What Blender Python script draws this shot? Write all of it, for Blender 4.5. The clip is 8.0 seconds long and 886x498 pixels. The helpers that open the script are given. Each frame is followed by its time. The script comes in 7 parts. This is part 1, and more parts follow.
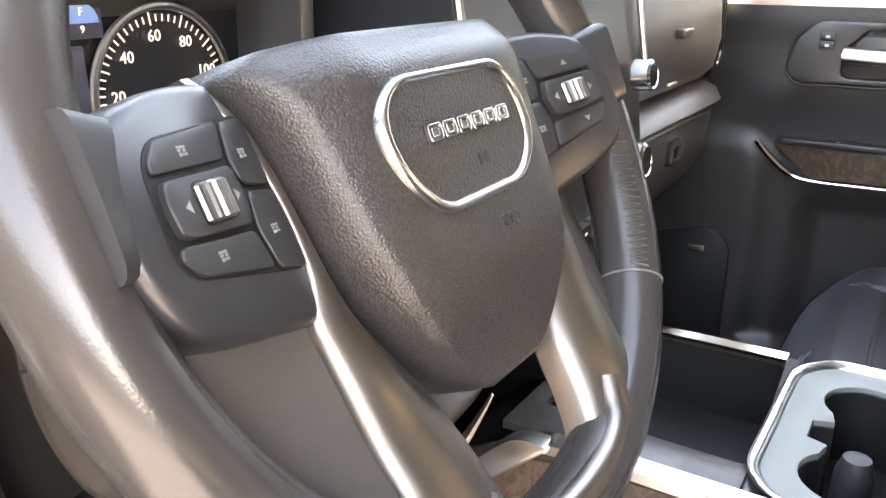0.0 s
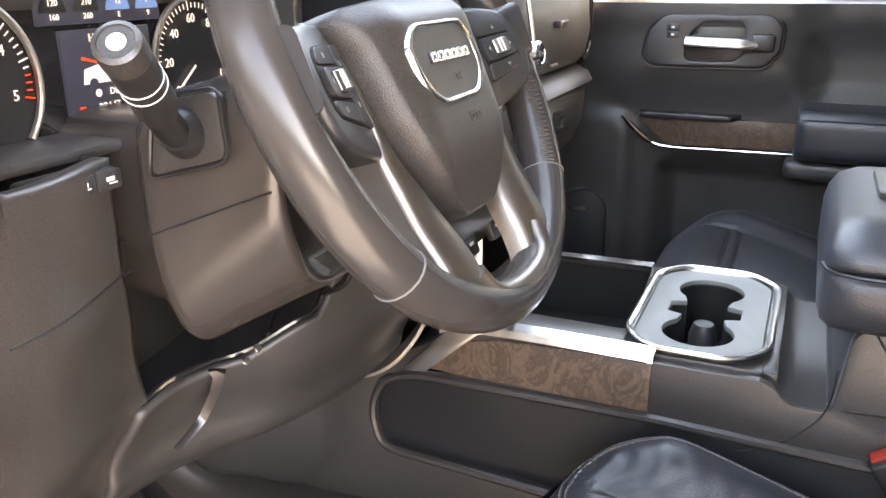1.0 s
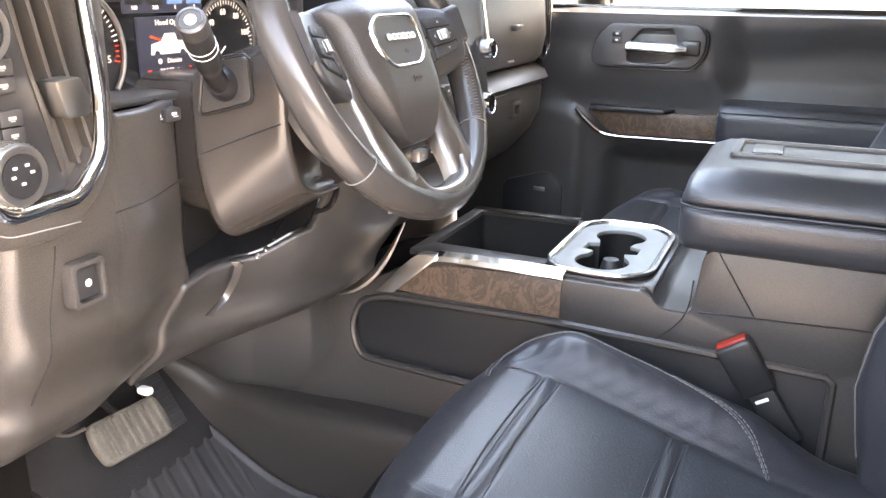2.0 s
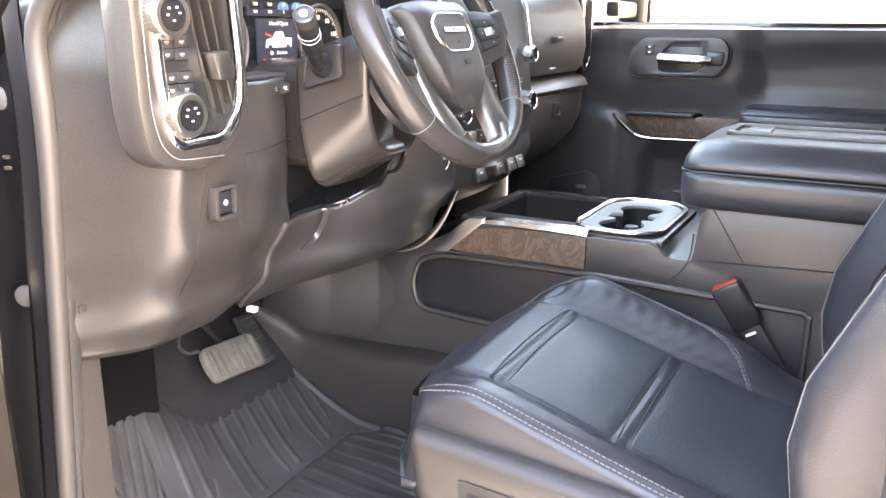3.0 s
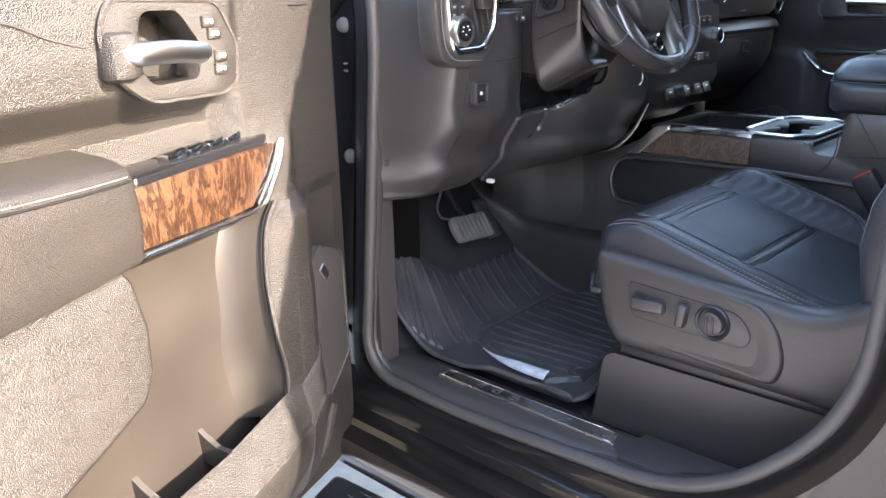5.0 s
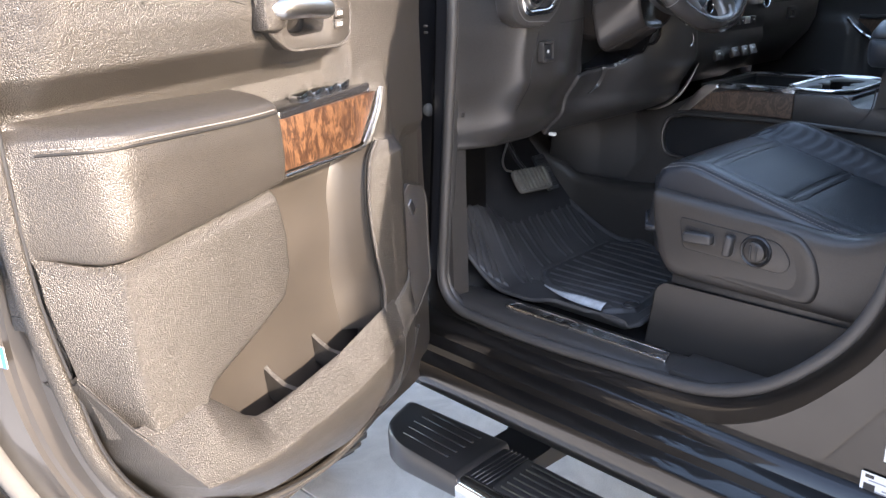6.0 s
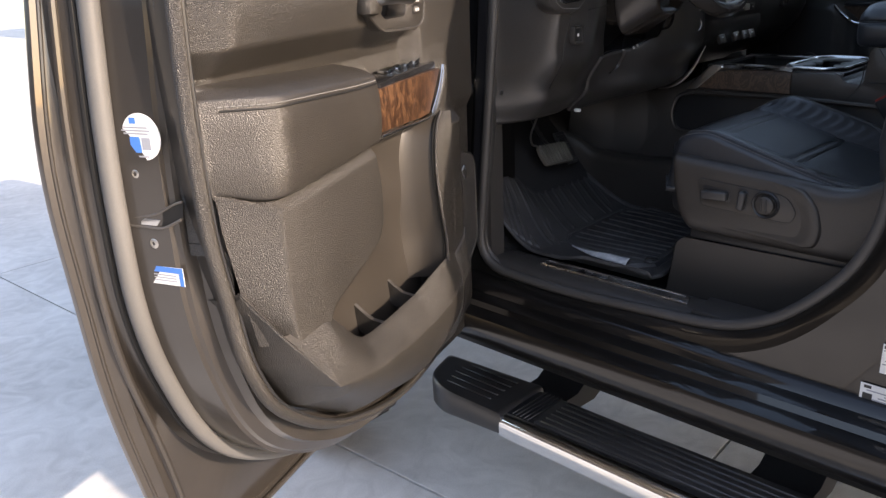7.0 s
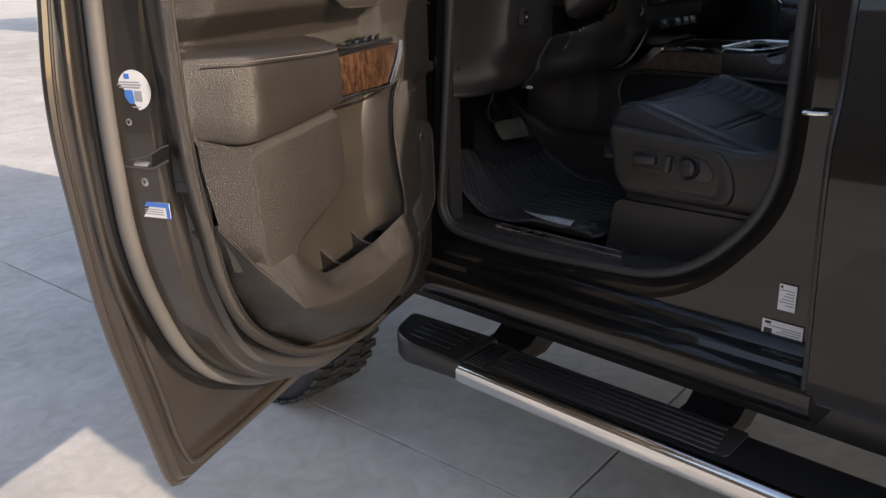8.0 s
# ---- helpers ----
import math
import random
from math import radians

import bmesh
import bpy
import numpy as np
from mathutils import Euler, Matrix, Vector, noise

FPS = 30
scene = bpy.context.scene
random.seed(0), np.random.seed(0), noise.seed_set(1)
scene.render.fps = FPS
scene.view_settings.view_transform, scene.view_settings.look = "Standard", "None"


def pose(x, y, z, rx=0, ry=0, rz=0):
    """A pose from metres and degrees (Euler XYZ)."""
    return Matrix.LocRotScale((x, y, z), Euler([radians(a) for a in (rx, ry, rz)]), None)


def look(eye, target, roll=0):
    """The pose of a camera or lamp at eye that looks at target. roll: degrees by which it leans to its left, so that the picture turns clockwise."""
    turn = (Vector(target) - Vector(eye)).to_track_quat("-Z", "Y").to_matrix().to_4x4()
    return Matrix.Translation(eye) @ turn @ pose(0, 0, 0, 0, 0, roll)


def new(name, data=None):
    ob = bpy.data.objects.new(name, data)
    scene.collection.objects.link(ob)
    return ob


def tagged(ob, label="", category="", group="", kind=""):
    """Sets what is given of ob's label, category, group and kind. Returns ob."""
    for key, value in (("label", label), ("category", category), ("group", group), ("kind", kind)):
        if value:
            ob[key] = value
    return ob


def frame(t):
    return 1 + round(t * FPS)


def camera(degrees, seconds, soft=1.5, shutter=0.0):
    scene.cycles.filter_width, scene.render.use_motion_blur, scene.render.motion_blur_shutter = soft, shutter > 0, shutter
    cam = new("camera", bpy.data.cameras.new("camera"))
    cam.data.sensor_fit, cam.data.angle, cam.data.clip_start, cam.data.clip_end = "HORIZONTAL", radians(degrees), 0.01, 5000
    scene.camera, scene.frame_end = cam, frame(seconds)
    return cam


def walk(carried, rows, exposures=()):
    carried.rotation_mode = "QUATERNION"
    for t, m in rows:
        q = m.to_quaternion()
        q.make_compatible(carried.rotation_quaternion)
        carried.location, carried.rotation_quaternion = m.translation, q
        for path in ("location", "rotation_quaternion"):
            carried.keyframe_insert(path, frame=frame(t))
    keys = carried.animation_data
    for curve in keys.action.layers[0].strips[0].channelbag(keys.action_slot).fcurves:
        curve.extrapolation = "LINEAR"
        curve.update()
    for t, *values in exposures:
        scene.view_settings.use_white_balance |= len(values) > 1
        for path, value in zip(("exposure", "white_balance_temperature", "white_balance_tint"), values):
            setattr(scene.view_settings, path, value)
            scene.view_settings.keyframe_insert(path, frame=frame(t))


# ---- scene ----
cam = camera(57.1, 8.0, soft=1.4)
PATH = [
    (0, (-0.698, -0.195, 1.681), (0.893, 0.819, 1.017), -0.0),
    (0.5, (-0.83, -0.214, 1.678), (0.858, 0.64, 1.03), -0.4),
    (1, (-0.94, -0.255, 1.671), (0.789, 0.519, 1.032), -0.4),
    (1.5, (-1.068, -0.33, 1.674), (0.68, 0.418, 1.052), 0.1),
    (1.7, (-1.119, -0.368, 1.676), (0.625, 0.386, 1.051), 0.5),
    (2.8, (-1.392, -0.539, 1.628), (0.332, 0.319, 1.089), 0.6),
    (3, (-1.443, -0.562, 1.627), (0.255, 0.35, 1.092), 0.3),
    (3.5, (-1.587, -0.607, 1.622), (0.052, 0.393, 1.062), -0.3),
    (4, (-1.693, -0.647, 1.623), (-0.104, 0.404, 1.014), -0.4),
    (4.5, (-1.774, -0.739, 1.608), (-0.262, 0.426, 1.011), -1.0),
    (5, (-1.868, -0.857, 1.591), (-0.485, 0.456, 0.99), -1.3),
    (5.2, (-1.902, -0.902, 1.587), (-0.567, 0.459, 0.983), -1.4),
    (6.3, (-2.154, -0.968, 1.575), (-0.851, 0.401, 0.919), -2.0),
    (6.5, (-2.218, -0.984, 1.575), (-0.911, 0.378, 0.914), -2.3),
    (7, (-2.339, -1.021, 1.577), (-1.009, 0.319, 0.92), -2.4),
    (7.5, (-2.405, -1.101, 1.568), (-1.065, 0.213, 0.875), -2.1),
    (8, (-2.46, -1.223, 1.557), (-1.105, 0.087, 0.888), -1.9),
]
EXPOSURES = [(0.0, 5.28, 10400, 23), (0.6, 4.80, 10600, 24), (1.2, 5.25, 10400, 24), (2.8, 5.6, 9600, 24), (3.6, 5.10, 8800, 23), (4.5, 4.38, 7700, 18), (5.2, 3.83, 7400, 18), (6.5, 3.08, 7450, 18), (7.2, 1.80, 8050, 19), (8.0, 1.25, 8250, 19)]
walk(cam, [(t, look(eye, target, roll)) for t, eye, target, roll in PATH], EXPOSURES)

# world and sun: low afternoon sun from behind the truck, a little to its right
SUN = Vector((0.38, -2.0, 1.0)).normalized()
world = bpy.data.worlds.new("world")
scene.world = world
world.use_nodes = True
wn = world.node_tree.nodes
sky = wn.new("ShaderNodeTexSky")
sky.sky_type, sky.sun_disc = "NISHITA", False
sky.sun_elevation = math.asin(SUN.z)
sky.sun_rotation = math.atan2(SUN.x, SUN.y)
wn["Background"].inputs["Strength"].default_value = 0.15
world.node_tree.links.new(sky.outputs[0], wn["Background"].inputs["Color"])
sun = new("sun", bpy.data.lights.new("sun", "SUN"))
sun.data.energy, sun.data.angle, sun.data.color = 2.0, radians(0.55), (1.0, 0.94, 0.86)
sun.matrix_world = look(SUN * 20, (0, 0, 0))

# ---- modelling tools ----
FRAME_OF = {}


def thing(name, label, category, at=(0, 0, 0), m=None, group="", kind=""):
    """An Empty that parents its parts. With m the parts are built in the thing's own axes."""
    ob = new(name)
    ob.empty_display_size = 0.05
    ob.matrix_basis = m if m is not None else Matrix.Translation(at)
    FRAME_OF[ob.name] = None if m is not None else Matrix.Translation(-Vector(at))
    return tagged(ob, label, category, group, kind)


def finish(bm, name, material, angle=38):
    bmesh.ops.remove_doubles(bm, verts=bm.verts, dist=1e-6)
    bmesh.ops.recalc_face_normals(bm, faces=bm.faces)
    me = bpy.data.meshes.new(name)
    bm.to_mesh(me)
    bm.free()
    me.polygons.foreach_set("use_smooth", [True] * len(me.polygons))
    me.set_sharp_from_angle(angle=radians(angle))
    me.materials.append(material)
    return me


def part(name, bm, material, parent, label="", angle=38):
    shift = FRAME_OF[parent.name]
    if shift is not None:
        bm.transform(shift)
    ob = new(name, finish(bm, name, material, angle))
    ob.parent = parent
    FRAME_OF[ob.name] = shift
    return tagged(ob, label)


def solo(name, bm, material, label, category, kind="", angle=38):
    ob = new(name, finish(bm, name, material, angle))
    FRAME_OF[ob.name] = None
    return tagged(ob, label, category, kind=kind)


def thick(ob, depth, offset=-1.0):
    mod = ob.modifiers.new("thickness", "SOLIDIFY")
    mod.thickness, mod.offset = depth, offset
    return ob


def bevel(bm, width, seg=2, angle=30):
    edges = [e for e in bm.edges if len(e.link_faces) == 2 and e.calc_face_angle(0) > radians(angle)]
    if width > 0 and edges:
        bmesh.ops.bevel(bm, geom=edges, offset=width, segments=seg, profile=0.5, affect="EDGES", clamp_overlap=True)
    return bm


def box(x0, x1, y0, y1, z0, z1, bev=0.003, seg=2):
    bm = bmesh.new()
    bmesh.ops.create_cube(bm, size=1)
    bm.transform(Matrix.Translation(((x0 + x1) / 2, (y0 + y1) / 2, (z0 + z1) / 2)) @ Matrix.Diagonal((abs(x1 - x0), abs(y1 - y0), abs(z1 - z0), 1)))
    return bevel(bm, bev, seg)


def lift(axis, a, p, q):
    return {"x": (a, p, q), "y": (p, a, q), "z": (p, q, a)}[axis]


def rounded(pts, r, n=5):
    """A polygon with its corners rounded; r is one radius or one for each corner."""
    out, k = [], len(pts)
    for i, p in enumerate(pts):
        rad = r[i] if isinstance(r, (list, tuple)) else r
        p, a, b = Vector(p), Vector(pts[i - 1]), Vector(pts[(i + 1) % k])
        da, db = a - p, b - p
        d = min(rad, da.length * 0.49, db.length * 0.49)
        if d < 1e-5:
            out.append(tuple(p))
            continue
        s, e = p + da.normalized() * d, p + db.normalized() * d
        for j in range(n + 1):
            t = j / n
            out.append(tuple(s * (1 - t) ** 2 + p * 2 * t * (1 - t) + e * t * t))
    return out


def prism(axis, pts, a, b, bev=0.002, seg=2):
    bm = bmesh.new()
    lo = [bm.verts.new(lift(axis, a, *p)) for p in pts]
    hi = [bm.verts.new(lift(axis, b, *p)) for p in pts]
    bm.faces.new(lo)
    bm.faces.new(hi[::-1])
    for i in range(len(pts)):
        j = (i + 1) % len(pts)
        bm.faces.new((lo[i], hi[i], hi[j], lo[j]))
    bmesh.ops.recalc_face_normals(bm, faces=bm.faces)
    return bevel(bm, bev, seg, 50)


def evenly(pts, n, closed=True):
    """n points at even steps along a polygon."""
    pts = [Vector(p) for p in pts]
    if closed:
        pts = pts + [pts[0]]
    run = [0.0]
    for a, b in zip(pts, pts[1:]):
        run.append(run[-1] + (b - a).length)
    out, i = [], 0
    for k in range(n):
        s = run[-1] * k / (n if closed else n - 1)
        while i < len(run) - 2 and run[i + 1] < s:
            i += 1
        f = (s - run[i]) / max(run[i + 1] - run[i], 1e-9)
        out.append(pts[i].lerp(pts[i + 1], min(f, 1)))
    return out


def loft(loops, cap0=True, cap1=True, closed=True):
    bm = bmesh.new()
    rows = [[bm.verts.new(p) for p in loop] for loop in loops]
    n = len(rows[0])
    for a, b in zip(rows, rows[1:]):
        for i in range(n if closed else n - 1):
            j = (i + 1) % n
            bm.faces.new((a[i], a[j], b[j], b[i]))
    if cap0:
        bm.faces.new(rows[0][::-1])
    if cap1:
        bm.faces.new(rows[-1])
    return bm


def smooth_path(pts, n=8, closed=False):
    """Catmull-Rom through the points."""
    P = [Vector(p) for p in pts]
    out, k = [], len(P)
    for i in range(k if closed else k - 1):
        p0 = P[i - 1] if closed or i > 0 else P[i] * 2 - P[i + 1]
        p1, p2 = P[i], P[(i + 1) % k]
        p3 = P[(i + 2) % k] if closed or i + 2 < k else p2 * 2 - p1
        for j in range(n):
            t = j / n
            out.append(0.5 * ((2 * p1) + (p2 - p0) * t + (2 * p0 - 5 * p1 + 4 * p2 - p3) * t * t + (3 * p1 - p0 - 3 * p2 + p3) * t ** 3))
    if not closed:
        out.append(P[-1])
    return out


def tube(path, r, seg=10, closed=False, flat=1.0, up=None):
    """A tube along a path; r one radius or one a point; flat squeezes it along the second axis."""
    P = [Vector(p) for p in path]
    n = len(P)
    loops, ref = [], None
    for i, p in enumerate(P):
        a = P[i - 1] if closed or i > 0 else p
        b = P[(i + 1) % n] if closed or i < n - 1 else p
        d = (b - a).normalized()
        if up is not None:
            side = d.cross(Vector(up)).normalized()
        else:
            if ref is None:
                ref = d.orthogonal().normalized()
            ref = (ref - d * ref.dot(d)).normalized()
            side = ref
        top = side.cross(d).normalized()
        rad = r[i] if isinstance(r, (list, tuple)) else r
        loops.append([p + side * math.cos(2 * math.pi * k / seg) * rad + top * math.sin(2 * math.pi * k / seg) * rad * flat for k in range(seg)])
    if closed:
        loops.append(loops[0])
    return loft(loops, not closed, not closed)


def lathe(profile, centre, axis, seg=32):
    """profile: (radius, height along the axis) rows."""
    turn = Vector(axis).normalized().to_track_quat("Z", "Y").to_matrix()
    c = Vector(centre)
    loops = [[c + turn @ Vector((r * math.cos(2 * math.pi * k / seg), r * math.sin(2 * math.pi * k / seg), h)) for k in range(seg)] for r, h in profile]
    return loft(loops)


def sheet(fn, us, vs):
    """A grid of fn(u, v) -> point."""
    bm = bmesh.new()
    rows = [[bm.verts.new(fn(u, v)) for v in vs] for u in us]
    for a, b in zip(rows, rows[1:]):
        for i in range(len(vs) - 1):
            bm.faces.new((a[i], a[i + 1], b[i + 1], b[i]))
    return bm


def steps(a, b, n):
    return [a + (b - a) * i / n for i in range(n + 1)]


def ease(a, b, x):
    t = min(max((x - a) / (b - a), 0.0), 1.0)
    return t * t * (3 - 2 * t)


def blend(table, x):
    """Smooth interpolation in a short table of (x, value)."""
    if x <= table[0][0]:
        return table[0][1]
    for (a, p), (b, q) in zip(table, table[1:]):
        if x <= b:
            return p + (q - p) * ease(a, b, x)
    return table[-1][1]


def line(table, x):
    if x <= table[0][0]:
        return table[0][1]
    for (a, p), (b, q) in zip(table, table[1:]):
        if x <= b:
            return p + (q - p) * (x - a) / (b - a)
    return table[-1][1]


def inside(u, v, u0, u1, v0, v1, r):
    """Signed distance to a rounded rectangle: negative within."""
    qu, qv = abs(u - (u0 + u1) / 2) - (u1 - u0) / 2 + r, abs(v - (v0 + v1) / 2) - (v1 - v0) / 2 + r
    return math.hypot(max(qu, 0), max(qv, 0)) + min(max(qu, qv), 0) - r


def soft_step(d, r):
    """Rises from nothing to a straight ramp over the width r."""
    return 0.0 if d <= 0 else d * d / (2 * r) if d < r else d - r / 2


def ridge(c, pitch, width, soft):
    """A rounded rib at each whole multiple of the pitch."""
    d = abs((c / pitch) % 1 - 0.5) * pitch
    return 1 - ease(width, width + soft, d)


def in_loop(x, y, loop):
    """Distance to the outline: positive within."""
    best, odd = 9.0, False
    for (x0, y0), (x1, y1) in zip(loop, loop[1:] + loop[:1]):
        ex, ey = x1 - x0, y1 - y0
        t = min(max(((x - x0) * ex + (y - y0) * ey) / (ex * ex + ey * ey), 0), 1)
        best = min(best, math.hypot(x - x0 - t * ex, y - y0 - t * ey))
        if (y0 > y) != (y1 > y) and x < x0 + ex * (y - y0) / ey:
            odd = not odd
    return best if odd else -best


def frame_plate(axis, outer, hole, a, b, n=64, bev=0.0015):
    """A plate with one hole, between a and b along the axis."""
    o, h = evenly(outer, n), evenly(hole, n)
    k = min(range(n), key=lambda s: sum((o[i] - h[(i + s) % n]).length for i in range(0, n, 4)))
    h = h[k:] + h[:k]
    loops = [[lift(axis, a, *p) for p in h], [lift(axis, a, *p) for p in o], [lift(axis, b, *p) for p in o], [lift(axis, b, *p) for p in h]]
    loops.append(loops[0])
    bm = loft(loops, False, False)
    bmesh.ops.remove_doubles(bm, verts=bm.verts, dist=1e-6)
    return bevel(bm, bev, 2, 50)


def pierced(axis, outer, holes, a, b, bev=0.0):
    """A plate of any outline with any holes, between a and b along the axis."""
    bm = bmesh.new()
    edges = []
    for ring in [outer] + holes:
        vs = [bm.verts.new(lift(axis, a, *p)) for p in ring]
        edges += [bm.edges.new((vs[i], vs[(i + 1) % len(vs)])) for i in range(len(vs))]
    bmesh.ops.triangle_fill(bm, edges=edges, use_beauty=True)
    got = bmesh.ops.extrude_face_region(bm, geom=bm.faces[:])
    shift = Vector(lift(axis, b - a, 0, 0))
    for v in got["geom"]:
        if isinstance(v, bmesh.types.BMVert):
            v.co += shift
    bmesh.ops.recalc_face_normals(bm, faces=bm.faces)
    return bevel(bm, bev, 2, 50)


def joined(*bms):
    out = bms[0]
    for other in bms[1:]:
        me = bpy.data.meshes.new("tmp")
        other.to_mesh(me)
        other.free()
        out.from_mesh(me)
        bpy.data.meshes.remove(me)
    return out


def moved(bm, m):
    bm.transform(m)
    return bm


def letters(text, size, m, depth=0.0003):
    """Text as a mesh, with the built-in font; m places it (its own x along the line, y up)."""
    cu = bpy.data.curves.new("text", "FONT")
    cu.body, cu.size, cu.extrude, cu.align_x, cu.align_y = text, size, depth, "CENTER", "CENTER"
    cu.resolution_u = 2
    ob = bpy.data.objects.new("text", cu)
    me = bpy.data.meshes.new_from_object(ob)
    bm = bmesh.new()
    bm.from_mesh(me)
    bpy.data.objects.remove(ob)
    bpy.data.curves.remove(cu)
    bpy.data.meshes.remove(me)
    bm.transform(m)
    return bm


# ---- materials ----
def material(name):
    mat = bpy.data.materials.new(name)
    mat.use_nodes = True
    return mat, mat.node_tree.nodes, mat.node_tree.links, mat.node_tree.nodes["Principled BSDF"]


def surface(name, colour, rough=0.5, metal=0.0, vary=0.15, large=6.0, fine=400.0, bump=0.15, depth=0.0004, coat=0.0, leather=False, streak=None, specular=0.5, grain_glints=0.0):
    """A surface with slow stains, fine grain and relief, and on request glint speckle in the colour. leather: pebbled
    cells. streak: stretch of the grain in x, y, z.
    """
    mat, n, l, b = material(name)
    co = n.new("ShaderNodeTexCoord")
    mp = n.new("ShaderNodeMapping")
    l.new(co.outputs["Object"], mp.inputs["Vector"])
    if streak:
        mp.inputs["Scale"].default_value = streak
    slow = n.new("ShaderNodeTexNoise")
    slow.inputs["Scale"].default_value, slow.inputs["Detail"].default_value = large, 6
    l.new(co.outputs["Object"], slow.inputs["Vector"])
    grain = n.new("ShaderNodeTexVoronoi" if leather else "ShaderNodeTexNoise")
    grain.inputs["Scale"].default_value = fine
    if not leather:
        grain.inputs["Detail"].default_value = 3
    l.new(mp.outputs["Vector"], grain.inputs["Vector"])
    g = grain.outputs["Distance"] if leather else grain.outputs["Fac"]
    ramp = n.new("ShaderNodeMapRange")
    ramp.inputs["From Min"].default_value, ramp.inputs["From Max"].default_value = 0.3, 0.7
    l.new(slow.outputs["Fac"], ramp.inputs["Value"])
    mix = n.new("ShaderNodeMix")
    mix.data_type = "RGBA"
    mix.inputs[6].default_value = (*[c * (1 - vary) for c in colour], 1)
    mix.inputs[7].default_value = (*[min(c * (1 + vary), 1) for c in colour], 1)
    l.new(ramp.outputs["Result"], mix.inputs[0])
    out = mix.outputs[2]
    if not leather and vary > 0:
        second = n.new("ShaderNodeMix")
        second.data_type, second.blend_type = "RGBA", "OVERLAY"
        second.inputs[0].default_value = min(vary * 1.2, 0.5)
        l.new(out, second.inputs[6])
        l.new(grain.outputs["Fac"], second.inputs[7])
        out = second.outputs[2]
    if grain_glints:
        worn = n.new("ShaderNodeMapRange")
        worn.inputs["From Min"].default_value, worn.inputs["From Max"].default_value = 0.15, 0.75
        worn.inputs["To Min"].default_value, worn.inputs["To Max"].default_value = 1 + 0.5 * grain_glints, 1 - grain_glints
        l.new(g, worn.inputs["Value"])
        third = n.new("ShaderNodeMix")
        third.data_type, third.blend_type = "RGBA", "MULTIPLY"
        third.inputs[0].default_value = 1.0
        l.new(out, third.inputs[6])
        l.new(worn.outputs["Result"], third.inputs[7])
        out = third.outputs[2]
    l.new(out, b.inputs["Base Color"])
    rr = n.new("ShaderNodeMapRange")
    rr.inputs["From Min"].default_value, rr.inputs["From Max"].default_value = 0.3, 0.7
    rr.inputs["To Min"].default_value, rr.inputs["To Max"].default_value = max(rough - 0.025, 0.02), min(rough + 0.025, 1)
    l.new(slow.outputs["Fac"], rr.inputs["Value"])
    l.new(rr.outputs["Result"], b.inputs["Roughness"])
    b.inputs["Metallic"].default_value = metal
    b.inputs["Specular IOR Level"].default_value = specular
    b.inputs["Coat Weight"].default_value = coat
    b.inputs["Coat Roughness"].default_value = 0.04
    if bump:
        bp = n.new("ShaderNodeBump")
        bp.inputs["Strength"].default_value, bp.inputs["Distance"].default_value = bump, depth
        bp.invert = leather
        l.new(g, bp.inputs["Height"])
        l.new(bp.outputs["Normal"], b.inputs["Normal"])
    return mat


def veneer(name, dark, light, along):
    """Open-pored burr veneer: warped rings and fine pores along one axis."""
    mat, n, l, b = material(name)
    co = n.new("ShaderNodeTexCoord")
    mp = n.new("ShaderNodeMapping")
    mp.inputs["Scale"].default_value = along
    l.new(co.outputs["Object"], mp.inputs["Vector"])
    wave = n.new("ShaderNodeTexNoise")
    wave.inputs["Scale"].default_value, wave.inputs["Detail"].default_value, wave.inputs["Distortion"].default_value = 9, 5, 3.5
    l.new(mp.outputs["Vector"], wave.inputs["Vector"])
    bands = n.new("ShaderNodeMath")
    bands.operation = "MULTIPLY"
    bands.inputs[1].default_value = 20
    l.new(wave.outputs["Fac"], bands.inputs[0])
    sine = n.new("ShaderNodeMath")
    sine.operation = "SINE"
    l.new(bands.outputs[0], sine.inputs[0])
    pores = n.new("ShaderNodeTexNoise")
    pores.inputs["Scale"].default_value, pores.inputs["Detail"].default_value = 160, 4
    l.new(mp.outputs["Vector"], pores.inputs["Vector"])
    add = n.new("ShaderNodeMath")
    add.operation = "MULTIPLY_ADD"
    l.new(sine.outputs[0], add.inputs[0])
    add.inputs[1].default_value = 0.22
    l.new(pores.outputs["Fac"], add.inputs[2])
    ramp = n.new("ShaderNodeValToRGB")
    ramp.color_ramp.elements[0].position, ramp.color_ramp.elements[0].color = 0.3, (*dark, 1)
    ramp.color_ramp.elements[1].position, ramp.color_ramp.elements[1].color = 0.72, (*light, 1)
    l.new(add.outputs[0], ramp.inputs["Fac"])
    l.new(ramp.outputs["Color"], b.inputs["Base Color"])
    b.inputs["Roughness"].default_value = 0.42
    bp = n.new("ShaderNodeBump")
    bp.inputs["Strength"].default_value, bp.inputs["Distance"].default_value = 0.35, 0.0004
    l.new(add.outputs[0], bp.inputs["Height"])
    l.new(bp.outputs["Normal"], b.inputs["Normal"])
    return mat


def glow(name, colour, strength):
    mat, n, l, b = material(name)
    b.inputs["Base Color"].default_value = (*[c * 0.3 for c in colour], 1)
    b.inputs["Emission Color"].default_value = (*colour, 1)
    b.inputs["Emission Strength"].default_value = strength
    b.inputs["Roughness"].default_value = 0.3
    return mat


def clear_glass(name, tint=(0.9, 0.95, 0.93)):
    mat, n, l, b = material(name)
    b.inputs["Base Color"].default_value = (*tint, 1)
    b.inputs["Transmission Weight"].default_value = 1.0
    b.inputs["Roughness"].default_value = 0.0
    b.inputs["IOR"].default_value = 1.05
    return mat


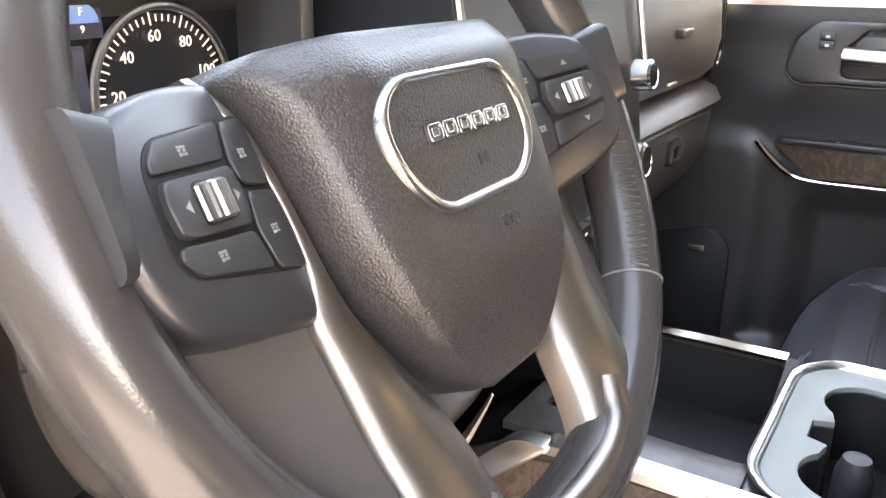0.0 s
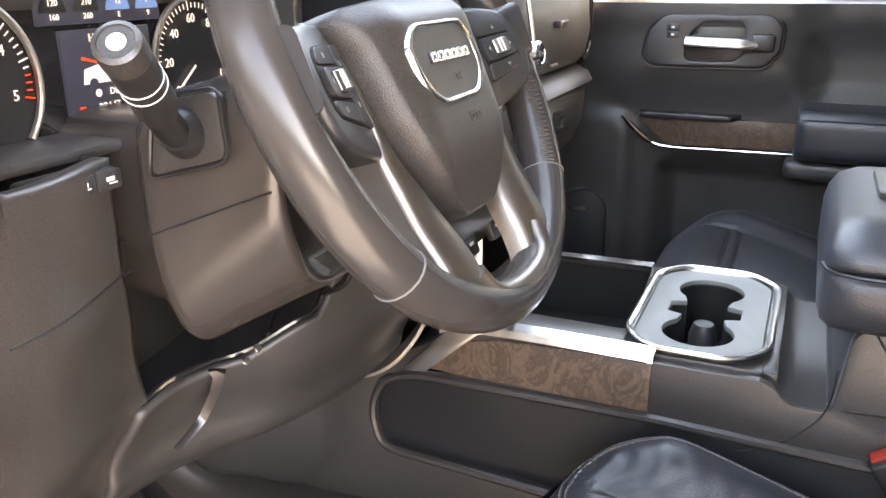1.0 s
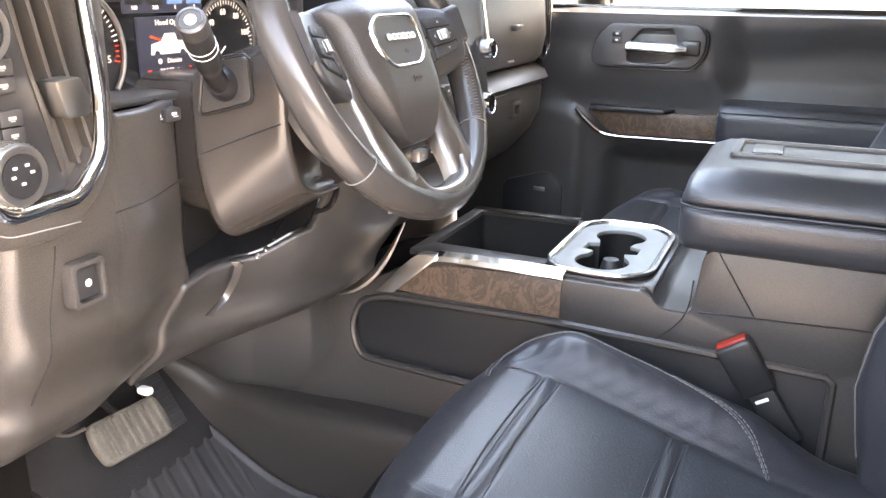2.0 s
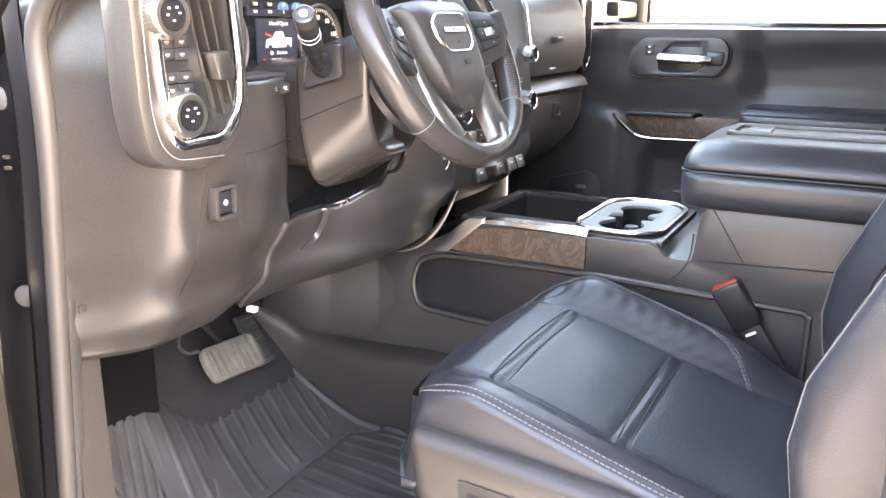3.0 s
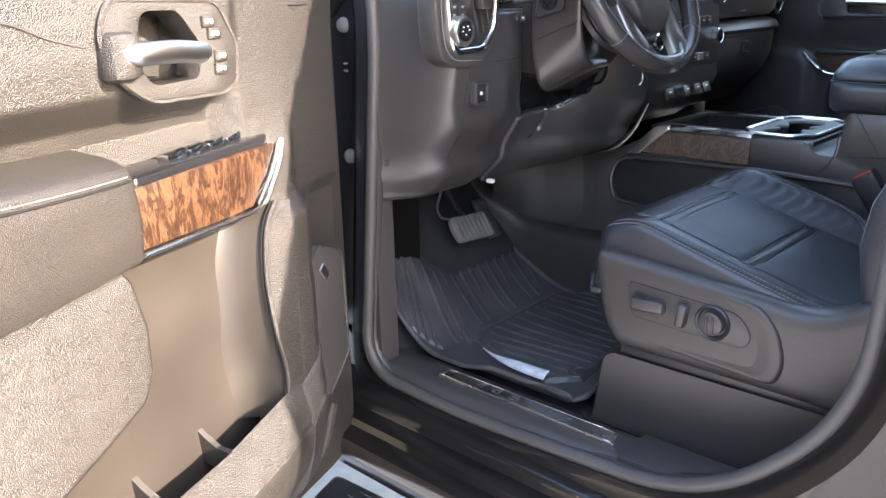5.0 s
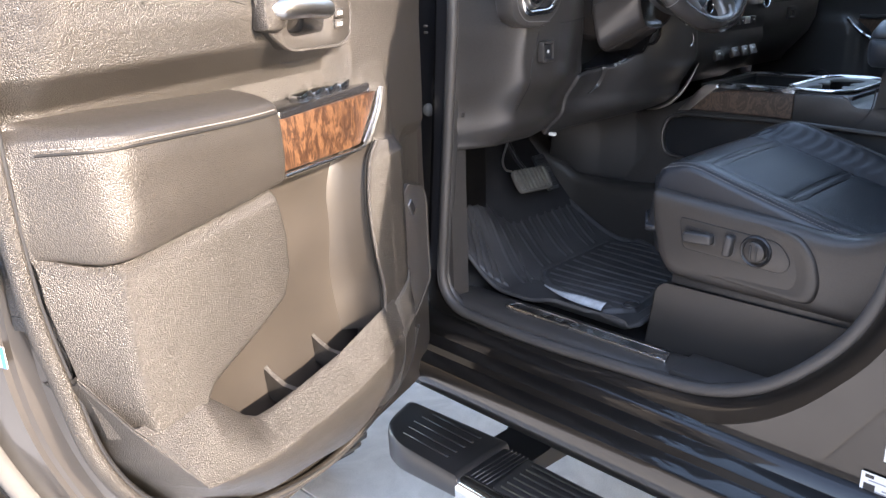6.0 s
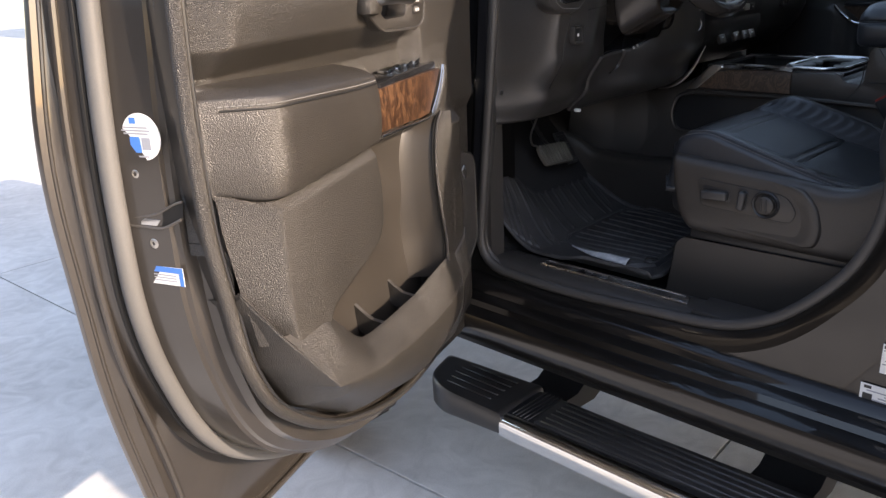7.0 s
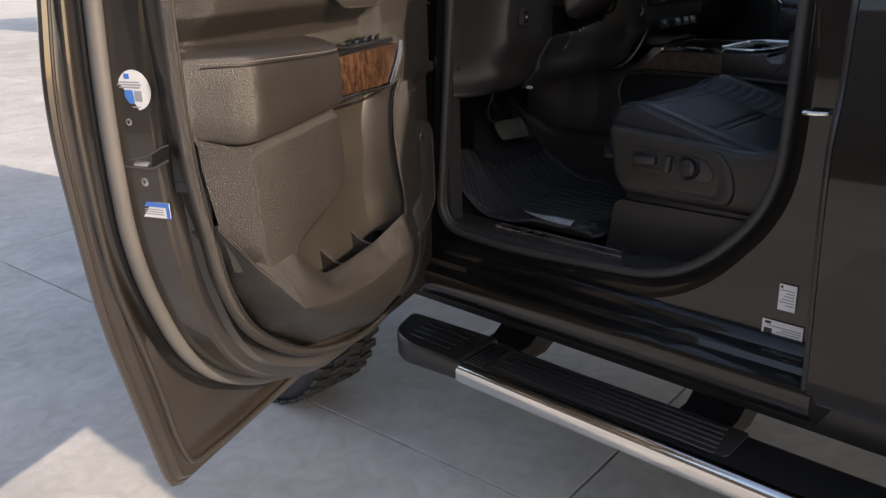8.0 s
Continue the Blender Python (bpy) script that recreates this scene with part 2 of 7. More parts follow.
LEATHER = surface("black_leather", (0.025, 0.027, 0.031), 0.34, specular=0.6, fine=620, bump=0.35, depth=0.0006, leather=True, vary=0.2)
PERFORATED = surface("perforated_leather", (0.03, 0.034, 0.038), 0.45, fine=330, bump=0.6, depth=0.0006, leather=True, vary=0.15)
WHEEL_LEATHER = surface("worn_wheel_leather", (0.04, 0.036, 0.034), 0.24, fine=900, bump=0.12, depth=0.0003, leather=True, vary=0.2)
AIRBAG = surface("grained_soft_plastic", (0.04, 0.036, 0.034), 0.33, grain_glints=0.35, fine=900, bump=0.5, depth=0.0005, leather=True, vary=0.1)
DASH = surface("grey_grained_plastic", (0.044, 0.0402, 0.0375), 0.3, specular=0.65, grain_glints=0.3, fine=700, bump=0.3, depth=0.0004, leather=True, vary=0.06)
SHROUD = surface("satin_brown_plastic", (0.036, 0.031, 0.028), 0.24, specular=0.7, fine=900, bump=0.05, vary=0.06)
DASH_DARK = surface("black_grained_plastic", (0.038, 0.036, 0.035), 0.38, fine=700, bump=0.3, depth=0.0004, leather=True, vary=0.15)
DOOR_TRIM = surface("brown_grey_grained_plastic", (0.0315, 0.0278, 0.0238), 0.33, specular=0.6, grain_glints=0.38, fine=680, bump=0.9, depth=0.0013, leather=True, vary=0.12)
DOOR_LEATHER = surface("brown_grey_leather", (0.0325, 0.0288, 0.025), 0.33, specular=0.6, grain_glints=0.32, fine=680, bump=0.8, depth=0.0008, leather=True, vary=0.1)
SMOOTH_BLACK = surface("satin_black_plastic", (0.018, 0.018, 0.019), 0.36, fine=900, bump=0.03, vary=0.2)
GLOSS_BLACK = surface("gloss_black_plastic", (0.012, 0.012, 0.013), 0.12, fine=900, bump=0.0, vary=0.2)
RUBBER = surface("black_rubber", (0.03, 0.03, 0.031), 0.45, fine=500, bump=0.2, vary=0.2, large=14)
SEAL_RUBBER = surface("grey_brown_seal_rubber", (0.098, 0.096, 0.093), 0.55, fine=600, bump=0.15, vary=0.12)
DARK_SEAL = surface("dark_seal_rubber", (0.045, 0.042, 0.04), 0.5, fine=600, bump=0.15, vary=0.12)
CARPET = surface("dark_carpet", (0.03, 0.029, 0.03), 0.95, fine=1200, bump=1.0, depth=0.002, vary=0.3, specular=0.15)
CHROME = surface("chrome", (0.78, 0.78, 0.77), 0.12, 1.0, vary=0.04, bump=0.0)
SATIN = surface("satin_metal", (0.55, 0.53, 0.5), 0.3, 1.0, vary=0.06, fine=900, bump=0.05, streak=(1, 1, 8))
SPOKE = surface("brushed_bronze_grey_metal", (0.25, 0.225, 0.205), 0.38, 1.0, vary=0.08, fine=500, bump=0.06, streak=(12, 1, 1))
SPOKE_SIDE = surface("matte_bronze_grey_plastic", (0.075, 0.066, 0.060), 0.42, 0.2, vary=0.06, fine=900, bump=0.05)
SATIN_CHROME = surface("satin_chrome", (0.72, 0.72, 0.70), 0.24, 1.0, vary=0.04, bump=0.0)
POD_BLACK = surface("soft_touch_black_plastic", (0.026, 0.026, 0.028), 0.36, fine=900, bump=0.04, vary=0.1)
KEY_BLACK = surface("black_key_rubber", (0.022, 0.022, 0.023), 0.48, fine=900, bump=0.05, vary=0.1)
SEAT_PLASTIC = surface("satin_brown_grey_plastic", (0.040, 0.035, 0.031), 0.40, specular=0.5, grain_glints=0.25, fine=900, bump=0.25, depth=0.0003, leather=True, vary=0.06)
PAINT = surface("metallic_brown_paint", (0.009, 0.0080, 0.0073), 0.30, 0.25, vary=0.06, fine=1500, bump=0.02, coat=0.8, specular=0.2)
POCKET_TAN = surface("smooth_tan_grey_plastic", (0.036, 0.031, 0.0262), 0.42, specular=0.4, fine=1200, bump=0.1, vary=0.12, large=9)
SUNLIT_PAINT = surface("sunlit_brown_paint", (0.047, 0.0415, 0.037), 0.30, 0.38, vary=0.10, fine=1500, bump=0.02, coat=0.5)
PRIMER = surface("satin_painted_steel", (0.085, 0.075, 0.066), 0.38, 0.35, vary=0.08, fine=900, bump=0.03, coat=0.3)
WOOD = veneer("dark_open_pored_wood", (0.062, 0.039, 0.027), (0.125, 0.078, 0.052), (4.5, 2.2, 1.6))
DOOR_WOOD = veneer("reddish_open_pored_wood", (0.022, 0.0095, 0.005), (0.092, 0.044, 0.021), (3.4, 3.4, 1.3))
STEEL = surface("brushed_steel", (0.6, 0.6, 0.6), 0.28, 1.0, vary=0.08, fine=300, bump=0.06, streak=(1, 40, 1))
STITCH = surface("light_grey_thread", (0.15, 0.145, 0.14), 0.8, fine=900, bump=0.2)
ICON = surface("white_printed_mark", (0.62, 0.62, 0.6), 0.6, vary=0.05, bump=0.0)
ROLLER = surface("dulled_ribbed_metal", (0.36, 0.36, 0.35), 0.36, 1.0, vary=0.05, bump=0.0)
SOFT_MARK = surface("worn_grey_mark", (0.24, 0.24, 0.23), 0.6, vary=0.05, bump=0.0)
RED = surface("red_plastic", (0.36, 0.03, 0.018), 0.45, vary=0.06, bump=0.0)
PAPER = surface("white_paper_label", (0.78, 0.78, 0.76), 0.5, vary=0.04, bump=0.0)
BLUE_INK = surface("blue_print", (0.05, 0.2, 0.6), 0.5, vary=0.06, bump=0.0)
GREY_INK = surface("grey_print", (0.32, 0.33, 0.36), 0.5, vary=0.06, bump=0.0)
DARK_INK = surface("black_print", (0.03, 0.03, 0.03), 0.5, vary=0.06, bump=0.0)
PANE = clear_glass("window_glass")
TINTED = clear_glass("dark_tinted_glass", (0.16, 0.17, 0.17))
SCREEN = glow("dark_screen", (0.06, 0.07, 0.11), 0.018)
CUP_GREY = surface("pale_grey_satin_plastic", (0.19, 0.20, 0.19), 0.45, 0.1, vary=0.06, fine=900, bump=0.05)
WELL = surface("deep_black_and_shade", (0.009, 0.009, 0.009), 0.6, vary=0.1, bump=0.0, specular=0.3)
WORN_PRINT = surface("worn_etched_steel", (0.3, 0.3, 0.3), 0.5, 0.8, vary=0.1, bump=0.0)
LIT_WHITE = glow("lit_white", (0.85, 0.88, 0.92), 0.036)
LIT_BLUE = glow("lit_blue", (0.12, 0.27, 0.62), 0.035)
LIT_RED = glow("lit_red", (1.0, 0.08, 0.03), 0.05)


def concrete(name):
    mat, n, l, b = material(name)
    co = n.new("ShaderNodeTexCoord")
    tint = n.new("ShaderNodeObjectInfo")
    big = n.new("ShaderNodeTexNoise")
    big.inputs["Scale"].default_value, big.inputs["Detail"].default_value, big.inputs["Distortion"].default_value = 1.3, 8, 0.8
    l.new(co.outputs["Object"], big.inputs["Vector"])
    swirl = n.new("ShaderNodeTexNoise")
    swirl.inputs["Scale"].default_value, swirl.inputs["Detail"].default_value, swirl.inputs["Distortion"].default_value = 7, 6, 2.0
    l.new(co.outputs["Object"], swirl.inputs["Vector"])
    grit = n.new("ShaderNodeTexNoise")
    grit.inputs["Scale"].default_value, grit.inputs["Detail"].default_value = 240, 4
    l.new(co.outputs["Object"], grit.inputs["Vector"])
    ramp = n.new("ShaderNodeValToRGB")
    ramp.color_ramp.elements[0].position, ramp.color_ramp.elements[0].color = 0.30, (0.36, 0.35, 0.33, 1)
    ramp.color_ramp.elements[1].position, ramp.color_ramp.elements[1].color = 0.68, (0.58, 0.565, 0.535, 1)
    mixv = n.new("ShaderNodeMath")
    mixv.operation = "MULTIPLY_ADD"
    l.new(swirl.outputs["Fac"], mixv.inputs[0])
    mixv.inputs[1].default_value = 0.45
    half = n.new("ShaderNodeMath")
    half.operation = "MULTIPLY"
    half.inputs[1].default_value = 0.55
    l.new(big.outputs["Fac"], half.inputs[0])
    l.new(half.outputs[0], mixv.inputs[2])
    l.new(mixv.outputs[0], ramp.inputs["Fac"])
    ov = n.new("ShaderNodeMix")
    ov.data_type, ov.blend_type = "RGBA", "OVERLAY"
    ov.inputs[0].default_value = 0.25
    l.new(ramp.outputs["Color"], ov.inputs[6])
    l.new(grit.outputs["Fac"], ov.inputs[7])
    hv = n.new("ShaderNodeHueSaturation")
    rng = n.new("ShaderNodeMapRange")
    rng.inputs["To Min"].default_value, rng.inputs["To Max"].default_value = 0.93, 1.07
    l.new(tint.outputs["Random"], rng.inputs["Value"])
    l.new(rng.outputs["Result"], hv.inputs["Value"])
    l.new(ov.outputs[2], hv.inputs["Color"])
    l.new(hv.outputs["Color"], b.inputs["Base Color"])
    b.inputs["Roughness"].default_value = 0.82
    bp = n.new("ShaderNodeBump")
    bp.inputs["Strength"].default_value, bp.inputs["Distance"].default_value = 0.35, 0.003
    l.new(swirl.outputs["Fac"], bp.inputs["Height"])
    bp2 = n.new("ShaderNodeBump")
    bp2.inputs["Strength"].default_value, bp2.inputs["Distance"].default_value = 0.3, 0.001
    l.new(grit.outputs["Fac"], bp2.inputs["Height"])
    l.new(bp.outputs["Normal"], bp2.inputs["Normal"])
    l.new(bp2.outputs["Normal"], b.inputs["Normal"])
    return mat


CONCRETE = concrete("weathered_concrete")

# ---- ground ----
def slab_mesh(w, d):
    bm = box(-w / 2, w / 2, -d / 2, d / 2, -0.1, 0.0, 0.0015, 1)
    return finish(bm, "slab", CONCRETE)


bm = bmesh.new()
bmesh.ops.create_grid(bm, x_segments=24, y_segments=24, size=600)
for v in bm.verts:
    v.co.z = -0.07
ground = solo("ground", bm, CONCRETE, "wide pale concrete yard round the truck", "ground", "structure")

pavement = thing("pavement", "pale weathered concrete slabs with dark sawn joints", "pavement", kind="structure")
SLAB = 3.97
ALONG = Vector((-0.066, 1.0)).normalized()
ACROSS = Vector((ALONG.y, -ALONG.x))
slab_data = slab_mesh(SLAB - 0.008, SLAB - 0.008)
for i in range(-6, 5):
    for j in range(-4, 9):
        c = Vector((-0.80, -0.04)) + ACROSS * SLAB * (i + 0.5) + ALONG * SLAB * (j + 0.5)
        ob = new("slab", slab_data)
        ob.matrix_basis = Matrix.Translation((c.x, c.y, 0.0)) @ Matrix.Rotation(math.atan2(ALONG.y, ALONG.x) - math.pi / 2, 4, "Z")
        ob.parent = pavement

# ---- workshop wall across the yard, seen through the passenger window ----
SIDING = surface("pale_blue_steel_siding", (0.085, 0.108, 0.125), 0.5, vary=0.06, fine=60, bump=0.05)
WHITE_WALL = surface("white_painted_wall", (0.34, 0.34, 0.33), 0.7, vary=0.05, fine=60, bump=0.1)
building = thing("workshop_building", "pale blue steel-clad workshop with white roller doors", "building", at=(9, 0, 0))
wall = part("wall", box(9.0, 9.3, -12, 22, 0, 4.6, 0.01), SIDING, building)
for k in range(113):
    y = -11.9 + k * 0.3
    part("rib", box(8.965, 9.0, y, y + 0.06, 0.2, 4.5, 0.008, 1), SIDING, building)
for y0 in (-7.0, -1.5, 6.3, 11.5):
    d = part("roller_door", box(8.93, 8.965, y0, y0 + 3.4, 0.0, 3.4, 0.01), WHITE_WALL, building, "white roller door")
part("roof", box(8.6, 16, -12.3, 22.3, 4.6, 4.9, 0.02), SIDING, building)

# plain unseen wall closes the yard's driver side, added to block low sky
YARD = surface("brown_grey_block_wall", (0.07, 0.061, 0.053), 0.85, vary=0.15, fine=30, bump=0.3)
solo("sky_block_west", box(-10.3, -10.0, -22, 26, 0, 3.6, 0.02), YARD, "plain brown-grey unseen wall added to block low sky", "wall", "structure")

# ---- cab shell ----
def opening_loop(grow, n=120):
    """The door opening in (y, z), rounded like a pressed aperture, widened by grow."""
    g = grow
    pts = [(0.375 + g, 0.815 - g), (0.303 + g, 1.50), (0.308 + g, 1.64), (-0.22, 1.93 + g), (-0.62 - g, 1.95 + g), (-0.61 - g, 1.30), (-0.60 - g, 1.05), (-0.40 - g * 0.5, 0.835 - g), (0.1, 0.805 - g)]
    return evenly(rounded(pts, [0.10, 0.1, 0.06, 0.2, 0.12, 0.1, 0.16, 0.2, 0.1], 8), n)


def cab_edge(n=120):
    return evenly(rounded([(0.47, 0.62), (0.46, 1.45), (0.40, 1.70), (-0.22, 2.0), (-0.74, 2.01), (-0.745, 1.3), (-0.735, 0.9), (-0.74, 0.75), (0.1, 0.70)], [0.03, 0.05, 0.05, 0.2, 0.02, 0.02, 0.02, 0.04, 0.02], 8), n)


def lean(z):
    """Tumblehome of the cab side."""
    return 0.10 * max(z - 1.66, 0.0) / 0.29


side = thing("cab_side", "metallic brown door aperture with worn rubber seal", "truck body", kind="structure")
grows = [(0.0, -0.776), (0.0, -0.80), (0.006, -0.815), (0.014, -0.832), (0.03, -0.842), (0.05, -0.85)]
loops = [[(min(max(x, -0.822), -0.80) * ease(0.22, 0.28, p[0]) + x * (1 - ease(0.22, 0.28, p[0])) + lean(p[1]), p[0], p[1]) for p in opening_loop(g)] for g, x in grows]
# the hinge pillar is sunk inward ahead of the seal
for g, sink in ((0.05, 0.034), (0.06, 0.066), (0.095, 0.066)):
    loops.append([(-0.852 + sink * ease(0.22, 0.30, p[0]) + lean(p[1]), p[0], p[1]) for p in opening_loop(g)])
loops.append([(-0.852 + 0.066 * ease(0.30, 0.38, p[0]) + lean(p[1]), p[0], p[1]) for p in cab_edge()])
loops.append([(-0.77 + lean(p[1]), p[0], p[1]) for p in cab_edge()])
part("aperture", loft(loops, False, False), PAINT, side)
part("pillar_trim", loft([[(-0.842 + d, -0.755, z), (-0.842 + d, -0.640, z), (-0.70 + d, -0.650, z), (-0.70 + d, -0.755, z)] for d, z in ((0.0, 0.86), (0.0, 1.45), (0.05, 1.93))]), DASH_DARK, side, "unseen dark trim behind the door post, blocking sun")
JAMB_SHADE = surface("jamb_shade_black", (0.012, 0.012, 0.014), 0.35, vary=0.2, bump=0.02)
def hinge_line(z):
    return line([(0.90, 0.366), (1.2, 0.337), (1.5, 0.312), (1.62, 0.315)], z)


part("jamb_shade_sheet", loft([[(x + lean(z), hinge_line(z) + d, z) for z in steps(0.90, 1.66, 20)] for x, d in ((-0.8235, 0.006), (-0.8255, 0.012), (-0.8255, 0.034), (-0.812, 0.046), (-0.8065, 0.056), (-0.806, 0.115), (-0.812, 0.128), (-0.885, 0.16))], False, False, closed=False), JAMB_SHADE, side, "black sheet put in for shade on the hinge pillar")

part("aperture_seal", tube([(-0.818 + lean(p[1]), p[0], p[1]) for p in opening_loop(0.0, 160)], 0.0125, 10, True), DARK_SEAL, side, "grey-brown rubber door seal")
part("aperture_trim", loft([[(x + lean(p[1]), p[0], p[1]) for p in opening_loop(g, 140)] for g, x in ((0.0, -0.81), (-0.003, -0.808), (-0.005, -0.804), (-0.006, -0.797), (-0.004, -0.790))], False, False), DASH_DARK, side)

# rocker below the aperture, one pressed profile along the truck
profile = [(-0.70, 0.80), (-0.80, 0.798), (-0.835, 0.79), (-0.862, 0.786), (-0.872, 0.778), (-0.878, 0.765), (-0.90, 0.762), (-0.912, 0.757), (-0.918, 0.744), (-0.94, 0.741), (-0.955, 0.735), (-0.962, 0.715), (-0.958, 0.69), (-0.94, 0.66), (-0.90, 0.635), (-0.80, 0.625), (-0.70, 0.64)]
rocker = thing("rocker_panel", "glossy dark brown rocker panel with pressed ridges", "truck body", kind="structure")
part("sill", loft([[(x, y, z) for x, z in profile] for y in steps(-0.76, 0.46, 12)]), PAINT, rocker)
part("underbody", box(-0.82, 0.82, -2.2, 0.6, 0.56, 0.66, 0.02), SMOOTH_BLACK, rocker)

# rear door and the body behind it
rear = thing("rear_door", "closed glossy dark brown rear door", "truck door", at=(-0.95, -0.76, 0.7))
skin = [[(x + 0.0, y, z) for x, z in ((-0.86, 0.70), (-0.945, 0.705), (-0.962, 0.74), (-0.968, 0.85), (-0.985, 1.05), (-0.99, 1.22), (-0.965, 1.32), (-0.955, 1.45), (-0.94, 1.52), (-0.86, 1.52))] for y in (-0.748, -0.752, -0.76, -1.0, -1.4, -1.72, -1.735)]
skin[0] = [(min(x + 0.012, -0.86), y, z) for x, y, z in skin[0]]
part("skin", loft(skin), PAINT, rear)
part("window_frame", frame_plate("x", [(-0.75, 1.52), (-0.76, 1.96), (-1.6, 1.96), (-1.72, 1.52)], [(-0.82, 1.56), (-0.82, 1.90), (-1.55, 1.90), (-1.64, 1.56)], -0.90, -0.84), PAINT, rear)
part("tinted_pane", box(-0.872, -0.868, -1.66, -0.80, 1.54, 1.92, 0), TINTED, rear, "dark tinted glass")
part("door_gap", tube(smooth_path([(-0.948, -0.7445, 0.72), (-0.960, -0.7445, 0.85), (-0.976, -0.7445, 1.05), (-0.981, -0.7445, 1.22), (-0.957, -0.7445, 1.32), (-0.946, -0.7445, 1.46), (-0.93, -0.7445, 1.52)], 4), 0.007, 8), SMOOTH_BLACK, rear, "black strip added for the dark door gap")
part("striker", tube([(-0.846, -0.655, 1.262), (-0.872, -0.655, 1.262), (-0.876, -0.675, 1.262), (-0.872, -0.695, 1.262), (-0.846, -0.695, 1.262)], 0.005, 8), CHROME, rear, "bright steel door striker")
bed = solo("pickup_bed", loft([[(x, y, z) for x, z in ((0.9, 0.6), (0.98, 0.9), (0.97, 1.45), (0.8, 1.47), (-0.8, 1.47), (-0.97, 1.45), (-0.98, 0.9), (-0.9, 0.6))] for y in (-1.80, -2.6, -3.6)]), PAINT, "dark brown pickup bed behind the cab", "truck bed")
solo("cab_rear_wall", frame_plate("y", [(-0.86, 0.65), (0.86, 0.65), (0.80, 1.98), (-0.80, 1.98)], [(-0.62, 1.48), (0.62, 1.48), (0.58, 1.88), (-0.58, 1.88)], -1.78, -1.72), PAINT, "cab back wall with its rear window", "truck body", "structure")
solo("rear_window", box(-0.64, 0.64, -1.753, -1.749, 1.46, 1.90, 0), TINTED, "dark tinted rear window of the cab", "window", "structure")
HEADLINER = surface("grey_headliner_cloth", (0.3, 0.29, 0.275), 0.95, fine=900, bump=0.5, vary=0.08)
roof = solo("roof", loft([[(x, y, z) for x, z in ((-0.86, 1.95), (-0.85, 2.06), (-0.74, 2.12), (-0.4, 2.15), (0.4, 2.15), (0.74, 2.12), (0.85, 2.06), (0.86, 1.95))] for y in (-0.2, -0.8, -1.75)]), PAINT, "dark brown cab roof", "roof", "structure")
headliner = solo("headliner", box(-0.72, 0.72, -1.70, -0.22, 1.935, 1.948, 0.004), HEADLINER, "pale grey cloth headliner", "headliner", "structure")
for s in (-1, 1):
    pil = tube([(s * 0.80, 0.47, 1.58), (s * 0.79, 0.30, 1.71), (s * 0.755, 0.0, 1.87), (s * 0.73, -0.24, 1.965)], [0.05, 0.045, 0.04, 0.04], 10)
    solo("windscreen_pillar", pil, PAINT, "dark brown windscreen pillar", "pillar", "structure")
def screen_point(u, v):
    y = 1.02 + (-0.2 - 1.02) * v
    return Vector((u * (0.80 - 0.1 * v), y - 0.12 * u * u, 1.44 + 0.52 * v + 0.06 * math.sin(math.pi * v)))
windscreen = thick(solo("windscreen", sheet(screen_point, steps(-1, 1, 12), steps(0, 1, 8)), PANE, "clear raked windscreen", "window", "structure"), 0.005)
cowl = solo("cowl", box(-0.86, 0.86, 0.48, 1.05, 1.15, 1.42, 0.03), PAINT, "body below the windscreen", "truck body", "structure")
firewall = solo("firewall", box(-0.84, 0.84, 0.62, 0.66, 0.6, 1.5, 0.01), CARPET, "carpeted firewall", "truck body", "structure")
fender = solo("front_fender", loft([[(s * x, y, z) for x, z in ((0.55, 1.30), (0.90, 1.26), (0.98, 1.15), (0.99, 0.98), (0.96, 0.92), (0.55, 0.92))] for s, y in ((-1, 0.47), (-1, 1.05), (-1, 2.0))]), PAINT, "dark brown front fender", "truck body", "structure")
solo("front_fender_far", loft([[(x, y, z) for x, z in ((0.55, 1.30), (0.90, 1.26), (0.98, 1.15), (0.99, 0.98), (0.96, 0.92), (0.55, 0.92))] for y in (0.47, 1.05, 2.0)]), PAINT, "dark brown front fender", "truck body", "structure")
front = solo("front_end", box(-0.9, 0.9, 1.95, 2.15, 0.55, 1.25, 0.05), PAINT, "front end of the truck", "truck body", "structure")
hood = solo("raised_hood", moved(box(-0.82, 0.82, 0.0, 1.28, -0.02, 0.02, 0.015), Matrix.Translation((0, 0.80, 1.38)) @ Matrix.Rotation(radians(58), 4, "X")), PAINT, "raised dark brown hood standing open", "hood")

# ---- cabin floor ----
def floor_point(x, y):
    tunnel = 0.12 * ease(-0.18, -0.10, x) * (1 - ease(0.10, 0.18, x))
    toe = 0.38 * ease(0.30, 0.72, y)
    return Vector((x, y, 0.80 + tunnel + toe))
cab_floor = thick(solo("cab_floor", sheet(floor_point, steps(-0.80, 0.80, 48), steps(-1.7, 0.66, 48)), CARPET, "dark carpet of the cab floor", "floor", "structure"), 0.02)


for z in (1.278, 1.535):
    part("rubber_plug", lathe([(0, 0), (0.015, 0), (0.0145, 0.004), (0.011, 0.007), (0, 0.008)], (-0.8065, 0.402, z), (-0.9, -0.43, 0), 24), SEAL_RUBBER, side, "round grey rubber plug")
for z in (1.448, 1.462):
    part("clip", moved(box(-0.008, 0.008, -0.003, 0.003, -0.0025, 0.0025, 0.001), Matrix.Translation((-0.805, 0.40, z)) @ Matrix.Rotation(radians(-45), 4, "Z")), PRIMER, side)
for ob in list(scene.objects):
    if ob.name.split(".")[0] in ("pane", "windscreen"):
        ob.visible_shadow = False
